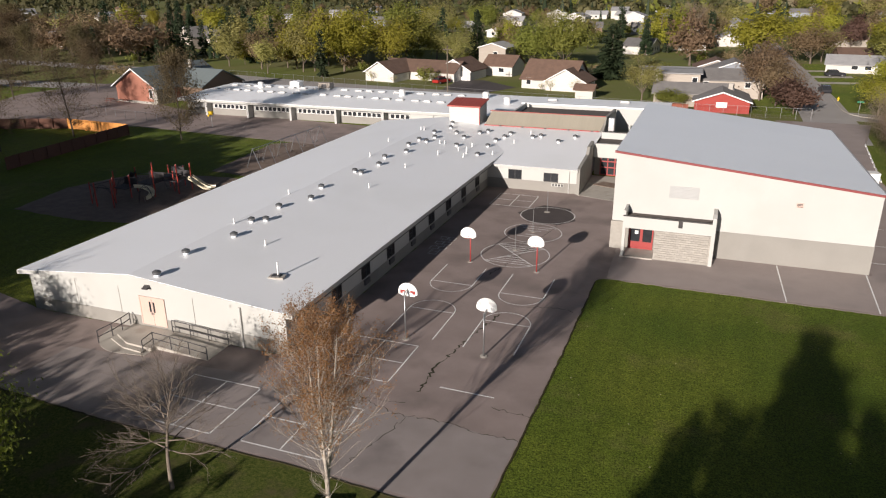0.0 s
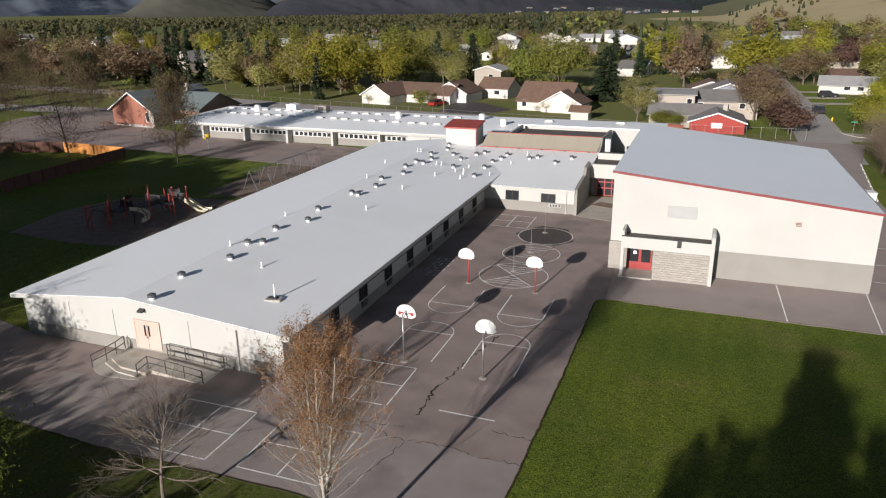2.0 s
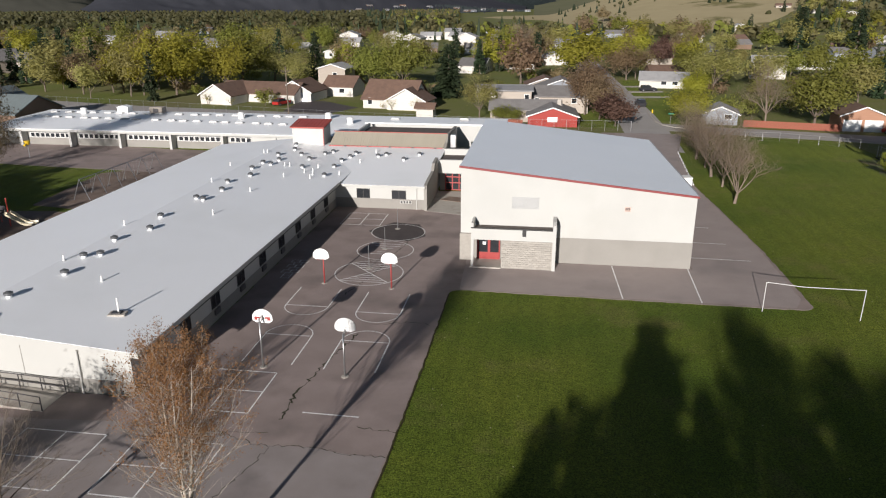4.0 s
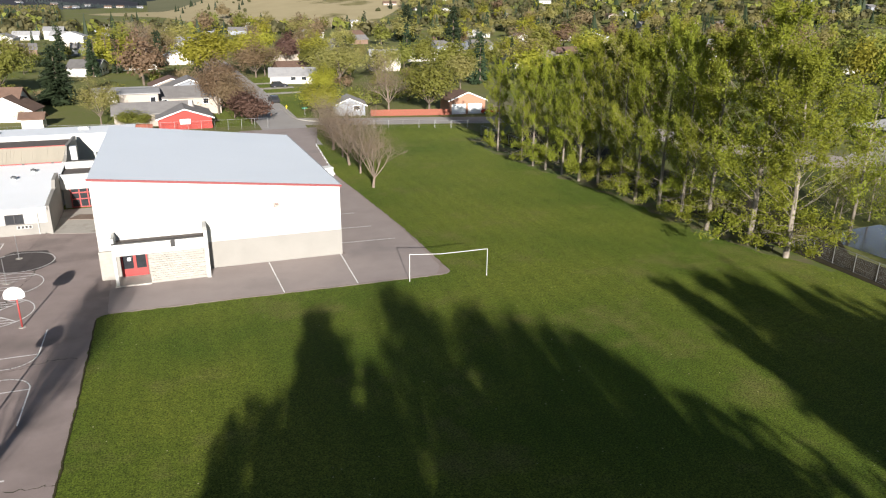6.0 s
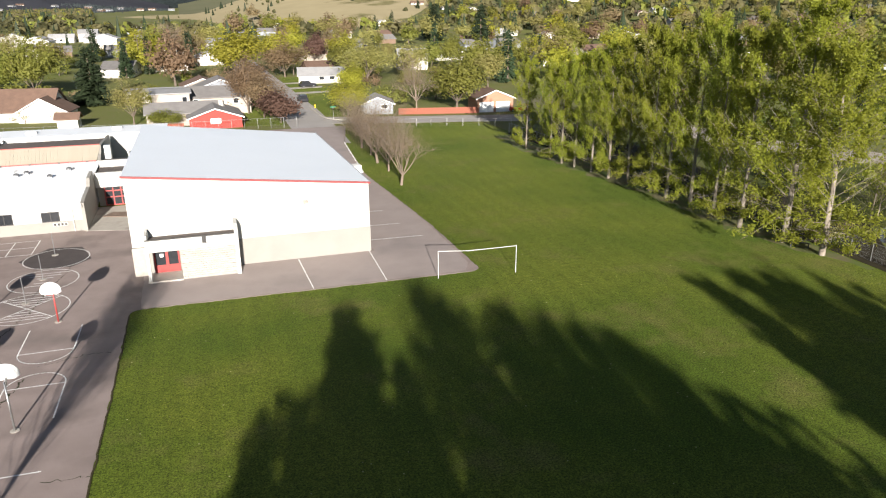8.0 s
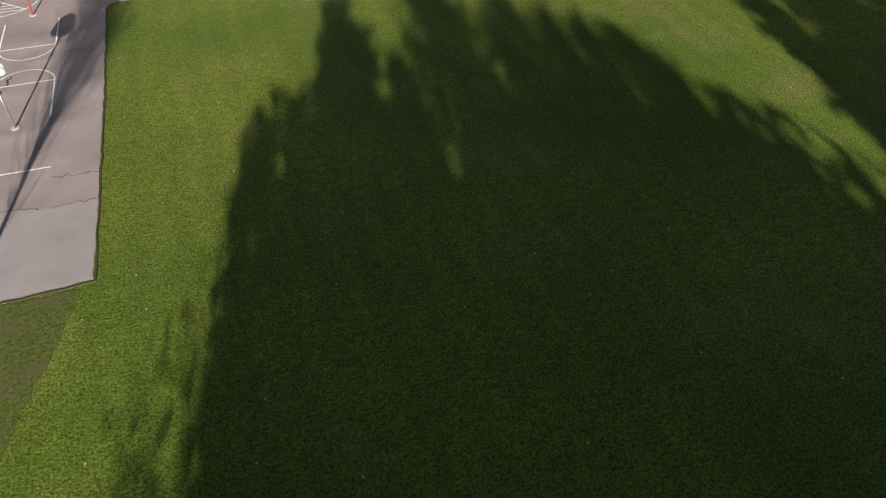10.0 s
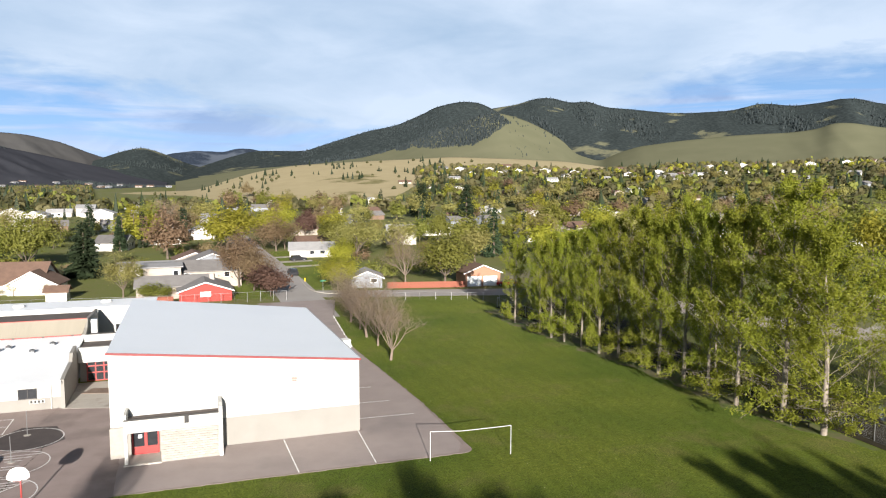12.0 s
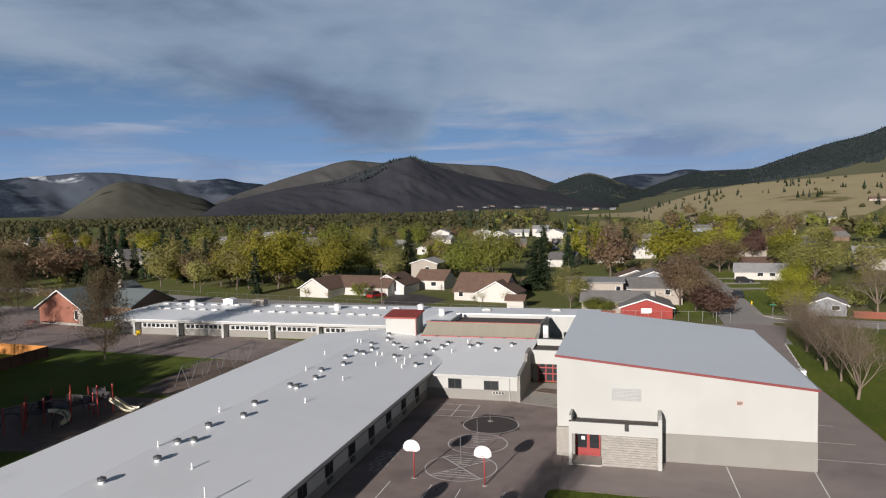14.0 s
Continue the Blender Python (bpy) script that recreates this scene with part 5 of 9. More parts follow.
part("east_roof", MB(OB).extrude([(-28.2, 109.2, 4.95), (-28.2, 116.2, 4.9), (-28.2, 116.2, 5.08), (-28.2, 109.2, 5.15)], (22, 0, 0)), MEMBRANE, back)
part("entry_block", MB(OB).box(-47, -40, 109, 111, 0, 2.5), CREAM, back)
for i in range(8):
    x = -96.9 + i * 8.95
    if i == 0:
        continue
    part("pier", MB(OB).box(x, x + 0.4, 108.75, 110.15, 0, 2.5), CREAM, back)
    n = 8
    for j in range(n if i < 6 else 0):
        xa = x + 1.0 + j * 0.92
        window_unit("window", back, xa, xa + 0.82, 110.14, 0, 1.25, 2.05, OB, "-y", 1, WHITE)

# ---- trees ----
def np_mesh(name, verts, faces, material, smooth=False):
    me = bpy.data.meshes.new(name)
    me.from_pydata(verts, [], faces)
    me.materials.append(material)
    if smooth:
        me.polygons.foreach_set("use_smooth", [True] * len(me.polygons))
    me.update()
    return me


def limb(mb, rng, p, d, length, r0, r1, n=4, wander=0.12, lift=0.0, sides=5):
    """A bent tapering limb; returns its points."""
    pts = [Vector(p)]
    d = Vector(d).normalized()
    u = d.orthogonal().normalized()
    base = len(mb.v)
    for i in range(n + 1):
        r = r0 + (r1 - r0) * i / n
        w = d.cross(u).normalized()
        u = w.cross(d).normalized()
        c = pts[-1] - Vector(mb.o)
        for j in range(sides):
            a = 6.2832 * j / sides
            mb.v.append(tuple(c + (u * math.cos(a) + w * math.sin(a)) * r))
        if i == n:
            break
        for j in range(sides):
            k, m = base + i * sides + j, base + i * sides + (j + 1) % sides
            mb.f.append((k, m, m + sides, k + sides))
        d = (d + Vector((rng.uniform(-1, 1), rng.uniform(-1, 1), rng.uniform(-1, 1))) * wander + Vector((0, 0, lift))).normalized()
        pts.append(pts[-1] + d * (length / n))
    return pts


def along(pts, u):
    k = min(int(u * (len(pts) - 1)), len(pts) - 2)
    f = u * (len(pts) - 1) - k
    return pts[k].lerp(pts[k + 1], f), (pts[k + 1] - pts[k]).normalized()


def leaves(rng, centres, count, spread, size, droop=0.0, outward=False):
    """Many small bent leaves round the given twig points."""
    count = int(count * 1.5)
    c = np.array([tuple(p) for p in centres])
    g = np.random.RandomState(rng.randint(0, 10 ** 6))
    p = c[g.randint(0, len(c), count)] + g.normal(0, 1, (count, 3)) * np.array(spread)
    a = g.normal(0, 1, (count, 3))
    a /= np.linalg.norm(a, axis=1)[:, None]
    b = np.cross(a, g.normal(0, 1, (count, 3)))
    b /= np.linalg.norm(b, axis=1)[:, None]
    if droop:
        a = a * 0.6 + np.array([0, 0, -droop])
        a /= np.linalg.norm(a, axis=1)[:, None]
        b = np.cross(a, g.normal(0, 1, (count, 3)))
        b /= np.linalg.norm(b, axis=1)[:, None]
    if outward:
        # each leaf lies roughly across the way out of the crown
        mid = c.mean(axis=0) - np.array([0, 0, 0.25 * np.ptp(c[:, 2])])
        w = (p - mid) / np.array([1, 1, 1.25])
        w /= np.linalg.norm(w, axis=1)[:, None] + 1e-6
        w = w + g.normal(0, 0.55, (count, 3))
        w /= np.linalg.norm(w, axis=1)[:, None]
        a = np.cross(w, g.normal(0, 1, (count, 3)))
        a /= np.linalg.norm(a, axis=1)[:, None]
        b = np.cross(w, a)
    s = (size * g.uniform(0.6, 1.4, count))[:, None]
    v = np.stack([p - a * s, p + b * s * 0.75 + a * s * g.uniform(-0.4, 0.4, (count, 1)), p + a * s], 1).reshape(-1, 3)
    f = np.arange(count * 3).reshape(-1, 3)
    return v.tolist(), f.tolist()


def tree_mesh(seed, kind, h, leaf_n, leaf_size, crown_r, wood_detail=1.0):
    """Trunk with limbs and twigs, and a leaf cloud, as two meshes."""
    rng = random.Random(seed)
    wood, tips = MB(), []
    if kind == "conifer":
        wood.tube((0, 0, -0.2), (0, 0, h), h * 0.018, 0.02, 6, False)
        verts, faces = [], []
        n_whorl = int(h * 1.5 * wood_detail) + 6
        for i in range(n_whorl):
            u = 0.08 + 0.9 * i / n_whorl
            z, rr = h * u, crown_r * (1 - u) ** 0.8 * rng.uniform(0.75, 1.1) + 0.15
            for j in range(7):
                a = rng.uniform(0, 6.283)
                tip = Vector((math.cos(a) * rr, math.sin(a) * rr, z - rr * 0.28))
                root = Vector((0, 0, z))
                w = Vector((-math.sin(a), math.cos(a), 0)) * (rr * 0.22 + 0.1)
                mid = root.lerp(tip, 0.55)
                k = len(verts)
                verts.extend([tuple(root), tuple(mid + w), tuple(tip), tuple(mid - w), tuple(mid + Vector((0, 0, 0.25 * rr))), tuple(mid - Vector((0, 0, 0.3 * rr)))])
                faces.extend([(k, k + 1, k + 2, k + 4), (k, k + 4, k + 2, k + 3), (k, k + 5, k + 2)])
                tips.append(mid.lerp(tip, 0.5))
        lv, lf = leaves(rng, tips, leaf_n, (0.35, 0.35, 0.3), leaf_size, 0.4)
        k = len(verts)
        return wood, (verts + lv, faces + [tuple(i + k for i in f) for f in lf])
    if kind == "poplar":
        trunk = limb(wood, rng, (0, 0, -0.2), (rng.uniform(-.03, .03), rng.uniform(-.03, .03), 1), h * 0.97, h * 0.009 + 0.03, 0.03, 8, 0.03, 0.02, 7)
        nb = int(46 * wood_detail)
        boughs = []
        for i in range(nb):
            u = 0.115 + 0.845 * i / nb
            p, d = along(trunk, u)
            a = i * 2.4 + rng.uniform(-.5, .5)
            prof = math.sin(math.pi * min(1, (u + 0.18) ** 0.8 * 0.92)) ** 0.7
            ln = crown_r * prof * rng.uniform(0.7, 1.35) + 0.5
            pts = limb(wood, rng, p, (math.cos(a), math.sin(a), rng.uniform(0.5, 1.1) if u > 0.25 else rng.uniform(0.05, 0.6)), ln * 1.25, 0.0025 * h * (1.2 - u), 0.0006 * h, 4, 0.15, 0.12, 4)
            for k in range(4):
                q, e = along(pts, rng.uniform(0.3, 1))
                tw = limb(wood, rng, q, e + Vector((rng.uniform(-1, 1), rng.uniform(-1, 1), rng.uniform(-.2, .8))), ln * rng.uniform(.25, .5), 0.015, 0.006, 2, 0.2, 0, 3)
                tips.extend(tw[1:])
            tips.extend(pts[2:])
            if leaf_n > 10000:
                # leaves gather on some boughs and leave others bare
                grown, tips = tips, []
                boughs.extend(grown * rng.choice((0, 1, 1, 3, 4)))
        tips.extend(boughs)
        sp = (0.42, 0.42, 0.5)
    elif kind == "rowpoplar":
        # a straight stem, drooping skirt, steep boughs and leaves in tufts along them
        trunk = limb(wood, rng, (0, 0, -0.2), (rng.uniform(-.03, .03), rng.uniform(-.03, .03), 1), h * 0.98, h * 0.011 + 0.03, 0.02, 9, 0.03, 0.02, 7)
        nb = int(58 * wood_detail)
        for i in range(nb):
            u = 0.07 + 0.90 * (i / nb) ** 1.15
            p, d = along(trunk, u)
            a = i * 2.4 + rng.uniform(-.5, .5)
            prof = float(np.interp(u, [0.06, 0.14, 0.3, 0.55, 0.8, 1.0], [0.8, 1.0, 1.0, 0.9, 0.62, 0.15]))
            ln = crown_r * prof * rng.uniform(0.65, 1.3) + 0.3
            rise = rng.uniform(-0.25, 0.35) if u < 0.2 else rng.uniform(0.5, 1.3)
            pts = limb(wood, rng, p, (math.cos(a), math.sin(a), rise), ln * (1.0 if u < 0.2 else 1.3), 0.03 * (1.2 - u), 0.007, 4, 0.14, 0.12 if u > 0.2 else 0.03, 4)
            bare_bough = rng.random() < 0.12
            for k in range(7):
                q, e = along(pts, rng.uniform(0.15, 1))
                tw = limb(wood, rng, q, e + Vector((rng.uniform(-1, 1), rng.uniform(-1, 1), rng.uniform(-.1, .9))), ln * rng.uniform(.16, .4), 0.012, 0.005, 2, 0.2, 0.05, 3)
                if not bare_bough:
                    tips.extend(tw[1:] * rng.choice((1, 2, 3)))
        sp = (0.2, 0.2, 0.24)
    elif kind == "ascending":
        # several stems that rise together, full of fine upright twigs
        stems = []
        for i in range(5):
            a = i * 1.26 + rng.uniform(-.3, .3)
            b = Vector((0, 0, h * rng.uniform(0.24, 0.35)))
            stems.append(limb(wood, rng, b, (math.cos(a) * 0.2, math.sin(a) * 0.2, 1), h * rng.uniform(0.52, 0.66), h * 0.0062, 0.012, 8, 0.04, 0.05, 6))
        wood.tube((0, 0, -0.2), (0, 0, h * 0.36), h * 0.0112, h * 0.0075, 8, False)
        low = [Vector((0, 0, h * 0.16)), Vector((0, 0, h * 0.24)), Vector((0, 0, h * 0.36))]
        for i in range(34):
            p, d = along(low, rng.uniform(0.15, 1))
            a = rng.uniform(0, 6.283)
            pts = limb(wood, rng, p, (math.cos(a), math.sin(a), rng.uniform(0.5, 1.4)), rng.uniform(1.2, 2.6), 0.012, 0.004, 5, 0.12, 0.08, 3)
            for k in range(5):
                q, e = along(pts, rng.uniform(0.3, 1))
                limb(wood, rng, q, e + Vector((rng.uniform(-.7, .7), rng.uniform(-.7, .7), rng.uniform(-.2, .5))), rng.uniform(.3, .8), 0.005, 0.002, 2, 0.15, 0.05, 3)
        for st in stems:
            for i in range(int(44 * wood_detail)):
                u = 0.12 + 0.86 * rng.random() ** 0.9
                p, d = along(st, u)
                a = rng.uniform(0, 6.283)
                ln = crown_r * rng.uniform(0.6, 1.25) * (1.15 - u) + 0.35
                pts = limb(wood, rng, p, (math.cos(a), math.sin(a), rng.uniform(0.6, 1.5)), ln * 1.2, 0.02 * (1.3 - u), 0.005, 4, 0.12, 0.12, 3)
                for k in range(5):
                    q, e = along(pts, rng.uniform(0.2, 1))
                    tw = limb(wood, rng, q, e + Vector((rng.uniform(-.7, .7), rng.uniform(-.7, .7), rng.uniform(0, .6))), ln * rng.uniform(.2, .45), 0.007, 0.003, 2, 0.15, 0.05, 3)
                    tips.extend(tw[1:])
        sp = (0.09, 0.09, 0.12)
    elif kind == "vase":
        # a leaning stem, limbs at all heights, the lowest nearly level, and a round head of fine twigs
        trunk = limb(wood, rng, (0, 0, -0.2), (-0.09, 0.03, 1), h * 0.72, h * 0.016, 0.02, 8, 0.10, 0, 8)
        for i in range(26):
            u = 0.44 + 0.54 * (i / 26) ** 1.1
            p, d = along(trunk, u)
            a, k = i * 2.4 + rng.uniform(-.35, .35), (i / 25)
            rise = -0.05 + 1.5 * k ** 1.1 + rng.uniform(-.12, .12)
            ln = crown_r * (0.88 - 0.14 * k) * rng.uniform(0.8, 1.15)
            main = limb(wood, rng, p, (math.cos(a), math.sin(a), rise), ln, h * 0.0048 * (1.15 - 0.55 * k), 0.006, 7, 0.17, 0.03, 5)
            for j in range(8):
                q, e = along(main, 0.2 + 0.8 * (j + rng.random()) / 8)
                sl = ln * (0.55 - 0.32 * j / 8) * rng.uniform(0.7, 1.25)
                sub_l = limb(wood, rng, q, e + Vector((rng.uniform(-1, 1), rng.uniform(-1, 1), rng.uniform(-.6, .8))) * 0.9, sl, 0.011, 0.004, 4, 0.18, 0.02, 4)
                for k2 in range(5):
                    q2, e2 = along(sub_l, 0.2 + 0.8 * (k2 + rng.random()) / 5)
                    tw = limb(wood, rng, q2, e2 + Vector((rng.uniform(-1, 1), rng.uniform(-1, 1), rng.uniform(-.5, .7))), sl * rng.uniform(.35, .65) + 0.1, 0.0055, 0.002, 2, 0.15, 0.0, 3)
                    limb(wood, rng, tw[1], e2 + Vector((rng.uniform(-1, 1), rng.uniform(-1, 1), rng.uniform(-.4, .6))), sl * rng.uniform(.2, .35) + 0.06, 0.004, 0.0015, 2, 0.1, 0, 3)
                    tips.extend(tw)
        sp = (0.1, 0.1, 0.1)
    else:
        # broad crown on forking limbs
        th = h * {"bush": 0.05, "spread": 0.26}.get(kind, 0.15)
        trunk = limb(wood, rng, (0, 0, -0.2), (rng.uniform(-.06, .06), rng.uniform(-.06, .06), 1), th + 0.2, h * 0.022, h * 0.017, 3, 0.05, 0, 7)
        stack = []
        nm = 7 if kind == "spread" else 6
        for i in range(nm):
            a = i * 6.283 / nm + rng.uniform(-.4, .4)
            stack.append((trunk[-1], Vector((math.cos(a) * 0.75, math.sin(a) * 0.75, rng.uniform(0.6, 1.3))), h * rng.uniform(0.34, 0.46), h * (0.006 if leaf_n == 0 else 0.010), 0))
        stack.append((trunk[-1], Vector((0.05, 0.05, 1)), h * 0.5, h * 0.013, 0))
        while stack:
            p, d, ln, r, lv = stack.pop()
            pts = limb(wood if wood_detail >= 0.3 or (lv < 1 and len(stack) > 3) else MB(), rng, p, d, ln, r, r * 0.45, 3 if wood_detail >= 0.5 else 2, 0.16, 0.05, 5 if lv < 2 and wood_detail >= 0.5 else 3)
            if lv >= 1:
                tips.extend(pts[1:])
            if lv < (5 if wood_detail >= 2 else 4 if wood_detail >= 1.5 else 3 if wood_detail >= 1 else 2 if wood_detail >= 0.5 else 1):
                for k in range(4 if lv < 2 else 3):
                    q, e = along(pts, rng.uniform(0.35, 1.0) if k else 1.0)
                    nd = (e + Vector((rng.uniform(-1, 1), rng.uniform(-1, 1), rng.uniform(-.35, .7))) * 0.85).normalized()
                    stack.append((q, nd, ln * rng.uniform(0.42, 0.66), max(r * 0.45, 0.008), lv + 1))
        # widen or narrow to the crown asked for
        ext = max(max(abs(t.x), abs(t.y)) for t in tips)
        k = crown_r / ext
        zt = max(t.z for t in tips)
        wood.v = [(x * k, y * k, z * h / zt) for x, y, z in wood.v]
        tips = [Vector((t.x * k, t.y * k, t.z * h / zt)) for t in tips]
        sp = (crown_r * (0.12 if kind == "bush" else 0.18),) * 3
    if leaf_n == 0:
        return wood, None
    return wood, leaves(rng, tips, leaf_n, sp, leaf_size, 0.0, kind in ("broad", "bush"))


class TreeKind:
    """Variants of one kind of tree; every planted tree shares one of their meshes."""

    def __init__(self, name, label, category, bark, leaf, variants):
        self.name, self.label, self.category = name, label, category
        self.meshes = []
        for v in variants:
            wood, lv = tree_mesh(*v)
            wm = wood.data("trunk", bark, True)
            lm = np_mesh("crown", lv[0], lv[1], leaf) if lv else None
            self.meshes.append((wm, lm, v[2]))
        self.rng = random.Random(hash(len(name)) + len(label))
        self.i = 0

    def plant(self, x, y, h=None, z=0.0, group="", label=None, spread=1.0):
        wm, lm, h0 = self.meshes[self.i % len(self.meshes)]
        self.i += 1
        s = (h or h0) / h0
        ob = thing(self.name, label or self.label, self.category, (x, y, z), self.rng.uniform(0, 360), group)
        ob.scale = (s * spread, s * spread, s)
        part("trunk", wm, None, ob)
        if lm:
            part("crown", lm, None, ob)
        return ob


poplar = TreeKind("poplar_tree", "tall poplar with fresh green spring leaves", "tree", PALEBARK, LEAF_POPLAR,
                  [(11, "rowpoplar", 20, 19000, 0.115, 4.1, 1.1), (12, "rowpoplar", 20, 19000, 0.115, 4.4, 1.1), (13, "rowpoplar", 20, 18000, 0.115, 3.9, 1.1)])
poplar_back = TreeKind("poplar_tree", "poplar in thin spring leaf", "tree", PALEBARK, LEAF_POPLAR, [(15, "poplar", 20, 5200, 0.17, 3.0, 0.6), (16, "poplar", 20, 4800, 0.17, 3.2, 0.6)])
young_birch = TreeKind("young_birch_tree", "thin young birch with sparse leaves", "tree", PALEBARK, LEAF_POPLAR, [(17, "poplar", 8, 2400, 0.08, 2.0, 0.9), (18, "poplar", 8, 2000, 0.08, 1.8, 0.9)])
birch = TreeKind("birch_tree", "slender birch in orange-brown bud", "tree", WHITEBARK, LEAF_ORANGE, [(21, "ascending", 11.1, 19000, 0.041, 3.2)])
bare = TreeKind("bare_tree", "leafless tree with grey-brown twigs", "tree", GREYBARK, LEAF_TAN,
                [(31, "broad", 9, 8000, 0.045, 4.6, 1.5), (32, "broad", 9, 8000, 0.045, 4.2, 1.5)])
budding = TreeKind("budding_tree", "tree with sparse brownish spring buds", "tree", BARK, LEAF_OLIVE,
                   [(41, "broad", 14, 3600, 0.2, 4.6, 0.5), (42, "broad", 14, 3600, 0.2, 4.2, 0.5), (43, "broad", 14, 3400, 0.2, 5.0, 0.5)])
leafy = TreeKind("maple_tree", "broad tree in yellow-green spring leaf", "tree", BARK, LEAF_YELLOW,
                 [(51, "broad", 12, 4300, 0.29, 4.8, 0.5), (52, "broad", 12, 4300, 0.29, 4.4, 0.5), (53, "broad", 12, 4300, 0.29, 5.2, 0.5)])
green = TreeKind("ash_tree", "broad tree in olive-green spring leaf", "tree", BARK, LEAF_GREEN,
                 [(61, "broad", 12, 4200, 0.29, 4.6, 0.5), (62, "broad", 12, 4200, 0.29, 4.2, 0.5), (63, "broad", 12, 4200, 0.29, 5.0, 0.5)])
redbud = TreeKind("plum_tree", "small tree with dark red-brown leaves", "tree", BARK, LEAF_PURPLE,
                  [(71, "broad", 7, 2400, 0.3, 3.6, 0.5)])
brown = TreeKind("budding_maple", "tree covered in red-brown buds", "tree", BARK, LEAF_BROWN,
                 [(75, "broad", 10, 4200, 0.18, 3.8, 0.5), (76, "broad", 10, 4200, 0.18, 4.2, 0.5)])
conifer = TreeKind("spruce_tree", "dark green conifer with drooping boughs", "tree", BARK, NEEDLE,
                   [(81, "conifer", 16, 1100, 0.3, 3.2), (82, "conifer", 16, 1100, 0.3, 2.7), (83, "conifer", 16, 1100, 0.3, 3.8)])
spreading = TreeKind("bare_tree", "small leafless tree with wide grey crown", "tree", PALETWIG, LEAF_BROWN, [(35, "vase", 7.0, 700, 0.025, 3.3)])
sapling = TreeKind("young_ash_tree", "small tree with fresh green leaves", "tree", BARK, LEAF_SAPLING, [(65, "broad", 7.3, 5200, 0.11, 2.9, 1.0)])
# lighter builds of the same kinds, for the gardens of the town
town_kinds = {
    "budding": TreeKind("budding_tree", "town tree with sparse brownish buds", "tree", BARK, LEAF_OLIVE, [(141, "broad", 12, 1450, 0.36, 5.0, 0.2), (142, "broad", 12, 1450, 0.36, 4.2, 0.2)]),
    "leafy": TreeKind("maple_tree", "town tree in yellow-green spring leaf", "tree", BARK, LEAF_YELLOW, [(151, "broad", 11, 1600, 0.43, 5.0, 0.2), (152, "broad", 11, 1600, 0.43, 4.9, 0.2)]),
    "green": TreeKind("ash_tree", "town tree in olive-green spring leaf", "tree", BARK, LEAF_GREEN, [(161, "broad", 12, 1600, 0.43, 5.0, 0.2), (162, "broad", 12, 1600, 0.43, 4.2, 0.2)]),
    "brown": TreeKind("budding_maple", "town tree covered in red-brown buds", "tree", BARK, LEAF_BROWN, [(175, "broad", 10, 1600, 0.36, 4.4, 0.2)]),
    "conifer": TreeKind("spruce_tree", "dark green town conifer tree", "tree", BARK, NEEDLE, [(181, "conifer", 15, 160, 0.6, 3.0, 0.5), (182, "conifer", 15, 160, 0.6, 2.6, 0.5)]),
}

# foreground
birch.plant(-13.58, 21.5, 11.9).rotation_euler = (0, radians(1.5), 0)
spreading.plant(-22.5, 21.96, 7.6).rotation_euler = (0, 0, 0.3)
sapling.plant(-29.6, 17.3, 7.3)
# row of poplars along the east fence
for i, (x, y, h) in enumerate(((53.25, 48.4, 19.5), (52.6, 52.6, 23.0), (51.8, 58.0, 21.4), (52.1, 62.7, 20), (52.2, 67.0, 21.2), (51.5, 70.7, 20), (51.4, 74.1, 20), (51.3, 79.0, 18.3), (50.05, 81.7, 17.6),
                               (49.6, 85.6, 16.8), (48.9, 89.2, 16), (48.4, 92.1, 15.5), (48.15, 95.5, 14), (47.9, 103.7, 14))):
    poplar.plant(x, y, h, group="poplar row", spread=1.3 if i == 0 else 1.12 if i == 1 else 0.8 + 0.09 * ((i * 7) % 3))
for x, y, h in ((60, 60, 13), (60, 71, 15), (59, 82, 14), (57, 94, 12), (66, 52.5, 19)):
    poplar_back.plant(x, y, h, group="poplar row")
# bare trees beside the gymnasium
for x, y, h in ((22.75, 87.0, 8.5), (23.1, 95.3, 9), (22.85, 101, 9.5), (23.2, 107, 9), (23.0, 113, 9), (24.0, 118, 8)):
    bare.plant(x, y, h, group="bare trees by the lane", spread=1.15)
park = TreeKind("park_tree", "tall dark tree with few spring buds", "tree", SHADEBARK, LEAF_DARKBUD, [(45, "poplar", 14, 9900, 0.15, 4.9, 2.2), (46, "poplar", 14, 9900, 0.15, 4.5, 2.2)])
# park trees west of the school
for x, y, h, s in ((-77.5, 89.3, 13.2, 0.78), (-131, 126, 11.5, 0.95), (-168, 158, 12.3, 0.9), (-182, 152, 12.6, 0.9), (-200, 165, 15, 1.2), (-262, 216, 16, 1.2), (-140, 112, 13, 1)):
    park.plant(x, y, h, spread=s)
park_bare = TreeKind("park_tree", "tall dark tree with bare twigs", "tree", SHADEBARK, LEAF_DARKBUD, [(49, "poplar", 14, 5000, 0.12, 4.2, 1.5)])
for x, y, h, s in ((-96, 86, 14, 1.0), (-97.5, 74, 13.2, 0.85), (-118, 88, 14, 1.0)):
    park_bare.plant(x, y, h, spread=s)
# trees behind the hover point, whose shade lies on the lawn
shade_conifer = TreeKind("spruce_tree", "dark green conifer beside the school grounds", "tree", BARK, NEEDLE, [(84, "conifer", 16, 900, 0.4, 3.2, 1.1), (85, "conifer", 16, 900, 0.4, 3.6, 1.1)])
shade_green = TreeKind("ash_tree", "broad green tree beside the school grounds", "tree", BARK, LEAF_GREEN, [(64, "broad", 12, 950, 0.66, 4.6, 0.2), (66, "broad", 12, 950, 0.66, 4.2, 0.2)])
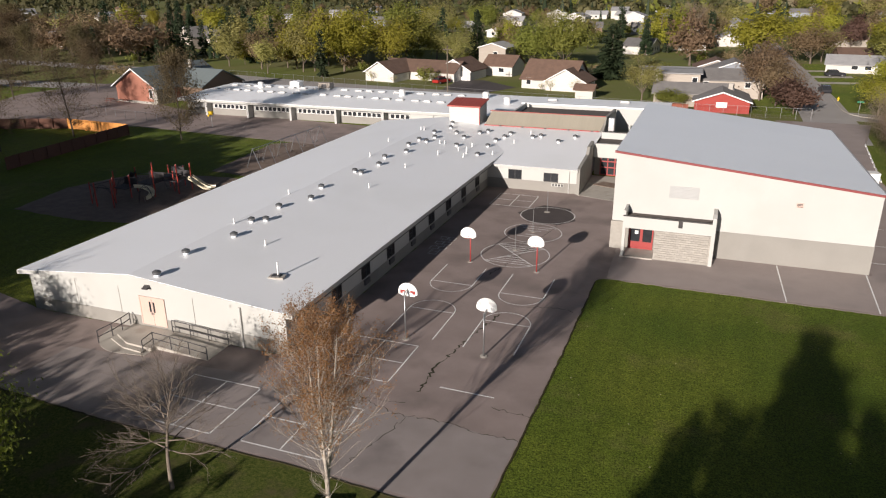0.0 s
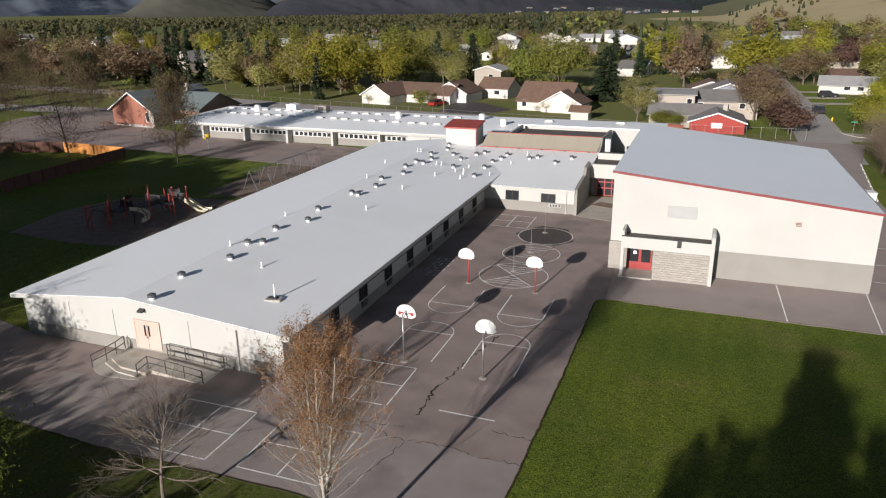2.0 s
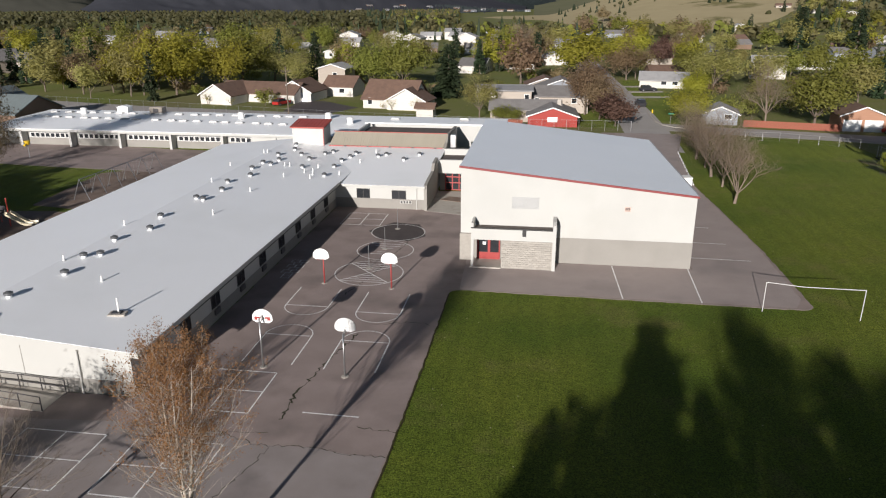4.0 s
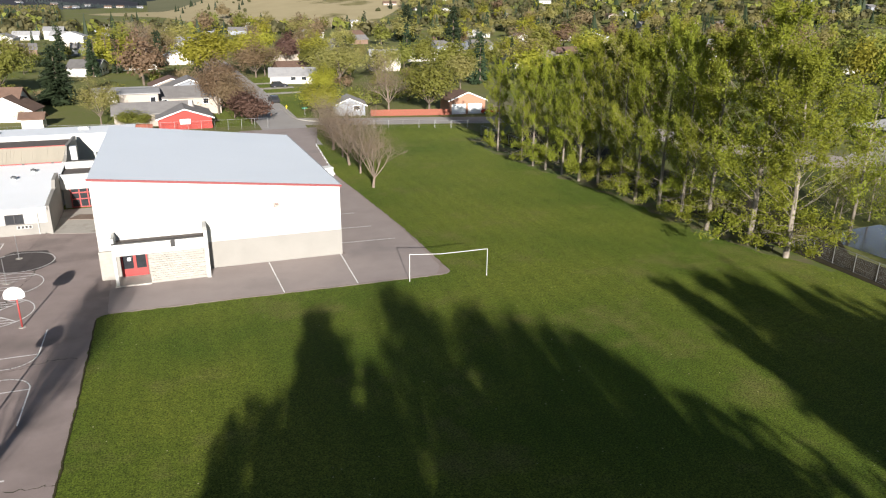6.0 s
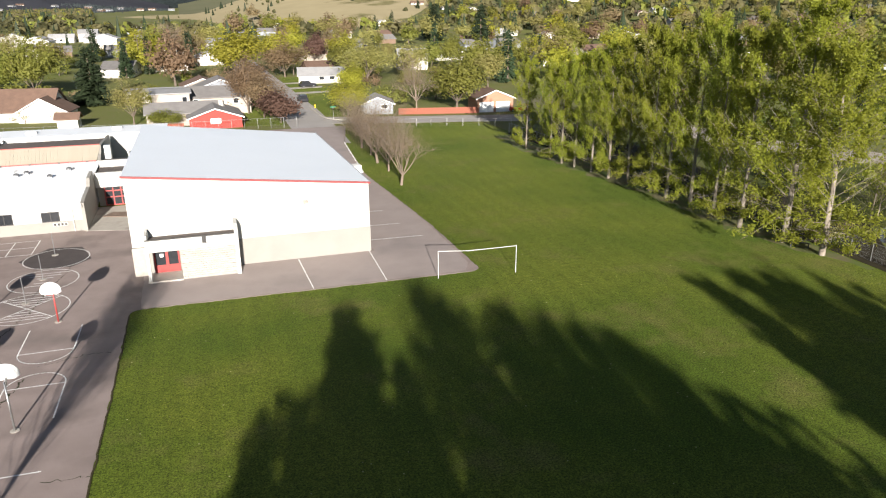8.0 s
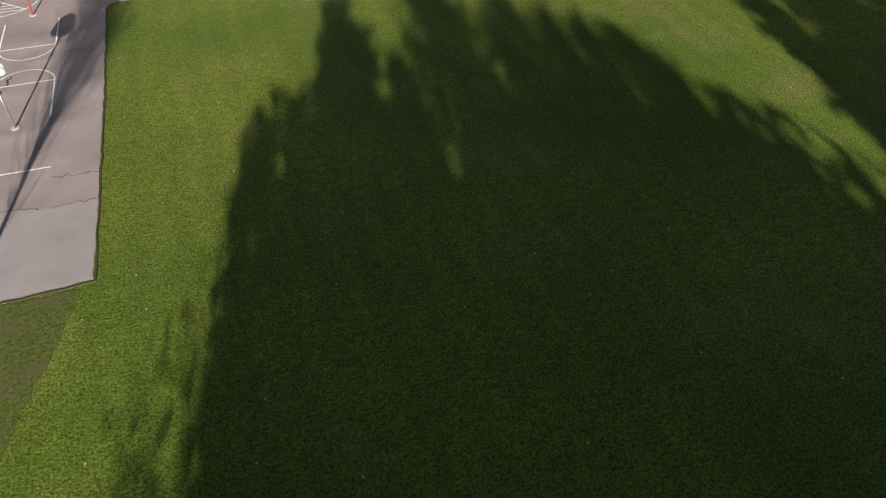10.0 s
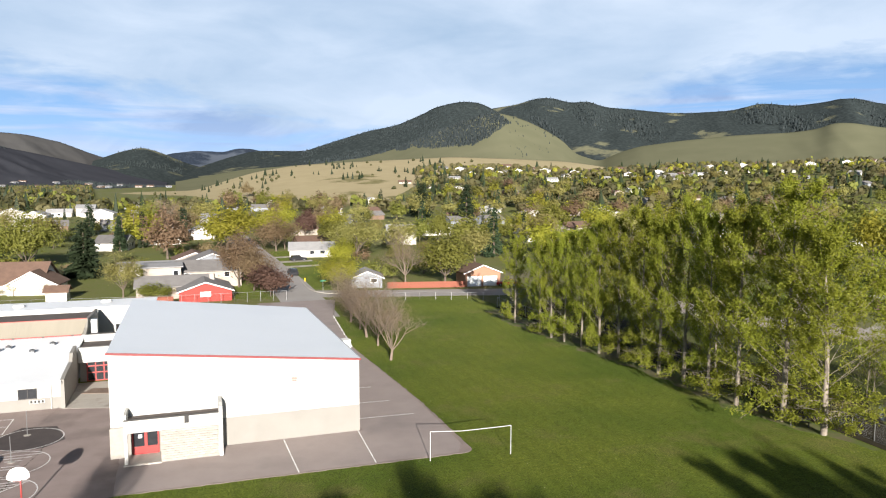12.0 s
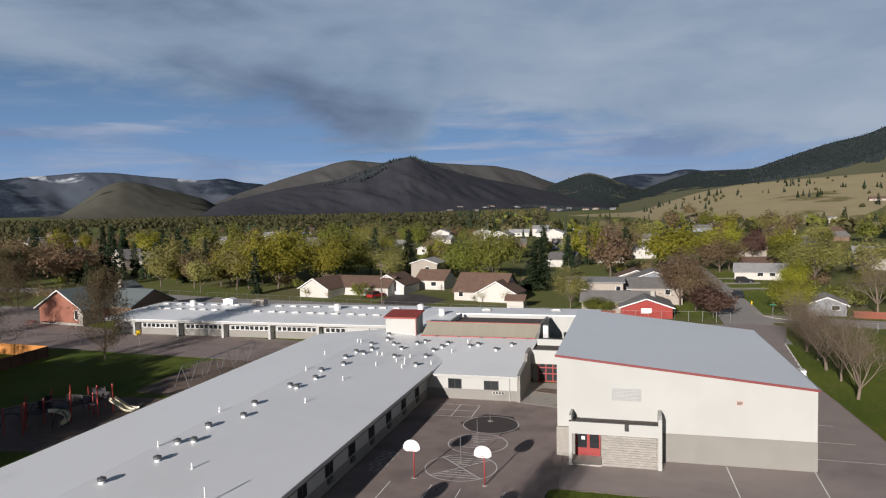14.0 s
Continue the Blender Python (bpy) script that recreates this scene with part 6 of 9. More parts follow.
shade_hedge = TreeKind("hedge_bush", "dense tall green bush at the lawn edge", "shrub", BARK, LEAF_GREEN, [(67, "bush", 6, 1500, 0.3, 2.7, 0.2)])
for x, y, h in ((-22.8, 2.6, 4.6), (-24.6, 3.0, 5.4), (-26.4, 3.8, 5.5), (-28.2, 3.2, 5.6), (-32, 0, 6.2), (-27, -1, 6.4)):
    shade_hedge.plant(x, y, h, group="bushes at the lawn edge")
for i in range(10):
    shade_hedge.plant(-30 - i * 2.4, 3.5 + (i % 3) * 1.2, 4.9 + min(i, 5) * 0.28, group="bushes at the lawn edge")
shade_bud = TreeKind("budding_tree", "thinly budding tree beside the school grounds", "tree", BARK, LEAF_OLIVE, [(47, "broad", 14, 1500, 0.24, 4.6, 0.5), (48, "broad", 14, 1300, 0.24, 4.2, 0.5)])
for x, y, h, w in ((-2.5, -16.9, 19.2, 1.2), (-2.1, -16.5, 17.8, 1.75), (0.6, -19.4, 17, 1.1), (-5.4, -16.5, 15.5, 1.3), (-7.4, -15.6, 15, 1.2), (27.8, -20, 19, 1.0), (31, -22, 20, 1.2), (33, -24, 20, 1.3), (36, -28, 20, 1.3), (42, -32, 19, 1.3), (37, -34, 19, 1.3)):
    shade_conifer.plant(x, y, h, spread=w)
for x, y, h in ((-2, -22, 15), (2, -25, 15.5), (6, -22, 14), (9, -26, 15.5), (12, -21, 13.5), (13, -29, 15), (17, -27, 15), (18, -30, 14.5), (35, -24, 15), (38, -30, 16), (43, -36, 17), (34, -23, 17), (37, -27, 17.5), (6, -17, 14), (10.5, -18, 14), (13, -20, 14.5), (-1, -16, 9), (4, -15, 9), (9, -15, 9), (14, -16, 9)):
    shade_green.plant(x, y, h, spread=1.15)
for x, y, h in ((3.3, -14.7, 20), (5.8, -14.8, 19.2), (7.7, -16.2, 18.2), (10.1, -17.2, 19), (12.4, -17, 18.2), (14.5, -18, 18), (15.6, -21.8, 18), (16.4, -25, 17.5), (4.4, -20, 17), (8.9, -21, 17.5)):
    poplar_back.plant(x, y, h, group="poplars south of the lawn", spread=1.0)
for x, y, h in ((-5, -12, 14.0), (-8, -13, 12.5)):
    shade_bud.plant(x, y, h)
for x, y, h in ((-66, 24, 13), (-73, 28, 15.5), (-81, 32, 15), (-90, 36, 14), (-99, 40, 13), (-108, 44, 11.5), (-118, 50, 10), (-130, 58, 8), (-70, 18, 17.5), (-85, 24, 17.2), (-101, 30, 15.5), (-116, 38, 13)):
    shade_conifer.plant(x, y, h, spread=1.35)
for x, y, h in ((-62, 22, 8), (-69, 30, 10), (-77, 36, 11), (-86, 42, 11), (-96, 47, 10), (-106, 52, 9), (-118, 60, 7), (-44, -6, 9), (-37, -12, 11), (-33, -20, 11), (-52, 4, 9), (-41, 4, 7), (-35, -3, 7.5), (-39, -1, 7.5), (-46, 5, 7.5), (-37, 4, 6), (-33.5, -9, 9), (-43, 8, 5.5), (-50, 10, 7)):
    shade_green.plant(x, y, h, spread=1.15)
for i in range(12):
    shade_green.plant(-66 - i * 5.2, 23 + (i % 3) * 2.5, 12.6 - 0.25 * (i % 4) - 0.12 * i, spread=1.25)
    shade_hedge.plant(-63 - i * 5.0, 27 + (i % 2) * 3, 8.5, spread=1.2)
for i in range(10):
    shade_green.plant(-83 - i * 5.2, 25 + (i % 2) * 2.0, 16.6 if 1 < i < 6 else 18.0, spread=1.25)
for x, y, h in ((-64, 14, 16), (-78, 18, 17), (-92, 22, 17), (-106, 28, 15), (-60, 6, 15), (-54, -4, 14), (-75, 24, 13), (-88, 30, 13)):
    shade_bud.plant(x, y, h, spread=1.2)
for i in range(6):
    shade_green.plant(-73 - 3.8 * i, 18.5 + (i % 3) * 1.6, 17.4, spread=1.5)
for i in range(6):
    shade_conifer.plant(-78.5 - 3.4 * i, 19.5 + (i % 2) * 2, 18.6, spread=1.7)
for i in range(9):
    shade_green.plant(-100 - 4.2 * i, 21 + (i % 3) * 2, 16.2, spread=1.35)
    shade_conifer.plant(-102 - 4.2 * i, 26 + (i % 2) * 3, 14.6, spread=1.7)
# Unseen trees, added only to shade the ditch and its bank.
for x, y, h in ((54.5, -17, 13.5), (58, -14, 14), (61, -16, 14.5), (64, -11, 14), (68, -8, 14)):
    shade_green.plant(x, y, h, spread=1.2)
budding.plant(-47.6, 16, 9.5)

# ---- basketball hoops ----
def hoop(x, y, pole_m, board_bottom, turn, label, painted, rise=0.5):
    t = thing("basketball_hoop", label, "basketball hoop", (x, y, 0.03), turn, "basketball hoops")
    top = board_bottom + rise
    part("pole", MB().tube((0, 0, 0), (0, 0, top), 0.06, 0.055, 10), pole_m, t, smooth=True)
    part("footing", MB().tube((0, 0, 0), (0, 0, 0.03), 0.25, 0.25, 12), CONCRETE, t)
    part("arm", MB().tube((0, 0, top - 0.05), (0, 0.55, top + 0.05), 0.04).tube((0, 0, top - 0.5), (0, 0.55, top - 0.05), 0.03), pole_m, t)
    # fan-shaped board: straight foot, rounded head
    out = [(-0.42, 0.0), (0.42, 0.0), (0.69, 0.16)] + [(0.69 * math.cos(radians(a)), 0.36 + 0.6 * math.sin(radians(a))) for a in range(0, 181, 15)] + [(-0.69, 0.16)]
    b = part("backboard", MB().extrude([(p, 0.55, board_bottom + q) for p, q in out], (0, 0.05, 0)), WHITE, t, "white fan-shaped steel backboard")
    part("brace", MB().box(-0.35, 0.35, 0.5, 0.55, board_bottom + 0.2, board_bottom + 0.3), WHITE, b)
    if painted:
        for s in (-1, 1):
            part("red_patch", MB().box(min(s * 0.18, s * 0.55), max(s * 0.18, s * 0.55), 0.543, 0.55, board_bottom + 0.18, board_bottom + 0.42), RED, b, "faded red painted patch")
    rim = MB()
    ring_pts = [(0.23 * math.cos(radians(a)), 0.85 + 0.23 * math.sin(radians(a)), board_bottom + 0.12) for a in range(0, 361, 24)]
    rim.pipe(ring_pts, 0.012, 5).tube((0, 0.6, board_bottom + 0.12), (0, 0.63, board_bottom + 0.12), 0.04)
    part("rim", rim, RED, t, "red steel rim")


hoop(-12.26, 39.5, STEEL, 2.95, 0, "white fan-board basketball hoop on grey steel pole", False, 0.12)
hoop(-17.99, 40.0, STEEL, 2.98, 0, "white basketball hoop with red patches on grey pole", True)
hoop(-18.4, 55.1, RED, 2.4, 180, "low white basketball hoop on red pole", False)
hoop(-12.43, 54.7, RED, 2.45, 180, "low white basketball hoop on red pole", False)
for x, y, h in ((-15.3, 71.3, 2.3), (-15.2, 64.7, 2.2), (-15.5, 59.3, 2.2)):
    t = thing("tetherball_pole", "thin grey steel tetherball pole", "pole", (x, y, 0.03), group="tetherball poles")
    part("pole", MB().tube((0, 0, 0), (0, 0, h), 0.035, 0.03, 8), STEEL, t)
    part("footing", MB().tube((0, 0, 0), (0, 0, 0.025), 0.3, 0.3, 12), CONCRETE, t)

# ---- goal ----
goal = thing("soccer_goal", "white steel goal frame without net on the lawn", "goal", (17.3, 54.1, 0))
part("post", MB((17.3, 54.1, 0)).tube((17.31, 54.09, 0), (17.31, 54.09, 2.5), 0.028, 0.028, 10), GOALWHITE, goal)
part("post", MB((17.3, 54.1, 0)).tube((24.24, 53.37, 0), (24.24, 53.37, 2.5), 0.028, 0.028, 10), GOALWHITE, goal)
part("crossbar", MB((17.3, 54.1, 0)).pipe([(17.31, 54.09, 2.5), (20.0, 53.81, 2.36), (22.0, 53.6, 2.42), (24.24, 53.37, 2.5)], 0.028, 10), GOALWHITE, goal)

# ---- roof vents ----
def roof_vent(x, y, z):
    t = thing("roof_vent", "round galvanised roof vent", "roof vent", (x, y, z - 0.05), group="roof vents")
    part("flue", MB().tube((0, 0, 0), (0, 0, 0.3), 0.19, 0.19, 12), MEMBRANE, t, smooth=True)
    part("cap", MB().tube((0, 0, 0.25), (0, 0, 0.42), 0.3, 0.3, 14).tube((0, 0, 0.42), (0, 0, 0.52), 0.3, 0.1, 14), VENT, t, "dull grey vent cap")


def roof_pipe(x, y, z):
    t = thing("vent_pipe", "white plumbing vent pipe", "vent pipe", (x, y, z - 0.05), group="vent pipes")
    part("pipe", MB().tube((0, 0, 0), (0, 0, 0.5), 0.06, 0.06, 8), WHITE, t)
    part("collar", MB().tube((0, 0, 0), (0, 0, 0.12), 0.14, 0.08, 8), WHITE, t)


def roof_at(x, y):
    z = wz(x) + 0.16
    if x > -32 and y > 78.4:
        z = max(z if x < WX1 + 0.7 else 0, 2.95 + (y - 78.4) / 20.0 * 0.95)
    return z


for x, y in ((-34.6, 35.6), (-35.4, 39.6), (-34.5, 44.2), (-35.3, 47.7), (-34.4, 48.5), (-35.3, 51.9), (-34.1, 55.4), (-35.0, 58.9), (-34.8, 65.6), (-34.0, 65.4), (-33.8, 69.4), (-34.6, 72.6), (-33.5, 76.3), (-34.6, 79.5), (-34.5, 82.7), (-33.4, 82.4), (-33.3, 85.0), (-34.4, 87.7), (-33.5, 91.6), (-34.3, 94.5), (-29.5, 82.7), (-31.8, 89.2), (-30.1, 87.3), (-29.2, 91.2), (-25.9, 80.0), (-26.1, 84.8), (-28.5, 92.7), (-26.1, 88.3), (-25.5, 90.3), (-25.2, 92.2), (-21.9, 91.1), (-21.0, 92.0), (-18.2, 89.7), (-16.6, 92.5)):
    roof_vent(x, y, roof_at(x, y))
for x, y in ((-31.5, 44.0), (-36.8, 55.9), (-31.2, 61.6), (-31.1, 70.4), (-36.3, 72.3), (-36.3, 46.7), (-31.8, 82.9), (-31.2, 83.0), (-30.1, 77.8), (-38.0, 81.0), (-36.6, 88.4), (-36.2, 88.6), (-27.1, 78.3), (-28.6, 80.8), (-27.8, 81.6), (-27.4, 80.3), (-27.8, 83.7), (-24.5, 81.6), (-23.6, 88.1), (-22.7, 93.3)):
    roof_pipe(x, y, roof_at(x, y))
unit = thing("roof_curb", "weathered roof curb with tall vent pipe", "roof curb", (-27.5, 39.4, wz(-27.5) + 0.14), 12)
part("curb", MB().box(-0.55, 0.55, -0.35, 0.35, 0, 0.12), CONCRETE, unit)
part("lid", MB().box(-0.35, 0.25, -0.25, 0.25, 0.12, 0.2), DARKRAIL, unit)
part("pipe", MB().tube((0.05, 0.1, 0.1), (0.05, 0.1, 1.15), 0.06, 0.06, 8), WHITE, unit)


def skylight(x, y, z):
    t = thing("skylight", "white domed roof skylight", "skylight", (x, y, z - 0.06), group="roof skylights")
    part("curb", MB().box(-0.7, 0.7, -0.42, 0.42, 0, 0.2), LOUVRE, t)
    part("dome", MB().prism([(-0.66, -0.38), (0.66, -0.38), (0.66, 0.38), (-0.66, 0.38)], 0.2, 0.24).prism([(-0.5, -0.26), (0.5, -0.26), (0.5, 0.26), (-0.5, 0.26)], 0.24, 0.3), WHITE, t, "frosted white dome")


for i in range(19):
    x = -92.5 + i * 2.62 + (0.4 if i % 3 == 1 else 0) + (1.2 if i > 8 else 0)
    skylight(x, 118.3 - i * 0.13, back_roof_z(118.3 - i * 0.13))
    skylight(x + 1.2, 123.2, back_roof_z(123.2))
for x, y in ((-24, 112.5), (-13, 113.5)):
    skylight(x, y, 5.2)
for x, y in ((-84.7, 122.2), (-53.6, 120.8), (-38.1, 122.2), (-33, 118)):
    t = thing("roof_fan", "white round roof exhaust fan", "roof fan", (x, y, back_roof_z(y) - 0.05), group="roof fans")
    part("drum", MB().tube((0, 0, 0), (0, 0, 0.9), 0.55, 0.5, 16), WHITE, t, smooth=False)
    part("cap", MB().tube((0, 0, 0.9), (0, 0, 1.15), 0.7, 0.35, 16), WHITE, t)
hut = thing("roof_hut", "small white gabled roof hut", "roof hut", (-78.0, 124.6, back_roof_z(124.6) - 0.05), 4)
part("body", MB().extrude([(-1.0, -0.9, 0), (1.0, -0.9, 0), (1.0, -0.9, 1.05), (0, -0.9, 1.25), (-1.0, -0.9, 1.05)], (0, 1.8, 0)), WHITE, hut)
part("roof", MB().extrude([(-1.1, -1.0, 1.05), (0, -1.0, 1.28), (1.1, -1.0, 1.05), (1.1, -1.0, 1.12), (0, -1.0, 1.35), (-1.1, -1.0, 1.12)], (0, 2.0, 0)), MEMBRANE, hut)
box = thing("roof_unit", "tan rooftop air unit", "roof unit", (-71.3, 124.4, back_roof_z(124.4) - 0.05), 4)
part("cabinet", MB().box(-1.2, 1.2, -0.9, 0.9, 0.1, 1.2), SIDING_BEIGE, box)
part("rail", MB().box(-1.2, 1.2, -0.8, -0.7, 0, 0.1).box(-1.2, 1.2, 0.7, 0.8, 0, 0.1), STEEL, box)
part("grille", MB().box(-0.5, 0.5, -0.93, -0.9, 0.3, 1.0), DARKRAIL, box)

# ---- play tower ----
CREAMP = mat("cream_plastic", (0.72, 0.64, 0.46), (0.66, 0.59, 0.42), 0.35, 2, 20, 0.02)
DARKP = mat("dark_steel_deck", (0.03, 0.028, 0.03), (0.045, 0.04, 0.043), 0.6, 2, 20, 0.05)
REDP = mat("red_coated_steel", (0.42, 0.055, 0.038), (0.36, 0.048, 0.034), 0.35, 2, 20, 0.02)
play = thing("play_structure", "red-post play tower with cream slides", "play structure", (-60, 63, 0.03))
OPL = (-60, 63, 0.03)
posts = [(-63.8, 57.9), (-62.4, 57.2), (-61.4, 58.9), (-60.2, 57.4), (-63.0, 60.4), (-61.3, 61.2), (-60.6, 64.2), (-59.0, 62.4), (-58.4, 65.0), (-60.4, 66.6), (-57.2, 64.3), (-57.0, 66.4), (-59.0, 67.6), (-64.4, 62.0), (-62.6, 63.6)]
for i, (x, y) in enumerate(posts):
    part("post", MB(OPL).tube((x, y, 0.03), (x, y, 2.4 + 0.7 * ((i * 5) % 4) / 3 + (0.6 if i in (10, 6) else 0)), 0.07, 0.07, 8), REDP, play)
    part("post_cap", MB(OPL).tube((x, y, 2.4 + 0.7 * ((i * 5) % 4) / 3 + (0.6 if i in (10, 6) else 0)), (x, y, 2.5 + 0.7 * ((i * 5) % 4) / 3 + (0.6 if i in (10, 6) else 0)), 0.085, 0.05, 8), REDP, play)
for x0, x1, y0, y1, z in ((-63.0, -61.2, 60.4, 62.2, 1.2), (-61.2, -59.0, 62.2, 64.2, 1.5), (-59.2, -57.2, 64.3, 66.4, 1.4), (-60.4, -58.4, 65.0, 67.0, 1.6)):
    part("deck", MB(OPL).box(x0, x1, y0, y1, z, z + 0.08), DARKP, play)
    part("guard_panel", MB(OPL).box(x0, x1, y1, y1 + 0.04, z + 0.1, z + 0.9), DARKP, play)
for a, b in (((-63.8, 57.9, 2.2), (-62.4, 57.2, 2.2)), ((-61.4, 58.9, 2.3), (-60.2, 57.4, 2.3)), ((-60.6, 64.2, 2.4), (-57.2, 64.3, 2.4)), ((-63.8, 57.9, 2.1), (-63.0, 60.4, 2.1)), ((-62.4, 57.2, 2.2), (-60.2, 57.4, 2.2))):
    part("overhead_rail", MB(OPL).tube(a, b, 0.04, 0.04, 6), DARKP, play)

for x0, y0, x1, y1, z0, z1 in ((-63.0, 60.4, -61.3, 61.2, 1.3, 2.2), (-61.3, 61.2, -59.0, 62.4, 1.5, 2.4), (-60.6, 64.2, -59.0, 62.4, 1.5, 2.3), (-59.0, 67.6, -60.4, 66.6, 1.6, 2.5), (-62.6, 63.6, -60.6, 64.2, 1.2, 2.2), (-58.4, 65.0, -57.2, 64.3, 1.4, 2.2)):
    bar_rail = part("barrier", MB(OPL).pipe([(x0, y0, z0), (x0, y0, z1), (x1, y1, z1), (x1, y1, z0), (x0, y0, z0)], 0.03, 5), DARKP, play, "dark barred barrier")
    for i in range(9):
        u = (i + 0.5) / 9
        part("bar", MB(OPL).tube((x0 + (x1 - x0) * u, y0 + (y1 - y0) * u, z0), (x0 + (x1 - x0) * u, y0 + (y1 - y0) * u, z1), 0.018, 0.018, 4), DARKP, bar_rail)
for (x0, y0), (x1, y1), top in (((-63.8, 57.9), (-61.4, 58.9), 2.1), ((-64.4, 62.0), (-62.6, 63.6), 1.9), ((-62.6, 64.6), (-60.6, 66.2), 1.8), ((-59.6, 60.4), (-58.6, 61.6), 1.7)):
    arch = []
    for s in (0.0, 0.6):
        pts = [(x0 + (x1 - x0) * u + s, y0 + (y1 - y0) * u - s, 0.03 + top * math.sin(math.pi * u) ** 0.6) for u in [i / 10 for i in range(11)]]
        arch.append(part("arch_climber", MB(OPL).pipe(pts, 0.028, 5), DARKP, play, "dark steel arch climber"))
    for i in range(1, 10):
        u = i / 10
        z = 0.03 + top * math.sin(math.pi * u) ** 0.6
        part("rung", MB(OPL).tube((x0 + (x1 - x0) * u, y0 + (y1 - y0) * u, z), (x0 + (x1 - x0) * u + 0.6, y0 + (y1 - y0) * u - 0.6, z), 0.02, 0.02, 4), DARKP, arch[0])


def slide(name, p, q, w, hump, m):
    """A trough from p down to q with raised sides."""
    p, q = Vector(p), Vector(q)
    side = Vector((-(q - p).y, (q - p).x, 0)).normalized() * (w / 2)
    mb, n, rings = MB(OPL), 12, []
    for i in range(n + 1):
        u = i / n
        c = p.lerp(q, u)
        c.z = p.z + (q.z - p.z) * (1 - (1 - u) ** 1.2) - hump * math.sin(u * math.pi) * 0.5 + 0.15 * hump * math.sin(u * 2 * math.pi)
        up, dn = Vector((0, 0, 0.22)), Vector((0, 0, -0.05))
        rings.append([c - side * 1.1 + up, c - side + up, c - side * 0.8, c + side * 0.8, c + side + up, c + side * 1.1 + up, c + side * 0.9 + dn, c - side * 0.9 + dn])
    mb.loft(rings)
    part(name, mb, m, play, "cream plastic slide" if m is CREAMP else "dark steel slide", smooth=False)


slide("slide", (-57.1, 65.9, 1.55), (-54.6, 66.7, 0.25), 0.5, 0.5, CREAMP)
slide("slide", (-57.0, 66.6, 1.55), (-54.5, 67.4, 0.25), 0.5, 0.5, CREAMP)
slide("slide", (-61.6, 62.4, 2.7), (-65.0, 63.6, 0.4), 0.6, 0.3, DARKP)
spiral, rings = MB(OPL), []
for i in range(15):
    a = radians(200 - i * 17)
    c = Vector((-59.2, 61.0, 1.5 - i * 0.085))
    e = Vector((math.cos(a), math.sin(a), 0))
    up, dn = Vector((0, 0, 0.22)), Vector((0, 0, -0.05))
    rings.append([c + e * 0.5 + up, c + e * 0.55 + up, c + e * 0.6, c + e * 1.0, c + e * 1.08 + up * 1.5, c + e * 1.13 + up * 1.5, c + e * 1.05 + dn, c + e * 0.55 + dn])
spiral.loft(rings)
part("spiral_slide", spiral, CREAMP, play, "cream curved slide")
part("slide_leg", MB(OPL).tube((-58.6, 60.3, 0.03), (-58.6, 60.3, 0.6), 0.04), STEEL, play)

# ---- swings ----
sw = thing("swing_set", "grey steel swing frame over wood chips", "swing set", (-60, 88, 0.03))
OS = (-60, 88, 0.03)
A, B = Vector((-56.0, 77.5, 2.6)), Vector((-55.5, 94.3, 2.6))
part("top_beam", MB(OS).tube(A, B, 0.05, 0.05, 8), STEEL, sw)
d2 = Vector((-(B - A).y, (B - A).x, 0)).normalized()
for i in range(6):
    c = A.lerp(B, i / 5)
    for s in (-1, 1):
        part("leg", MB(OS).tube((c.x + d2.x * 1.1 * s, c.y + d2.y * 1.1 * s, 0.03), c, 0.04, 0.04, 6), STEEL, sw)
for i in range(10):
    c = A.lerp(B, (i // 2 + (0.33, 0.67)[i % 2]) / 5)
    s = part("swing_seat", MB(OS).box(c.x - 0.08, c.x + 0.08, c.y - 0.22, c.y + 0.22, 0.5, 0.54), BLACK, sw)
    part("chain", MB(OS).tube((c.x, c.y - 0.2, 0.54), (c.x, c.y - 0.2, 2.58), 0.01, 0.01, 4).tube((c.x, c.y + 0.2, 0.54), (c.x, c.y + 0.2, 2.58), 0.01, 0.01, 4), STEEL, s)

# ---- fences ----
def board_fence(p, q, h, material, label, name="board_fence", w=0.14):
    p, q = Vector((*p, 0)), Vector((*q, 0))
    L = (q - p).length
    u = (q - p) / L
    ang = math.degrees(math.atan2(u.y, u.x))
    t = thing(name, label, "fence", tuple(p), ang)
    n = min(280, int(L / w))
    bw = L / n
    bd = MB().prism([(0, -0.012), (bw - 0.01, -0.012), (bw - 0.01, 0.012), (0, 0.012)], 0.04, h).data("board", material)
    for i in range(n):
        part("board", bd, None, t, at=(i * bw, 0, 0))
    for z in (0.35, h - 0.3):
        part("rail", MB().box(0, L, 0.012, 0.06, z, z + 0.09), material, t)
    for i in range(int(L / 2.4) + 1):
        part("post", MB().box(i * 2.4, i * 2.4 + 0.1, 0.06, 0.16, 0, h + 0.02), material, t)


board_fence((-102.3, 90.8), (-88.5, 89.9), 1.75, WOODFENCE, "new orange cedar board fence", w=0.2)
board_fence((-88.4, 89.8), (-86.6, 66.0), 1.75, SHADEFENCE, "brown board fence of the yard, darkened as in shade", w=0.2)
board_fence((-102.4, 90.8), (-122.0, 84.0), 1.75, SHADEFENCE, "old brown board fence beside cedar boards, darkened as in shade", w=0.3)
board_fence((37.6, 145.2), (54.0, 141.8), 1.35, REDFENCE, "red-brown board fence along the lane", w=0.2)
board_fence((-4.6, 138.8), (-12.0, 139.5), 1.5, REDFENCE, "cedar board fence beside the red house", w=0.2)
WIRE = mat("chain_link_wire", (0.30, 0.30, 0.30), (0.24, 0.24, 0.24), 0.5, 3, 30, 0.0, metal=0.6)


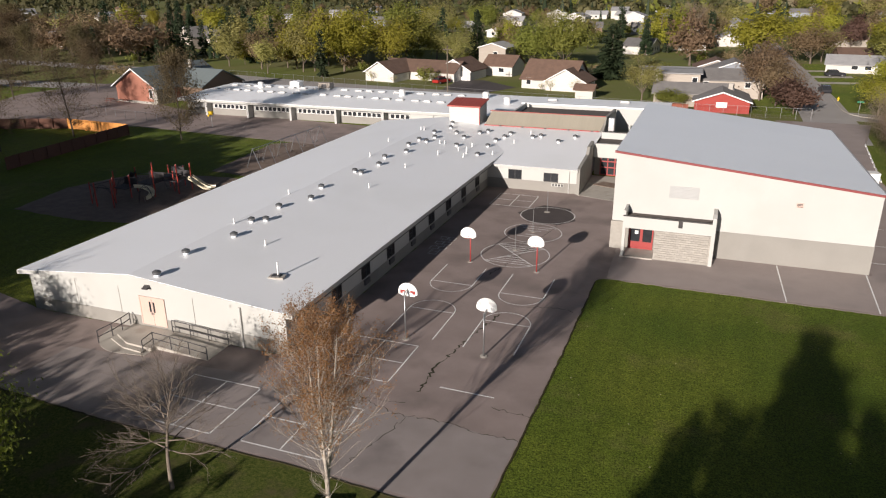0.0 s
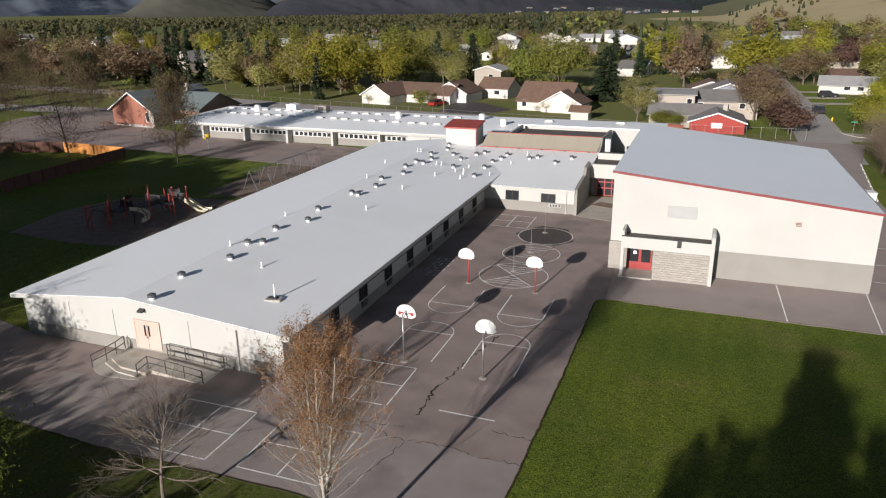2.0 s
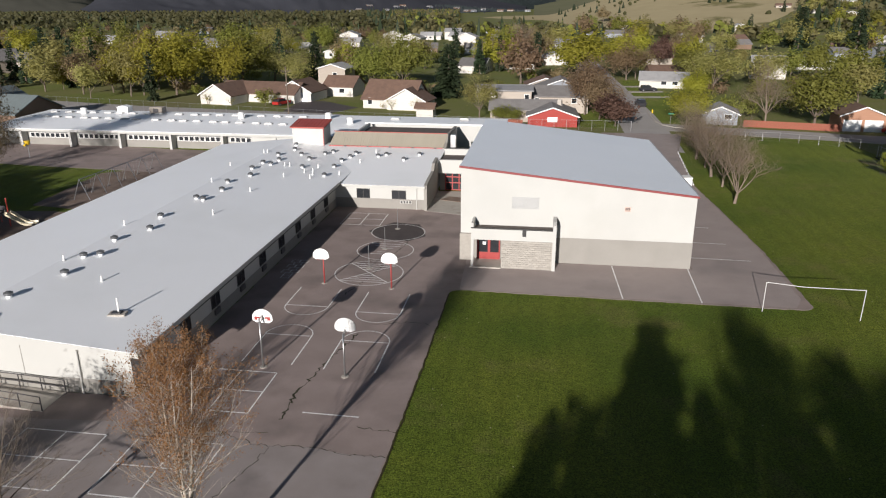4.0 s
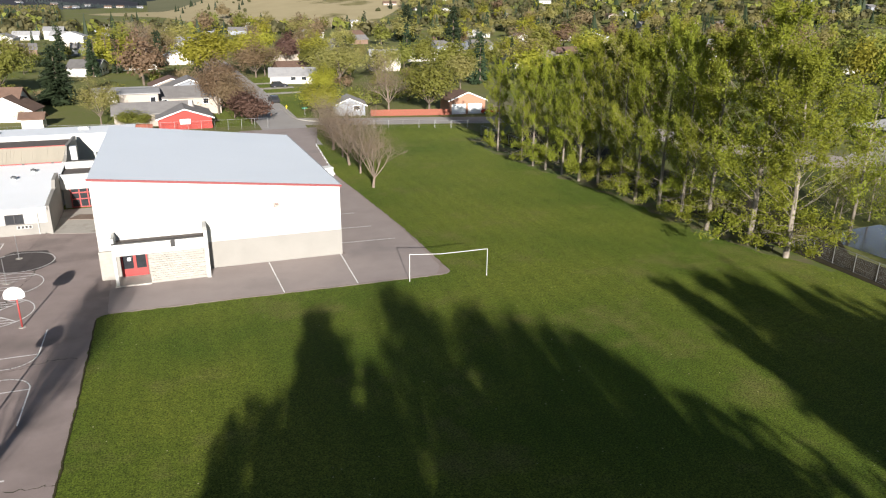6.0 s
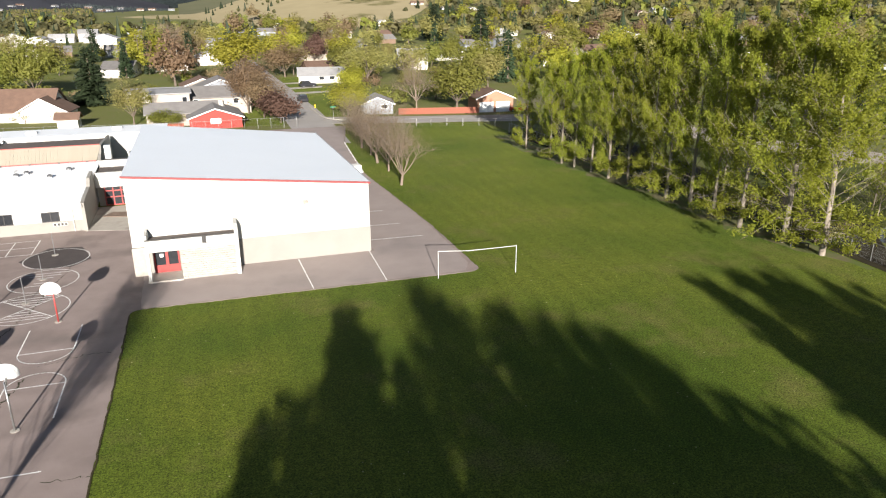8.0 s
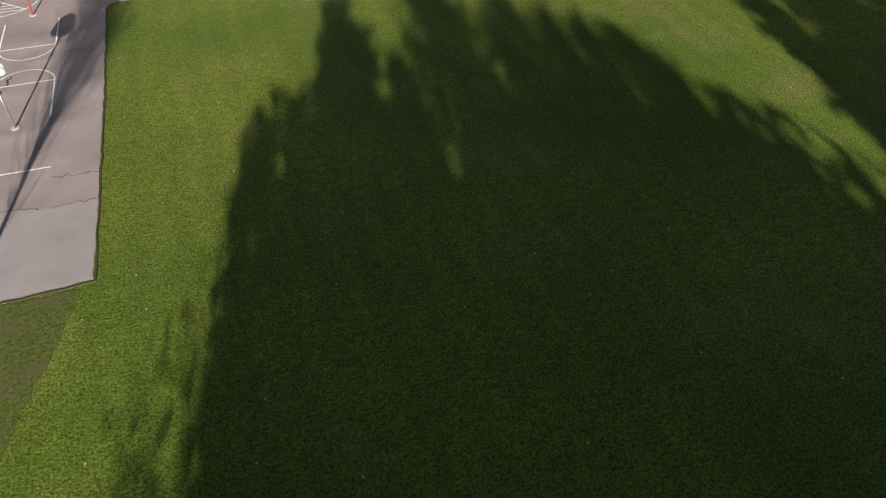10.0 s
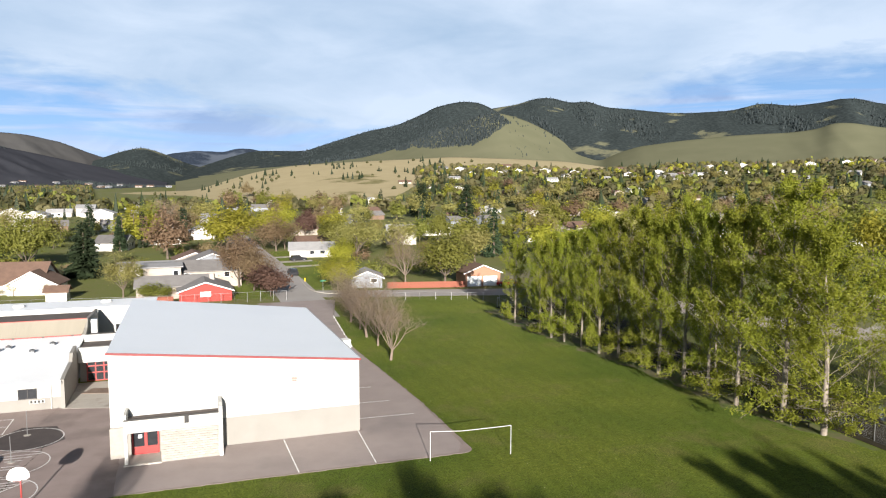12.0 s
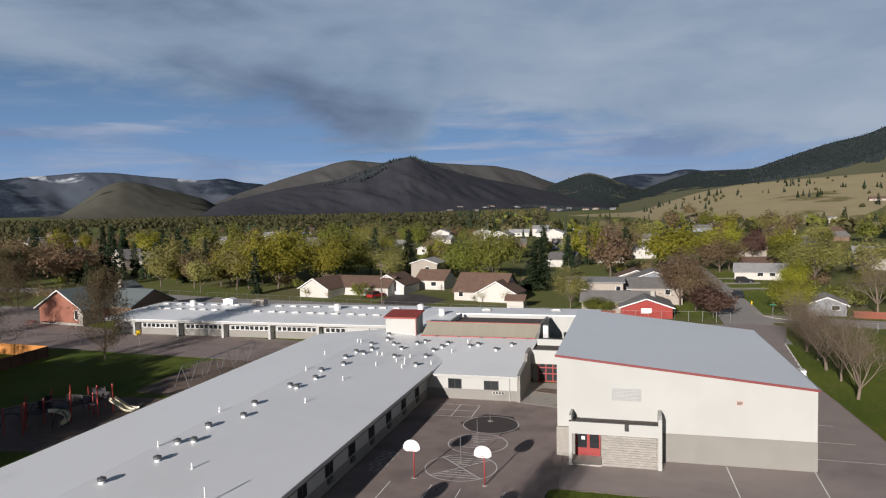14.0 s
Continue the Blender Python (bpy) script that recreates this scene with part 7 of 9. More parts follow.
def link_fence(pts, h, label, step=3.0, mesh=0.0):
    """Chain-link: posts, top rail, tension wires; near ones with their diagonal wires."""
    t = thing("chain_link_fence", label, "fence", (*pts[0], 0))
    o = (*pts[0], 0)
    for (x0, y0), (x1, y1) in zip(pts, pts[1:]):
        L = math.dist((x0, y0), (x1, y1))
        n = max(1, round(L / step))
        for i in range(n + 1):
            x, y = x0 + (x1 - x0) * i / n, y0 + (y1 - y0) * i / n
            part("post", MB(o).tube((x, y, 0), (x, y, h + 0.05), 0.035, 0.035, 6), STEEL, t)
        part("top_rail", MB(o).tube((x0, y0, h), (x1, y1, h), 0.022, 0.022, 5), STEEL, t)
        wires = MB(o)
        for z in (0.1, h * 0.33, h * 0.66):
            wires.tube((x0, y0, z), (x1, y1, z), 0.006, 0.006, 3, False)
        if mesh:
            k = int(L / mesh)
            ux, uy = (x1 - x0) / L, (y1 - y0) / L
            for i in range(k):
                a = i * mesh
                b0, b1 = min(L, a + h), max(0, a - h)
                wires.tube((x0 + ux * a, y0 + uy * a, 0.05), (x0 + ux * b0, y0 + uy * b0, 0.05 + (b0 - a)), 0.004, 0.004, 3, False)
                wires.tube((x0 + ux * a, y0 + uy * a, 0.05), (x0 + ux * b1, y0 + uy * b1, 0.05 + (a - b1)), 0.004, 0.004, 3, False)
        part("wire_mesh", wires, WIRE, t, kind="stuff")


link_fence([(55.3, 22), (55.3, 31), (56.4, 50.5), (55.0, 70), (53.0, 90), (51.0, 118)], 1.8, "grey chain-link fence along the ditch", 2.6, 0.25)
link_fence([(-118, 157), (-81, 150), (-40.7, 141.6), (-15, 138.2), (-5.5, 137)], 1.9, "grey chain-link fence behind the school", 3.2)
link_fence([(-5.5, 137), (6.0, 137), (15.6, 137.0)], 1.9, "grey chain-link fence beside the lane", 2.4, 0.5)
link_fence([(26, 131), (40, 130), (54, 124)], 1.5, "grey chain-link fence along the lawn", 3.0)
link_fence([(-118, 106), (-100, 101.5), (-92, 100.5)], 1.5, "low grey chain-link fence by the yard", 3.0)

# ---- houses ----
def house(x, y, w, d, turn, wh, rh, wall_m, roof_m, label, axis="x", wins=(), garage=None, door=None, chimney=None, name="house", over=0.45):
    """A gabled house, its ridge along its own x or y axis, with windows (side, place along it, width, foot, height)."""
    t = thing(name, label, "house", (x, y, 0), turn)
    a, b = w / 2, d / 2
    if axis == "x":
        wm = MB().extrude([(-a, -b, 0), (-a, b, 0), (-a, b, wh), (-a, 0, wh + rh), (-a, -b, wh)], (w, 0, 0))
        s = rh / b
        rf = MB()
        for sg in (-1, 1):
            rf.extrude([(-a - over, 0, wh + rh + 0.02), (-a - over, sg * (b + over), wh - s * over + 0.02), (-a - over, sg * (b + over), wh - s * over + 0.2), (-a - over, 0, wh + rh + 0.2)], (w + 2 * over, 0, 0))
    else:
        wm = MB().extrude([(-a, -b, 0), (a, -b, 0), (a, -b, wh), (0, -b, wh + rh), (-a, -b, wh)], (0, d, 0))
        s = rh / a
        rf = MB()
        for sg in (-1, 1):
            rf.extrude([(0, -b - over, wh + rh + 0.02), (sg * (a + over), -b - over, wh - s * over + 0.02), (sg * (a + over), -b - over, wh - s * over + 0.2), (0, -b - over, wh + rh + 0.2)], (0, d + 2 * over, 0))
    part("wall", wm, wall_m, t)
    part("roof", rf, roof_m, t)
    if axis == "y":
        for sg in (-1, 1):
            part("bargeboard", MB().extrude([(0, -b - over - 0.05, wh + rh + 0.0), (sg * (a + over), -b - over - 0.05, wh - s * over), (sg * (a + over), -b - over - 0.05, wh - s * over + 0.22), (0, -b - over - 0.05, wh + rh + 0.22)], (0, 0.045, 0)), WHITE, t)
    for side, p, ww, z, hh in wins:
        if side == "-y":
            win = part("window", MB().box(p - ww / 2, p + ww / 2, -b - 0.03, -b - 0.005, z, z + hh), GLASS, t)
            part("window_frame", MB().box(p - ww / 2 - .08, p + ww / 2 + .08, -b - 0.05, -b - 0.004, z - .08, z).box(p - ww / 2 - .08, p + ww / 2 + .08, -b - 0.05, -b - 0.004, z + hh, z + hh + .08)
                 .box(p - ww / 2 - .08, p - ww / 2, -b - 0.05, -b - 0.004, z, z + hh).box(p + ww / 2, p + ww / 2 + .08, -b - 0.05, -b - 0.004, z, z + hh), WHITE, win)
        else:
            sx = a if side == "+x" else -a - 0.03
            win = part("window", MB().box(sx, sx + 0.03, p - ww / 2, p + ww / 2, z, z + hh), GLASS, t)
    if garage:
        p, ww = garage
        g = part("garage_door", MB().box(p - ww / 2, p + ww / 2, -b - 0.04, -b - 0.004, 0.05, 2.2), WHITE, t, "white panelled garage door")
        for i in range(4):
            part("panel", MB().box(p - ww / 2 + .06, p + ww / 2 - .06, -b - 0.06, -b - 0.04, 0.1 + i * 0.53, 0.55 + i * 0.53), WHITE, g)
    if door:
        part("door", MB().box(door - 0.48, door + 0.48, -b - 0.04, -b - 0.004, 0.1, 2.15), RED, t)
    if chimney:
        cx, cy = chimney
        part("chimney", MB().box(cx - .4, cx + .4, cy - .3, cy + .3, wh, wh + rh + 0.8), CONCRETE, t)
    return t


W3 = (("-y", -3, 1.4, 1.0, 1.1), ("-y", 0, 1.4, 1.0, 1.1), ("-y", 3, 1.4, 1.0, 1.1))
# brick building west of the school
hall = house(-109.7, 125.5, 12, 18, -8, 3.4, 3.4, BRICK, SHINGLE_GREEN, "red brick hall with grey-green metal roof", "y", (("-y", 4.3, 0.9, 1.2, 1.8),), chimney=(2.2, 4), name="brick_hall", over=0.7)
house(-103.6, 127.6, 13, 11.5, -8, 3.2, 2.7, SIDING_BROWN, SHINGLE_GREEN, "dark-walled hall annex with grey-green roof", "x", name="hall_annex")
part("corner_pier", MB().box(5.0, 6.08, -9.08, -4.5, 0, 3.1), BLOCK, hall, "tan stone corner block")
part("wall_base", MB().box(-6.06, 5.0, -9.06, -9.0, 0, 0.5), BLOCK, hall)
# white ranch house with brown roof and its neighbours
house(-69, 171.5, 20, 9, -8, 2.15, 2.2, SIDING_WHITE, SHINGLE_BROWN, "white ranch house with brown shingle roof", "x", (("-y", -4, 1.6, 0.9, 1.2), ("-y", 1, 1.2, 0.9, 1.2)))
house(-76.5, 167, 8.5, 11, -12, 2.15, 2.4, SIDING_WHITE, SHINGLE_BROWN, "white gabled house end with brown roof", "y")
house(-60.5, 174, 9, 9, -8, 2.3, 2.5, SIDING_WHITE, SHINGLE_BROWN, "white gabled garage with brown roof", "y", (("-y", -3, 0.8, 1.0, 0.9),), garage=(1.2, 4.6))
house(-52.5, 184, 8, 8, -8, 2.6, 2.2, SIDING_WHITE, SHINGLE_BROWN, "small white house with brown roof", "x", (("-y", 1, 1.4, 1, 1),))
house(-35, 165.5, 12, 11, -8, 2.2, 3.6, SIDING_WHITE, SHINGLE_BROWN, "white house with steep brown roof", "x", (("-y", -4.3, 1.0, 0.9, 1.4),))
house(-30.7, 161.5, 9, 7, -8, 2.1, 2.5, SIDING_WHITE, SHINGLE_BROWN, "white gabled house front with brown roof", "y")
house(-25.4, 150.5, 3.6, 3, -3, 1.9, 0.8, SIDING_WHITE, SHINGLE_BROWN, "small white garden shed with brown roof", "x", name="garden_shed")
red_house = house(0.9, 145.5, 9.4, 11, 2, 2.0, 1.6, SIDING_RED, SHINGLE_GREY, "red gabled house with grey shingle roof", "y", (), chimney=(1.5, 2))
shutter = part("shutter", MB().box(-1.0, 0.9, -5.56, -5.505, 0.95, 1.9), WHITE, red_house, "white boarded window on the gable")
for i in range(4):
    part("slat", MB().box(-0.94 + i * 0.46, -0.54 + i * 0.46, -5.575, -5.56, 1.0, 1.85), WHITE, shutter)
house(-4.5, 149.5, 14, 8, 2, 2.4, 1.5, SIDING_BEIGE, SHINGLE_GREY, "house with dark grey shingle roof", "x")
house(-7.2, 159.3, 7.2, 9, 2, 5.0, 0.3, SIDING_BEIGE, SHINGLE_LIGHT, "flat-roofed pale two-storey house", "x", (("-y", 2.6, 0.9, 3.4, 0.9),))
house(2.0, 163, 13, 9, 2, 3.6, 1.7, SIDING_BEIGE, SHINGLE_GREY, "beige house with grey shingle roof", "x", (("-y", -4.5, 1, 2.2, 1.0), ("-y", 3.5, 1, 2.2, 1.0)))
house(3, 180, 12, 10, 2, 3.2, 2.2, SIDING_GREY, SHINGLE_GREY, "blue-grey house with dark roof", "y", W3[:2])
house(-1, 194, 10, 9, 4, 2.5, 1.8, SIDING_BEIGE, SHINGLE_BROWN, "beige house with brown roof", "y", W3[:2])
house(-11, 186, 14, 6, 2, 2.4, 0.5, SIDING_WHITE, SHINGLE_LIGHT, "long low white shed", "x")
house(-11.5, 268, 12, 8, 4, 2.6, 2.2, SIDING_WHITE, SHINGLE_BROWN, "white cottage with brown roof", "x", (("-y", -4, 1.0, 1, 1.1), ("-y", 2, 1.4, 1, 1.1)))
house(34.3, 151, 6.4, 7.5, -9, 2.1, 1.3, SIDING_GREY, SHINGLE_LIGHT, "small grey house with pale roof", "y", (("-y", 1.4, 1.3, 1.2, 0.8),))
garage = house(58.3, 145.6, 8.0, 7, -4, 2.9, 1.6, SIDING_ORANGE, SHINGLE_BROWN, "orange-brown garage with white doors", "y", garage=(-1.95, 3.1), name="garage")
g2 = part("garage_door", MB().box(0.15, 3.25, -3.54, -3.504, 0.05, 2.2), WHITE, garage, "white panelled garage door")
for i in range(4):
    part("panel", MB().box(0.21, 3.19, -3.56, -3.54, 0.1 + i * 0.53, 0.55 + i * 0.53), WHITE, g2)
house(32.5, 215, 13, 10, -8, 2.1, 1.9, SIDING_WHITE, SHINGLE_LIGHT, "white house with pale metal roof by the street", "x", W3[1:])
house(36, 232, 12, 9, 5, 2.6, 1.9, SIDING_BROWN, SHINGLE_BROWN, "brown house with brown roof by the street", "x", W3)


BLOCKTAN = mat("tan_house_brick", (0.20, 0.145, 0.10), (0.16, 0.115, 0.08), 0.9, 1.2, 14, 0.3, stretch=(1, 1, 4))


def ranch_house():
    """Long low house with a hipped roof, two garage doors and flat dark panels for shaded porches."""
    t = thing("ranch_house", "long brown ranch house with pale hipped roof", "house", (121.8, 84.7, 0), -78.4)
    a, b, wh, o = 10.6, 5.6, 2.35, 0.8
    part("wall", MB().box(-a, a, -b, b, 0, wh), SIDING_BROWN, t)
    part("brick_end", MB().box(a - 1.6, a + 0.06, -b - 0.06, b, 0, wh - 0.02), BLOCKTAN, t, "tan brick house end")
    rf = MB()
    ring0 = [(-a - o, -b - o), (a + o, -b - o), (a + o, b + o), (-a - o, b + o)]
    for i in range(4):
        p, q = ring0[i], ring0[(i + 1) % 4]
        rf.face((*p, wh), (*q, wh), (*q, wh + 0.16), (*p, wh + 0.16))
    rf.face(*[(*p, wh) for p in reversed(ring0)])
    r0, r1 = (-a + 4.2, 0, wh + 1.95), (a - 4.2, 0, wh + 1.95)
    e = [(*p, wh + 0.16) for p in ring0]
    rf.face(e[0], e[1], r1, r0).face(e[2], e[3], r0, r1).face(e[1], e[2], r1).face(e[3], e[0], r0)
    part("roof", rf, SHINGLE_LIGHT, t)
    part("ridge_cap", MB().tube(r0, r1, 0.08, 0.08, 6), SHINGLE_LIGHT, t)
    for p in (-4.3, 0.4):
        g = part("garage_door", MB().box(p - 1.2, p + 1.2, -b - 0.05, -b - 0.004, 0.05, 2.05), WHITE, t, "white panelled garage door")
        for i in range(4):
            part("panel", MB().box(p - 1.12, p + 1.12, -b - 0.07, -b - 0.05, 0.1 + i * 0.49, 0.53 + i * 0.49), WHITE, g)
        part("door_window", MB().box(p - 1.0, p + 1.0, -b - 0.078, -b - 0.07, 1.62, 1.95), GLASS, g)
    # Flat black panels on the wall stand in for shaded porch recesses.
    for p, w in ((-6.6, 1.5), (4.0, 2.2)):
        part("porch_recess", MB().box(p - w / 2, p + w / 2, -b - 0.02, -b - 0.003, 0.05, 2.2), BLACK, t, "flat dark panel for a shaded porch recess")
    for p, w in ((-9.0, 1.4), (7.2, 1.8)):
        win = part("window", MB().box(p - w / 2, p + w / 2, -b - 0.03, -b - 0.004, 0.95, 2.0), GLASS, t)
        part("window_frame", MB().box(p - w / 2 - .08, p + w / 2 + .08, -b - 0.05, -b - 0.004, 0.87, 0.95).box(p - w / 2 - .08, p + w / 2 + .08, -b - 0.05, -b - 0.004, 2.0, 2.08), WHITE, win)
    part("chimney", MB().box(2.4, 3.1, 0.3, 0.9, wh + 1, wh + 2.5), CONCRETE, t)


ranch_house()
house(-186, 230, 8, 9, -20, 4.2, 3.4, SIDING_BEIGE, SHINGLE_GREY, "pale yellow gabled house with two storeys", "y", (("-y", 0, 1.4, 4.2, 1.6),))
house(-178, 232, 11, 8, -20, 3.8, 2.6, SIDING_BEIGE, SHINGLE_GREY, "pale yellow house with grey roof", "x", W3[:2])
house(-60, 203, 8, 8, -5, 5.2, 1.2, SIDING_BEIGE, SHINGLE_LIGHT, "tall pale house with low roof", "y", (("-y", 1, 1.2, 3, 1.2),))
house(-228, 214, 18, 10, -25, 2.8, 2.2, SIDING_BROWN, SHINGLE_BROWN, "brown house with brown roof", "x", W3)

# ---- town houses farther out ----
rng = random.Random(77)
templates = []
for i, (wm, rm, lab, w, d, ax) in enumerate(((SIDING_WHITE, SHINGLE_LIGHT, "white town house with pale roof", 13, 9, "x"), (SIDING_WHITE, SHINGLE_GREY, "white town house with grey roof", 12, 9, "y"),
                                             (SIDING_BEIGE, SHINGLE_BROWN, "beige town house with brown roof", 14, 9, "x"), (SIDING_GREY, SHINGLE_GREY, "grey town house with grey roof", 12, 10, "x"),
                                             (SIDING_WHITE, SHINGLE_LIGHT, "white two-storey town house", 11, 10, "y"), (SIDING_BROWN, SHINGLE_GREY, "brown town house with grey roof", 13, 9, "x"))):
    a, r = radians(-30 + i * 14), 300 + 22 * i
    templates.append(house(r * math.sin(a), r * math.cos(a), w, d, rng.uniform(-20, 20), 2.7 if i != 4 else 4.8, 2.0, wm, rm, lab, ax, W3, name="town_house"))
taken = [tuple(o.location)[:2] for o in scene.objects if o.parent is None and o.type == "EMPTY" and o.name.split(".")[0] in ("house", "town_house", "brick_hall", "garage", "hall_annex", "ranch_house")]


def free(x, y, gap):
    if y < 136 and -130 < x < 60:
        return False
    sx = np.interp(y, [130, 160, 215, 320, 520], [18.5, 18.5, 17, 14, 8])
    if abs(x - sx) < 8 and y > 120:
        return False
    if -260 < x < -100 and 130 < y < 226 and gap > 12:
        return False
    if 50 < x < 118 and 20 < y < 112:
        return False
    if x < -40 and abs(y - np.interp(x, [-260, -150, -95, -44], [176, 165, 152.5, 146])) < 9:
        return False
    return all((x - p[0]) ** 2 + (y - p[1]) ** 2 > gap * gap for p in taken)


def plot_open(x, y):
    """Front lawns by the street and one wide garden, with no trees or houses on them."""
    return (20 < x < 33.5 and 158 < y < 236) or (-12 < x < 13 and 232 < y < 262)


made = 0
while made < 150:
    a, r = radians(rng.uniform(-58, 82)), rng.uniform(230, 980) ** 1.0
    x, y = r * math.sin(a), r * math.cos(a)
    gold = -6 < math.degrees(a) < 16 and r > 640
    if not free(x, y, 17) or gold or (math.degrees(a) < -5 and r > 700):
        continue
    model, at = templates[rng.randrange(6)], pose(x, y, ground_z(x, y) - 0.1, 0, 0, rng.choice((0, 90, 0, 180)) + rng.uniform(-15, 15))
    if not plot_open(x, y):
        copy_thing(model, at)
    taken.append((x, y))
    made += 1

# pale houses and low white buildings in the middle of the town
for i, (x, y, k, turn) in enumerate(((-75, 470, 0, 0), (-62, 478, 4, 90), (-91.4, 430, 4, 10), (-45, 407, 4, -5), (66, 377, 0, 20), (-7, 570, 1, 0), (-25, 252, 1, 80))):
    copy_thing(templates[k], pose(x, y, ground_z(x, y) - 0.1, 0, 0, turn))
    taken.append((x, y))

# rows of pale houses up on the east slope
for i in range(46):
    a, r = radians(20 + 40 * (i * 0.618 % 1.0)), 830 + (i % 4) * 55 + rng.uniform(-15, 15)
    x, y = r * math.sin(a), r * math.cos(a)
    copy_thing(templates[(0, 1, 4, 2)[i % 4]], pose(x, y, ground_z(x, y) + 0.6, 0, 0, -math.degrees(a) + rng.uniform(-20, 20)))
    taken.append((x, y))

# hillside houses at the foot of the dark hill
for i in range(16):
    a, r = radians(-15 + 14 * (i * 0.618 % 1.0)), 1580 + (i * 61) % 190
    x, y = r * math.sin(a), r * math.cos(a)
    copy_thing(templates[(3, 5, 3, 2)[i % 4]], pose(x, y, slope_z(DARKHILL, 1500, 2700, x, y) + 1.5, 0, 0, rng.uniform(-40, 40)))

# ---- trees of the gardens round about ----
for x, y, h, s in ((-231, 232, 17.2, 1.36), (-205, 239, 16.5, 0.95), (-195, 232, 17.4, 0.86), (-205, 251, 15.5, 1.16), (-161, 217, 16.0, 0.94), (-159, 223, 16.1, 0.94), (-129, 209, 10.8, 1.44), (-68, 209, 15.2, 1.30), (-25, 183, 13.4, 1.70), (-23, 245, 11.5, 1.19), (127, 332, 20.6, 1.70), (127, 406, 21.0, 1.60), (143, 107, 6.2, 0.80), (146, 106, 6.2, 0.80), (149, 107, 6.4, 0.79), (156, 101, 5.9, 1.13), (155, 99, 5.1, 1.15),):
    conifer.plant(x, y, h, spread=s)
for x, y, h, s in ((-259, 275, 14.3, 1.18), (-266, 298, 11.3, 0.84), (-210, 273, 12.4, 1.38), (-133, 185, 8.5, 0.80), (-107, 189, 15.2, 1.06), (-102, 196, 14.8, 1.04), (-64, 226, 11.6, 0.91), (8.9, 231.5, 14.6, 1.65), (27.0, 145.4, 7.0, 1.6), (35.2, 185.2, 7.3, 1.4), (-135, 341, 11.5, 1.57), (119, 251, 10.2, 1.35), (230, 145, 12.1, 1.56), (107.6, 80.2, 3.4, 0.6),):
    leafy.plant(x, y, h, spread=s)
for x, y, h, s in ((-167, 250, 15.8, 1.18), (-139, 227, 17.0, 0.73), (-91, 209, 14.7, 1.45), (-49, 202, 12.7, 1.36), (-40, 198, 14.4, 1.24), (-8.6, 144.6, 3.4, 2.6), (-17, 288, 14.7, 0.81), (-132, 297, 14.5, 1.62), (-107, 337, 13.4, 1.63), (51.3, 147.5, 11.9, 1.35), (92, 216, 10.4, 1.40), (207, 173, 16.4, 1.70), (206, 138, 14.4, 1.60),):
    green.plant(x, y, h, spread=s)
for x, y, h, s in ((-121, 176, 10.8, 1.54), (-3, 313, 10.3, 1.66), (8.0, 157.1, 10.8, 1.25), (10.6, 150.4, 9.0, 1.25), (9.5, 168, 11, 1.2), (23.6, 230.7, 11.2, 1.7),):
    brown.plant(x, y, h, spread=s)
for x, y, h, s in ((-14.0, 149.5, 9.5, 1.5), (-72, 201, 11.0, 1.70), (-109, 286, 15.7, 1.41), (42.9, 199.2, 13.8, 1.95), (-70, 314, 12.7, 1.70), (237, 184, 17.8, 1.22),):
    budding.plant(x, y, h, spread=s)
for x, y, h, s in ((-13, 302, 15.5, 1.0), (43.0, 150.2, 13.6, 1.0)):
    bare.plant(x, y, h, spread=s)
for x, y, h, s in ((13.2, 142.4, 6.2, 1.45), (41, 287, 10.8, 0.8),):
    redbud.plant(x, y, h, spread=s)

# big maples before the white houses, and the belt behind the ranch house
for x, y, h, s in ((-96, 178, 14.5, 1.25), (-112, 180, 13.5, 1.2), (-104, 176, 12, 1.1), (-86, 186, 13, 1.2)):
    leafy.plant(x, y, h, spread=s)
for i in range(13):
    k = (budding, brown, conifer, green, budding)[i % 5]
    k.plant(134 + (i * 37) % 17, 58 + i * 5.3, 8 + (i * 5) % 5, spread=1.1)

# brown and evergreen trees behind the hall, picked dark to stand in for shade
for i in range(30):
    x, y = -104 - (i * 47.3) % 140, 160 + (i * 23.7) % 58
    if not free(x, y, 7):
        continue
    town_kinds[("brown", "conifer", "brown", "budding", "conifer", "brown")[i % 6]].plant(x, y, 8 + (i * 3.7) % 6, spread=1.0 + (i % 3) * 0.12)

# fill of the gardens with lighter trees
far_kinds = {
    "budding": TreeKind("budding_tree", "far town tree with brownish buds", "tree", BARK, LEAF_OLIVE, [(241, "broad", 12, 700, 0.52, 5.0, 0.2)]),
    "leafy": TreeKind("maple_tree", "far town tree in yellow-green leaf", "tree", BARK, LEAF_YELLOW, [(251, "broad", 11, 700, 0.58, 5.0, 0.2)]),
    "green": TreeKind("ash_tree", "far town tree in olive-green leaf", "tree", BARK, LEAF_GREEN, [(261, "broad", 12, 700, 0.58, 4.6, 0.2)]),
    "brown": TreeKind("budding_maple", "far town tree in red-brown bud", "tree", BARK, LEAF_BROWN, [(275, "broad", 10, 700, 0.52, 4.4, 0.2)]),
    "conifer": TreeKind("spruce_tree", "far dark green conifer tree", "tree", BARK, NEEDLE, [(281, "conifer", 15, 80, 0.7, 3.0, 0.4)]),
}
count, gaps, grown = 0, [], []
# Darker species in the west stand in for cloud shade there.
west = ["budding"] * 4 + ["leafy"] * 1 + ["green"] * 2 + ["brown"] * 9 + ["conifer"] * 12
weights = ["budding"] * 7 + ["leafy"] * 4 + ["green"] * 4 + ["brown"] * 3 + ["conifer"] * 4
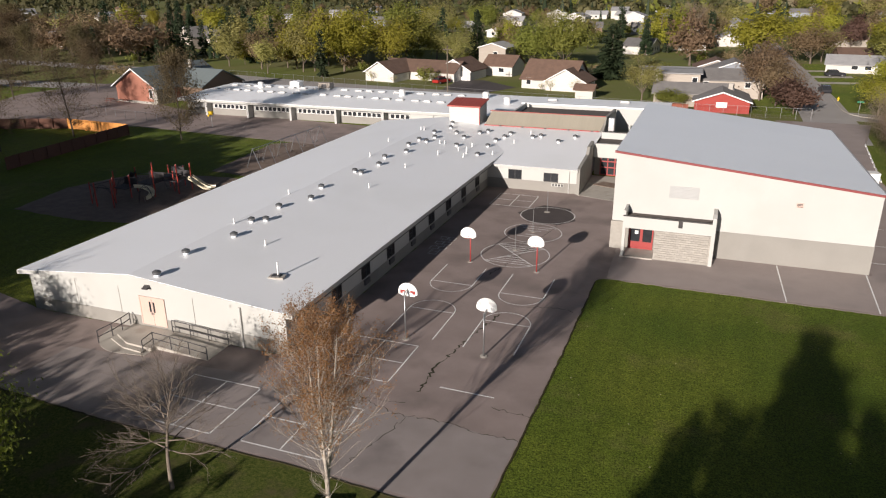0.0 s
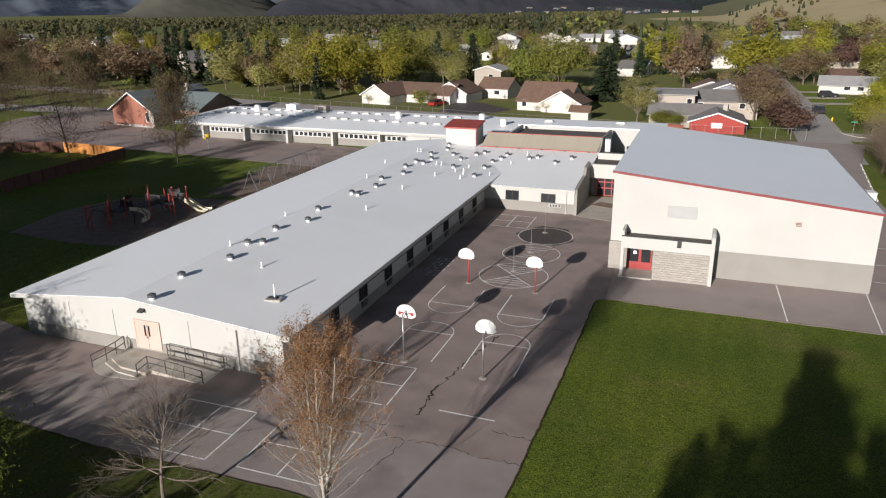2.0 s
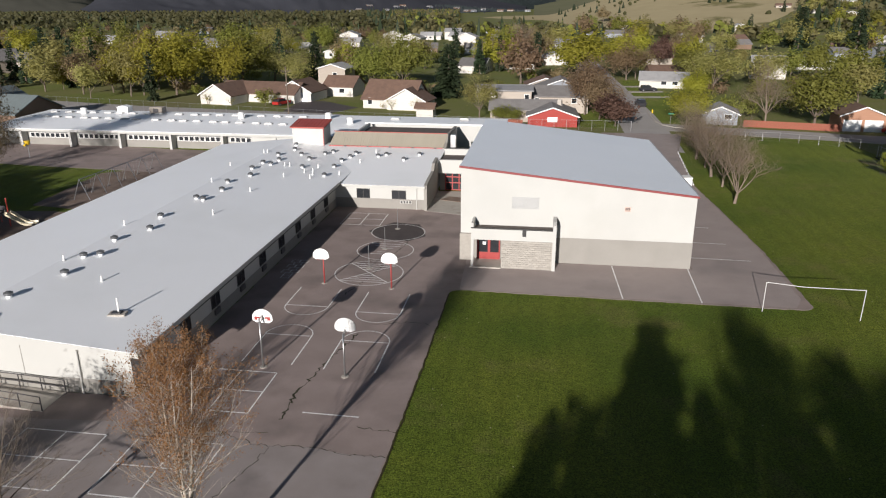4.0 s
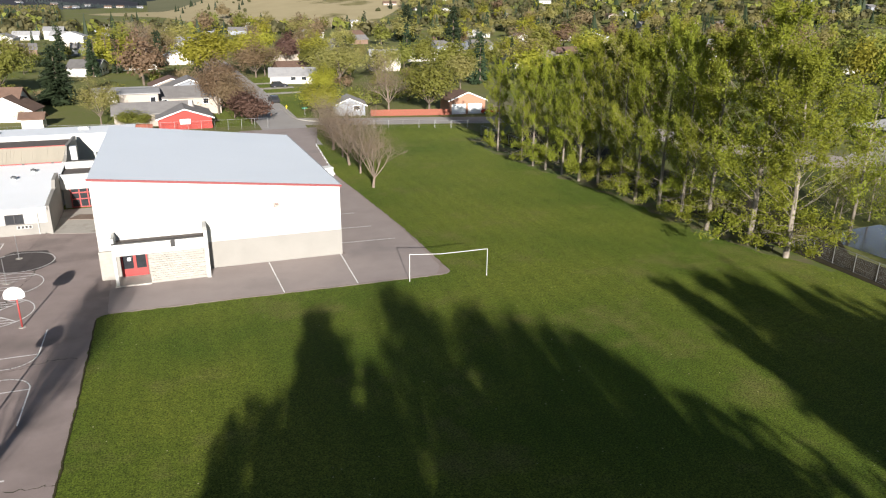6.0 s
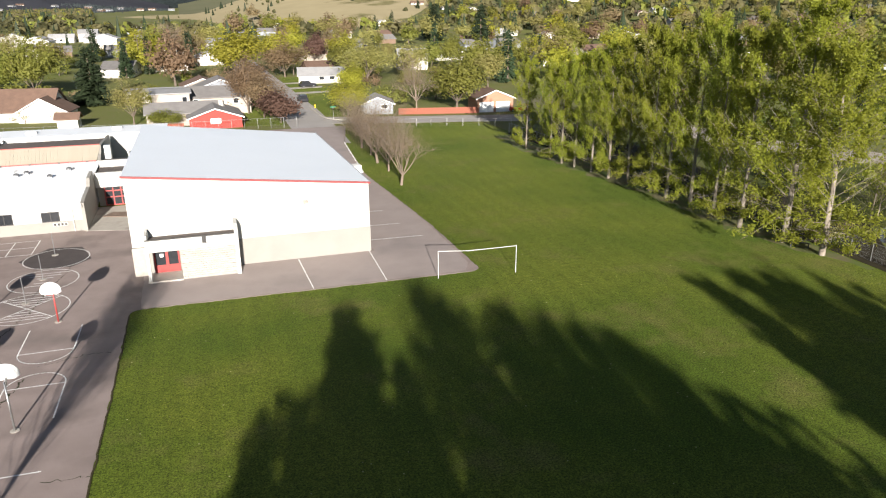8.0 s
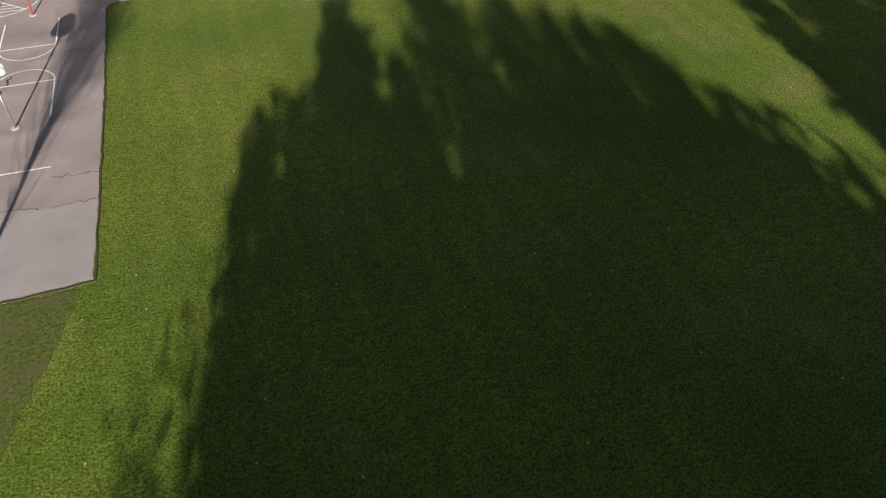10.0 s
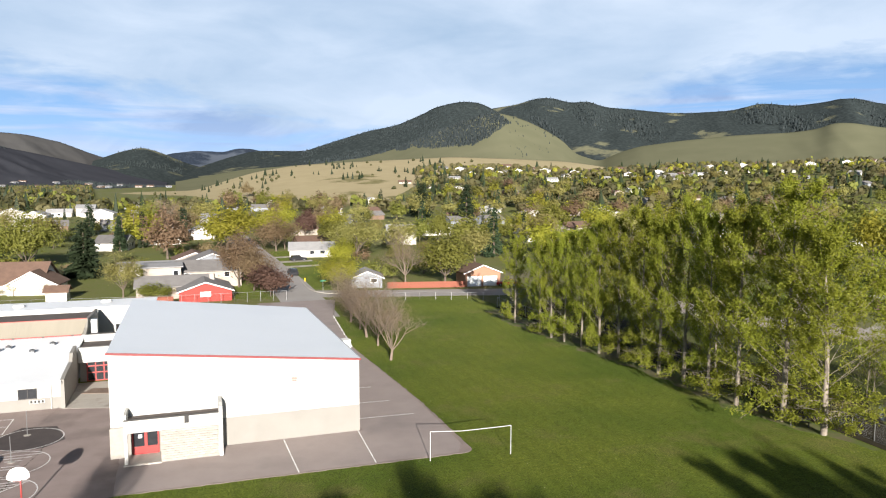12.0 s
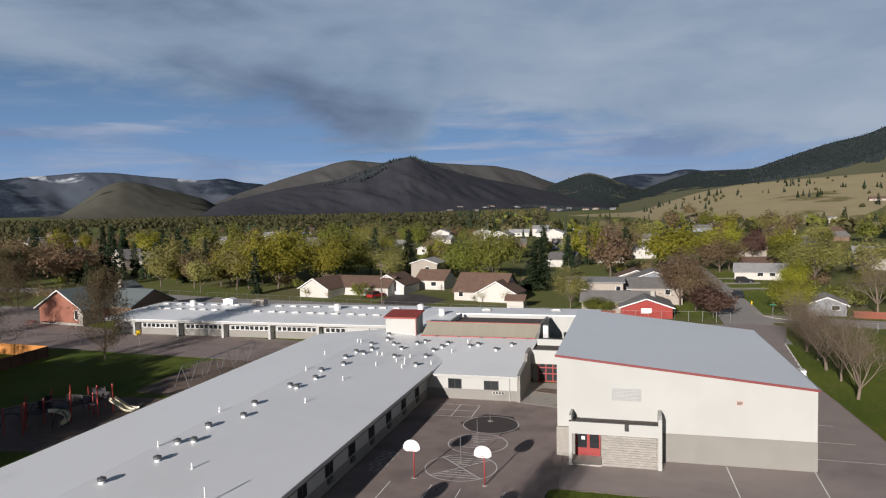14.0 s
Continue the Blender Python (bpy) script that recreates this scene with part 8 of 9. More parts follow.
while count < 760:
    a, r = rng.uniform(-62, 84), 165 + 640 * rng.random() ** 0.95
    x, y = r * math.sin(radians(a)), r * math.cos(radians(a))
    if not free(x, y, 8.0):
        continue
    if -6 < a < 16 and r > 620 and rng.random() < 0.9:
        continue
    if r < 215 and (rng.random() < 0.6 or -75 < x < 10):
        continue
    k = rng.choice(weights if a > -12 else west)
    z = ground_z(x, y)
    h = rng.uniform(8, 14) * (1.15 if k == "conifer" else 1.0)
    if a < 0 and r > 260:
        h *= max(0.5, 1.0 - (r - 260) / 500)
    s = rng.uniform(1.05, 1.6) if k != "conifer" else rng.uniform(0.8, 1.2)
    if count % 3 == 1 and 225 < r < 480 and a > -40:
        gaps.append((x, y, z))
    elif not plot_open(x, y):
        grown.append((x, y))
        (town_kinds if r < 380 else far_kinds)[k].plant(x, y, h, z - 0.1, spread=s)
    count += 1

# more houses in the gaps between the trees
made = 0
for x, y, z in gaps:
    if made < 16 and free(x, y, 19) and not plot_open(x, y) and all((x - p) ** 2 + (y - q) ** 2 > 90 for p, q in grown):
        copy_thing(templates[(0, 2, 5, 1, 3, 4)[made % 6]], pose(x, y, z - 0.1, 0, 0, (0, 90, 8, -12)[made % 4]))
        taken.append((x, y))
        made += 1


# hedges and bushes between the houses
garden_bush = TreeKind("garden_bush", "round garden bush in spring leaf", "shrub", BARK, LEAF_GREEN, [(301, "bush", 3.4, 330, 0.26, 2.5, 0.2), (302, "bush", 3.4, 330, 0.26, 2.1, 0.2)])
dry_bush = TreeKind("garden_bush", "round leafless brown garden bush", "shrub", BARK, LEAF_BROWN, [(303, "bush", 3.2, 330, 0.2, 2.4, 0.2)])
count = 0
while count < 130:
    a, r = rng.uniform(-46, 50), 150 + 230 * rng.random()
    x, y = r * math.sin(radians(a)), r * math.cos(radians(a))
    if not free(x, y, 7.5):
        continue
    h, s = rng.uniform(2.2, 4.6), rng.uniform(1.0, 1.5)
    if not plot_open(x, y):
        (garden_bush, dry_bush, garden_bush)[count % 3].plant(x, y, h, ground_z(x, y) - 0.05, spread=s)
    count += 1


def lumps(name, label, spots, material, size, squash=1.0, cone=False):
    """Far crowns, too many to count, as one piece: uneven lumps or pointed tops."""
    g = np.random.RandomState(len(spots))
    v, f = [], []
    for x, y, z in spots:
        k = len(v)
        s = size * g.uniform(0.6, 1.35)
        if cone:
            n = 5
            for i in range(n):
                a = 6.283 * i / n + g.uniform(0, 1)
                rr = s * 0.24 * g.uniform(0.7, 1.3)
                v.append((x + rr * math.cos(a), y + rr * math.sin(a), z - s * 0.05))
            v.append((x, y, z + s))
            f.extend((k + i, k + (i + 1) % n, k + n) for i in range(n))
        else:
            n = 7
            for lv, (h, w) in enumerate(((0.15, 0.55), (0.5, 1.0), (0.82, 0.62))):
                for i in range(n):
                    a = 6.283 * (i + 0.5 * lv) / n
                    rr = s * 0.5 * w * g.uniform(0.65, 1.3)
                    v.append((x + rr * math.cos(a), y + rr * math.sin(a), z + s * squash * h * g.uniform(0.85, 1.15)))
            v.append((x, y, z + s * squash))
            for lv in range(2):
                for i in range(n):
                    p, q = k + lv * n + i, k + lv * n + (i + 1) % n
                    f.append((p, q, q + n, p + n))
            f.extend((k + 2 * n + i, k + 2 * n + (i + 1) % n, k + 3 * n) for i in range(n))
    mb = MB()
    mb.v, mb.f = v, f
    return solo(name, mb, material, label, "woods", "stuff")


def tufts(name, label, spots, material, size):
    """Far crowns of loose leaf clumps, as one piece."""
    g = np.random.RandomState(len(spots) + 3)
    k = 20
    c = np.repeat(np.array(spots), k, axis=0)
    n = len(c)
    s = np.repeat(size * g.uniform(0.65, 1.3, len(spots)), k)[:, None]
    d = g.normal(0, 1, (n, 3))
    d /= np.linalg.norm(d, axis=1)[:, None]
    p = c + np.array([0, 0, 1.0]) * s * 0.62 + d * s * np.array([0.5, 0.5, 0.46]) * g.uniform(0.5, 1.0, (n, 1))
    a = np.cross(d, g.normal(0, 1, (n, 3)))
    a /= np.linalg.norm(a, axis=1)[:, None]
    b = np.cross(d, a) + g.normal(0, 0.25, (n, 3))
    w = s * g.uniform(0.13, 0.26, (n, 1))
    v = np.stack([p - a * w, p + b * w, p + a * w, p - b * w], 1).reshape(-1, 3)
    mb = MB()
    mb.v, mb.f = v.tolist(), np.arange(n * 4).reshape(-1, 4).tolist()
    return solo(name, mb, material, label, "woods", "stuff")


def scatter(n, a0, a1, r0, r1, seed, keep=None):
    g = random.Random(seed)
    out = []
    while len(out) < n:
        a, r = g.uniform(a0, a1), math.sqrt(g.uniform(r0 * r0, r1 * r1))
        x, y = r * math.sin(radians(a)), r * math.cos(radians(a))
        if keep and not keep(a, r, x, y):
            continue
        out.append((x, y, ground_z(x, y) - 0.5))
    return out


def off_gold(a, r, x, y):
    return not (-7 < a < 17 and r > 610) and not (a > 13 and r > 1010)


# Dark leaves and conifers put cloud shade into the western belt.
for nm, lab, m, n, seed, a0 in (("far_woods", "distant olive budding woods", LEAF_SLOPE, 1700, 1, -12), ("far_woods", "distant green spring woods", LEAF_GREEN, 800, 2, -12),
                                ("far_woods", "distant yellow-green woods", LEAF_YELLOW, 150, 3, -8), ("far_woods", "distant brown woods, coloured dark as under cloud", LEAF_FAR, 3200, 4, -75)):
    tufts(nm, lab, scatter(n // 3, a0, 92, 480, 900, seed, off_gold), m, 8)
    lumps(nm, lab.replace("distant", "far"), scatter(n, a0, 92, 900, 1700, seed + 20, off_gold), m, 6.5)
lumps("far_conifers", "distant dark conifers among the town trees", scatter(650, -14, 92, 480, 1700, 5, off_gold), NEEDLE, 11, cone=True)
lumps("far_conifers", "conifer woods west of the town, dark for cloud shade", scatter(240, -75, -6, 480, 1500, 8, off_gold), NEEDLE, 7.5, cone=True)
lumps("slope_pines", "scattered dark pines on the golden slope", [p for p in scatter(80, 0, 19, 860, 1130, 6, lambda a, r, x, y: noise.noise(Vector((x / 60, y / 60, 3))) > 0.12)], NEEDLE, 8, cone=True)
lumps("slope_shrubs", "low shrubs dotted over the dry slope", scatter(40, -3, 22, 760, 1130, 16), LEAF_FAR, 4.0)


def hill_forest(name, label, n, profile, foot, crest, power, u0, u1, seed, cut, size=17):
    g = random.Random(seed)
    out = []
    tries = 0
    while len(out) < n and tries < n * 12:
        tries += 1
        a, u = g.uniform(profile[0][0], profile[-1][0]), g.uniform(u0, u1)
        r = foot + (crest - foot) * u
        x, y = r * math.sin(radians(a)), r * math.cos(radians(a))
        if noise.fractal(Vector((x / 260, y / 260, seed)), 1.0, 2.0, 4) < cut:
            continue
        e = float(np.interp(a, [p[0] for p in profile], [p[1] for p in profile]))
        top = math.tan(radians(e)) * crest + EYE_Z
        out.append((x, y, -6 + (top + 6) * u ** power - 0.35 * size))
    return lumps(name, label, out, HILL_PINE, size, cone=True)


hill_forest("ridge_forest", "dark pine forest on the long ridge", 11000, [(4.5, 2.01), (7.9, 2.01), (10.9, 2.3), (14.5, 3.08), (18.9, 4.64), (22.9, 5.38), (24.2, 5.59), (25.3, 5.8), (26.2, 6.14), (27.3, 6.25), (28.2, 6.07), (29.1, 5.76), (30.1, 5.96), (30.8, 5.77), (31.6, 5.42), (33.7, 5.25), (36.2, 4.9), (38.6, 4.84), (41, 4.98), (42.1, 5.34), (42.8, 5.47), (44.7, 5.16), (46.5, 5.25), (47.8, 5.49), (48.8, 5.51), (50.2, 5), (60, 4.35)],
            1900, 3000, 1.2, 0.45, 1.0, 11, -0.3, 10)
hill_forest("knob_forest", "dark pine forest on the wooded knob", 6000, [(p, q - 0.04) for p, q in KNOB[2:13]], 1500, 2250, 1.2, 0.4, 1.0, 12, -0.3, 8)
wood_foot = ((12.5, 1.75), (16, 2.2), (19.5, 2.31), (21.7, 2.64), (22.8, 3.28), (24.5, 4.16))
shoulder, g = [], random.Random(21)
while len(shoulder) < 4200:
    az_, u = g.uniform(12.6, 24.6), g.uniform(0.5, 1.0)
    r = 1000 + 480 * u
    x, y = r * math.sin(radians(az_)), r * math.cos(radians(az_))
    z = slope_z(MEADOW, 1000, 1480, x, y)
    e = math.degrees(math.atan2(z - EYE_Z, r)) + 0.28 * noise.noise(Vector((az_ * 1.3, u * 5, 2)))
    low = float(np.interp(az_, [p[0] for p in wood_foot], [p[1] for p in wood_foot]))
    if e > low + 0.08 and (az_ < 23.3 or e < 5.14 - 0.82 * (az_ - 23.3)):
        shoulder.append((x, y, z - 2.5))
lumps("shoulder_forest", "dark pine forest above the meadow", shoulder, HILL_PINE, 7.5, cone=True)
ledge = []
while len(ledge) < 60:
    az_, u = g.uniform(23.6, 28.8), g.uniform(0.5, 1.0)
    r = 1000 + 480 * u
    x, y = r * math.sin(radians(az_)), r * math.cos(radians(az_))
    if noise.noise(Vector((x / 40, y / 40, 9))) > 0.1:
        ledge.append((x, y, slope_z(MEADOW, 1000, 1480, x, y) - 1.5))
lumps("meadow_pines", "single pines dotted on the meadow", ledge, HILL_PINE, 6, cone=True)
hill_forest("cone_forest", "dark pines on the small cone hill", 500, [(-7.2, 0.97), (-6.1, 1.39), (-5, 1.8), (-3.9, 2.08), (-3.3, 2.11), (-2.1, 1.73), (-0.7, 1.12)], 2300, 3100, 1.2, 0.5, 1.0, 13, 0.0, 11)

# pines along the crest of the dark hill and the wooded strip at its foot
hill_forest("crest_pines", "scattered pines on the dark hill crest", 260, [(-21.5, 2.68), (-19.2, 3.44), (-17.6, 3.77), (-16.3, 3.3), (-14.3, 2.55), (-12.1, 1.96)], 1500, 2700, 1.2, 0.96, 1.0, 14, -0.05, 8)
hill_forest("back_crest_pines", "scattered pines on the dry hill crest", 240, [(-30.6, 1.16), (-27.6, 2.08), (-25, 2.84), (-23.7, 3.26), (-22.3, 3.51), (-21, 3.4), (-18.8, 3.19), (-16.1, 3.23), (-10.7, 2.81), (-8.9, 2.41), (-7.1, 1.7)], 2500, 3300, 1.2, 0.96, 1.0, 17, 0.1, 7)
hill_forest("foot_woods", "dark wood at the foot of the hill", 1800, [(p, q) for p, q in DARKHILL if p > -18], 1500, 2700, 1.2, 0.03, 0.3, 15, -0.1, 7)
spur = []
g = random.Random(5)
for a0, a1, u0, u1 in ((-18.3, -24.5, 0.99, 0.86), (-17.5, -13.0, 0.99, 0.97), (-19.5, -23.0, 0.88, 0.70)):
    for i in range(150):
        k = g.random()
        az_, u = a0 + (a1 - a0) * k + g.uniform(-.12, .12), u0 + (u1 - u0) * k + g.uniform(-.012, .012)
        e = float(np.interp(az_, [p[0] for p in DARKHILL], [p[1] for p in DARKHILL]))
        r = 1500 + 1200 * u
        spur.append((r * math.sin(radians(az_)), r * math.cos(radians(az_)), -6 + (math.tan(radians(e)) * 2700 + 29) * u ** 1.2 - 4))
lumps("spur_pines", "lines of pines along the spurs of the dark hill", spur, HILL_PINE, 11, cone=True)

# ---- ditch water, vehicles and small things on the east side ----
# Water colour set dark as well, in place of tree shade.
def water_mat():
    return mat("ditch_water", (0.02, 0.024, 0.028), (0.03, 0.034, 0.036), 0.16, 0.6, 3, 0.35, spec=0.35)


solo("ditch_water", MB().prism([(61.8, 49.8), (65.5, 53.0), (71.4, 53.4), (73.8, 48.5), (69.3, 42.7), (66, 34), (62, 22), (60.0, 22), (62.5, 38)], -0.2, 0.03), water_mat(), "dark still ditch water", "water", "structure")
solo("ranch_driveway", MB().prism([(96, 81), (114.9, 91.0), (116.6, 82.0), (104, 72)], -0.2, 0.032), CONCRETE, "pale concrete driveway to the ranch house", "driveway", "structure")
solo("house_driveway", MB().prism([(-60, 169), (-54, 171), (-43, 161), (-47, 151), (-58, 153)], -0.1, 0.026), PATCH, "dark asphalt driveway", "driveway", "structure")
solo("field_grass", MB().prism([(65, 120), (65, 56), (74, 50), (77, 38), (86, 32), (108, 40), (97, 62), (83, 90), (76, 120)], -0.2, 0.02), ROUGHGRASS, "rough green field between ditch and street", "grass", "structure")
solo("garden_lawn", MB().prism([(101, 74.5), (119.6, 52), (150, 40), (150, 125), (90, 125), (92, 100), (112, 96), (117, 70.5)], -0.2, 0.02), GRASS, "green garden lawn round the ranch house", "lawn", "structure")
for pts in ([(22.6, 150), (21.9, 168), (21.6, 197.5), (31, 200), (33, 165), (28, 146)], [(21.6, 203), (21.5, 230), (30, 232), (30, 204.5)], [(5.5, 141), (13.8, 140), (13.6, 170), (13.0, 232), (9, 230), (7.5, 160)]):
    solo("garden_lawn", MB().prism(pts, -0.1, 0.016), GRASS, "green front lawn beside the street", "lawn", "structure", "front lawns")
for y in (188.6, 200.2, 212.4):
    x0 = float(np.interp(y, [160, 215], [22.6, 21.1]))
    solo("street_driveway", MB().prism([(x0, y - 1.5), (30.5, y + 0.3), (30.5, y + 3.2), (x0, y + 1.9)], -0.1, 0.03), CONCRETE, "pale concrete driveway off the street", "driveway", "structure", "driveways by the street")
# kerb round the corner lawn
bend = [(21.9, 165), (21.75, 154.9), (21.9, 149), (22.6, 145.2), (24.2, 142.6), (26.5, 141.3), (31, 140.9)]
kerb = MB()
for (xa, ya), (xb, yb) in zip(bend, bend[1:]):
    d = Vector((xb - xa, yb - ya)).normalized()
    nx, ny = -d.y * 0.09, d.x * 0.09
    kerb.prism([(xa - nx, ya - ny), (xb - nx, yb - ny), (xb + nx, yb + ny), (xa + nx, ya + ny)], -0.1, 0.14)
solo("kerb", kerb, CONCRETE, "pale concrete kerb round the corner lawn", "kerb", "structure")
edge = [(float(np.interp(y, [44, 47, 51, 58, 72, 86, 104, 116], [54.8, 53.4, 51.9, 50.6, 50.3, 48.4, 46.6, 47.5])) + 0.5 * math.sin(y * 1.7) + 0.3 * math.sin(y * 4.1), y) for y in range(44, 117, 2)]
solo("bare_soil", MB().prism(edge[::-1] + [(54.9, 44), (55.0, 52), (54.2, 72), (52.0, 95), (50.4, 116)], -0.1, 0.022), LITTER, "bare soil and leaf litter under the trees", "soil", "structure")
solo("creek_bank", MB().prism([(56.2, 22), (59.8, 36), (59.8, 47), (66, 55), (66, 118), (50.5, 118), (52.2, 95), (54.4, 72), (55.2, 52), (55.0, 22)], -0.2, 0.05), BANK, "brown leaf-strewn ditch bank, darkened for tree shade", "bank", "structure")
CARS = {"dark": mat("dark_car_paint", (0.02, 0.02, 0.024), (0.03, 0.03, 0.034), 0.25, 1, 8, 0.0, spec=0.6), "silver": mat("silver_car_paint", (0.52, 0.56, 0.60), (0.48, 0.52, 0.56), 0.3, 1, 8, 0.0, spec=0.6),
        "white": mat("white_car_paint", (0.78, 0.78, 0.76), (0.74, 0.74, 0.72), 0.3, 1, 8, 0.0, spec=0.6), "red": mat("red_car_paint", (0.35, 0.03, 0.025), (0.3, 0.025, 0.02), 0.25, 1, 8, 0.0, spec=0.6)}
TYRE = mat("tyre_rubber", (0.02, 0.02, 0.02), (0.03, 0.03, 0.03), 0.8, 4, 30, 0.1)


def car(x, y, turn, paint, label, kind="car"):
    t = thing("pickup_truck" if kind == "pickup" else kind, label, "car", (x, y, 0.03), turn)
    m = CARS[paint]
    L, W = (5.6, 1.9) if kind == "pickup" else (4.6, 1.8)
    hood = [(-L / 2, 0.35), (L / 2, 0.35), (L / 2, 0.8), (L / 2 - 0.2, 0.95), (L / 2 - 1.2, 1.02), (-L / 2 + 0.1, 1.0), (-L / 2, 0.9)]
    part("body", MB().extrude([(a, -W / 2, b) for a, b in hood], (0, W, 0)), m, t)
    c0 = -0.3 if kind == "pickup" else -L / 2 + 0.3
    cab = [(c0, 1.0), (L / 2 - 1.3, 1.0), (L / 2 - 1.95, 1.6 if kind == "car" else 1.8), (c0 + 0.35, 1.6 if kind == "car" else 1.8)]
    part("cabin", MB().extrude([(a, -W / 2 + 0.1, b) for a, b in cab], (0, W - 0.2, 0)), GLASS, t)
    part("roof", MB().box(c0 + 0.35, L / 2 - 1.95, -W / 2 + 0.12, W / 2 - 0.12, cab[2][1], cab[2][1] + 0.05), m, t)
    for sx in (-L / 2 + 0.85, L / 2 - 0.9):
        for sy in (-W / 2 + 0.02, W / 2 - 0.02):
            wh = part("wheel", MB().tube((sx, sy - 0.11, 0.33), (sx, sy + 0.11, 0.33), 0.33, 0.33, 14), TYRE, t)
            part("rim", MB().tube((sx, sy - 0.12, 0.33), (sx, sy + 0.12, 0.33), 0.18, 0.18, 10), STEEL, wh)
    for sy in (-0.65, 0.45):
        part("headlight", MB().box(L / 2 - 0.02, L / 2 + 0.01, sy, sy + 0.2, 0.62, 0.76), WHITE, t)
    return t


car(21.3, 172.4, 95, "dark", "dark parked car at the kerb")
car(26.6, 202.0, 10, "dark", "dark car parked on a driveway")
car(63.2, 140.6, 150, "red", "dark red car beside the garage")
car(97.2, 65.2, -104, "silver", "silver pickup truck parked on the street", "pickup")
car(-61.8, 162.6, 70, "red", "red car parked on the driveway")
tr = thing("utility_trailer", "dark flat utility trailer", "trailer", (95.8, 70.6, 0.03), -98)
part("bed", MB().box(-2.3, 2.3, -1.0, 1.0, 0.5, 0.65), DARKRAIL, tr)
part("side", MB().box(-2.3, 2.3, -1.0, -0.95, 0.65, 1.2), DARKRAIL, tr)
part("side", MB().box(-2.3, 2.3, 0.95, 1.0, 0.65, 1.2), DARKRAIL, tr)
for sy in (-1.1, 1.1):
    part("wheel", MB().tube((0, sy - 0.1, 0.33), (0, sy + 0.1, 0.33), 0.33, 0.33, 12), TYRE, tr)
vn = thing("box_trailer", "white enclosed cargo trailer", "trailer", (106.0, 63.2, 0.03), -50)
part("box", MB().prism([(-2.4, -1.1), (2.0, -1.1), (2.6, 0), (2.0, 1.1), (-2.4, 1.1)], 0.5, 2.5), CARS["white"], vn)
for sy in (-1.12, 1.12):
    part("wheel", MB().tube((-0.3, sy - 0.1, 0.33), (-0.3, sy + 0.1, 0.33), 0.33, 0.33, 12), TYRE, vn)
part("trim", MB().box(-2.42, 2.0, -1.13, -1.1, 0.6, 0.75), DARKRAIL, vn)
YEL = mat("yellow_plastic", (0.75, 0.50, 0.03), (0.68, 0.45, 0.03), 0.4, 2, 20, 0.02)
BLUE = mat("blue_plastic", (0.03, 0.08, 0.28), (0.025, 0.07, 0.24), 0.5, 2, 20, 0.05)
boat = thing("kayak", "yellow kayak on a blue tarp pile", "kayak", (92.6, 62.2, 0), -100)
part("hull", MB().prism([(-1.5, 0), (-0.8, -0.33), (0.8, -0.33), (1.5, 0), (0.8, 0.33), (-0.8, 0.33)], 0.55, 0.9), YEL, boat)
part("tarp", MB().prism([(-1.2, -0.6), (1.1, -0.7), (1.3, 0.5), (-1.0, 0.7)], 0, lambda x, y: 0.5), BLUE, boat, "crumpled blue tarp")
pic = thing("park_bench", "dark slatted bench under the poplars", "bench", (53.0, 50.9, 0.02), -42)
for i in range(3):
    part("seat_slat", MB().box(-0.9, 0.9, -0.2 + i * 0.15, -0.07 + i * 0.15, 0.43, 0.47), DARKRAIL, pic)
for i in range(2):
    part("back_slat", MB().box(-0.9, 0.9, 0.27, 0.31, 0.6 + i * 0.18, 0.72 + i * 0.18), DARKRAIL, pic)
for sx in (-0.8, 0.72):
    part("leg", MB().box(sx, sx + 0.08, -0.2, 0.3, 0, 0.43), DARKRAIL, pic)
for x, y, h in ((-55, 148.4, 10), (-167.7, 186.8, 11), (-22.2, 245, 11), (-20, 262, 11), (20.5, 300, 10)):
    t = thing("utility_pole", "brown wooden utility pole", "utility pole", (x, y, 0))
    part("pole", MB().tube((0, 0, -0.2), (0, 0, h), 0.16, 0.11, 8), BARK, t)
    part("crossarm", MB().box(-1.1, 1.1, -0.06, 0.06, h - 0.9, h - 0.75), BARK, t)
sg = thing("street_sign", "small green street sign on a post", "sign", (23.6, 143.1, 0), 10)
part("post", MB().tube((0, 0, 0), (0, 0, 2.7), 0.03, 0.03, 6), STEEL, sg)
part("plate", MB().box(-0.55, 0.55, -0.015, 0.015, 2.45, 2.68), mat("sign_green", (0.03, 0.2, 0.1), (0.03, 0.18, 0.09), 0.4, 2, 20, 0), sg)
hy = thing("fire_hydrant", "pale fire hydrant at the street edge", "hydrant", (22.6, 161.2, 0))
part("barrel", MB().tube((0, 0, 0), (0, 0, 0.65), 0.13, 0.12, 10), YEL, hy)
part("cap", MB().tube((0, 0, 0.65), (0, 0, 0.82), 0.14, 0.04, 10), YEL, hy)
part("outlet", MB().tube((-0.2, 0, 0.48), (0.2, 0, 0.48), 0.06, 0.06, 8), YEL, hy)
dm = thing("storage_box", "white metal storage box behind the gymnasium", "storage box", (18.0, 94.5, 0.03), 8)
part("box", MB().box(-0.9, 0.9, -0.7, 0.7, 0.08, 1.3), WHITE, dm)
part("lid", MB().box(-0.95, 0.95, -0.75, 0.75, 1.3, 1.4), WHITE, dm)
part("skid", MB().box(-0.9, 0.9, -0.6, -0.5, 0, 0.08).box(-0.9, 0.9, 0.5, 0.6, 0, 0.08), DARKRAIL, dm)
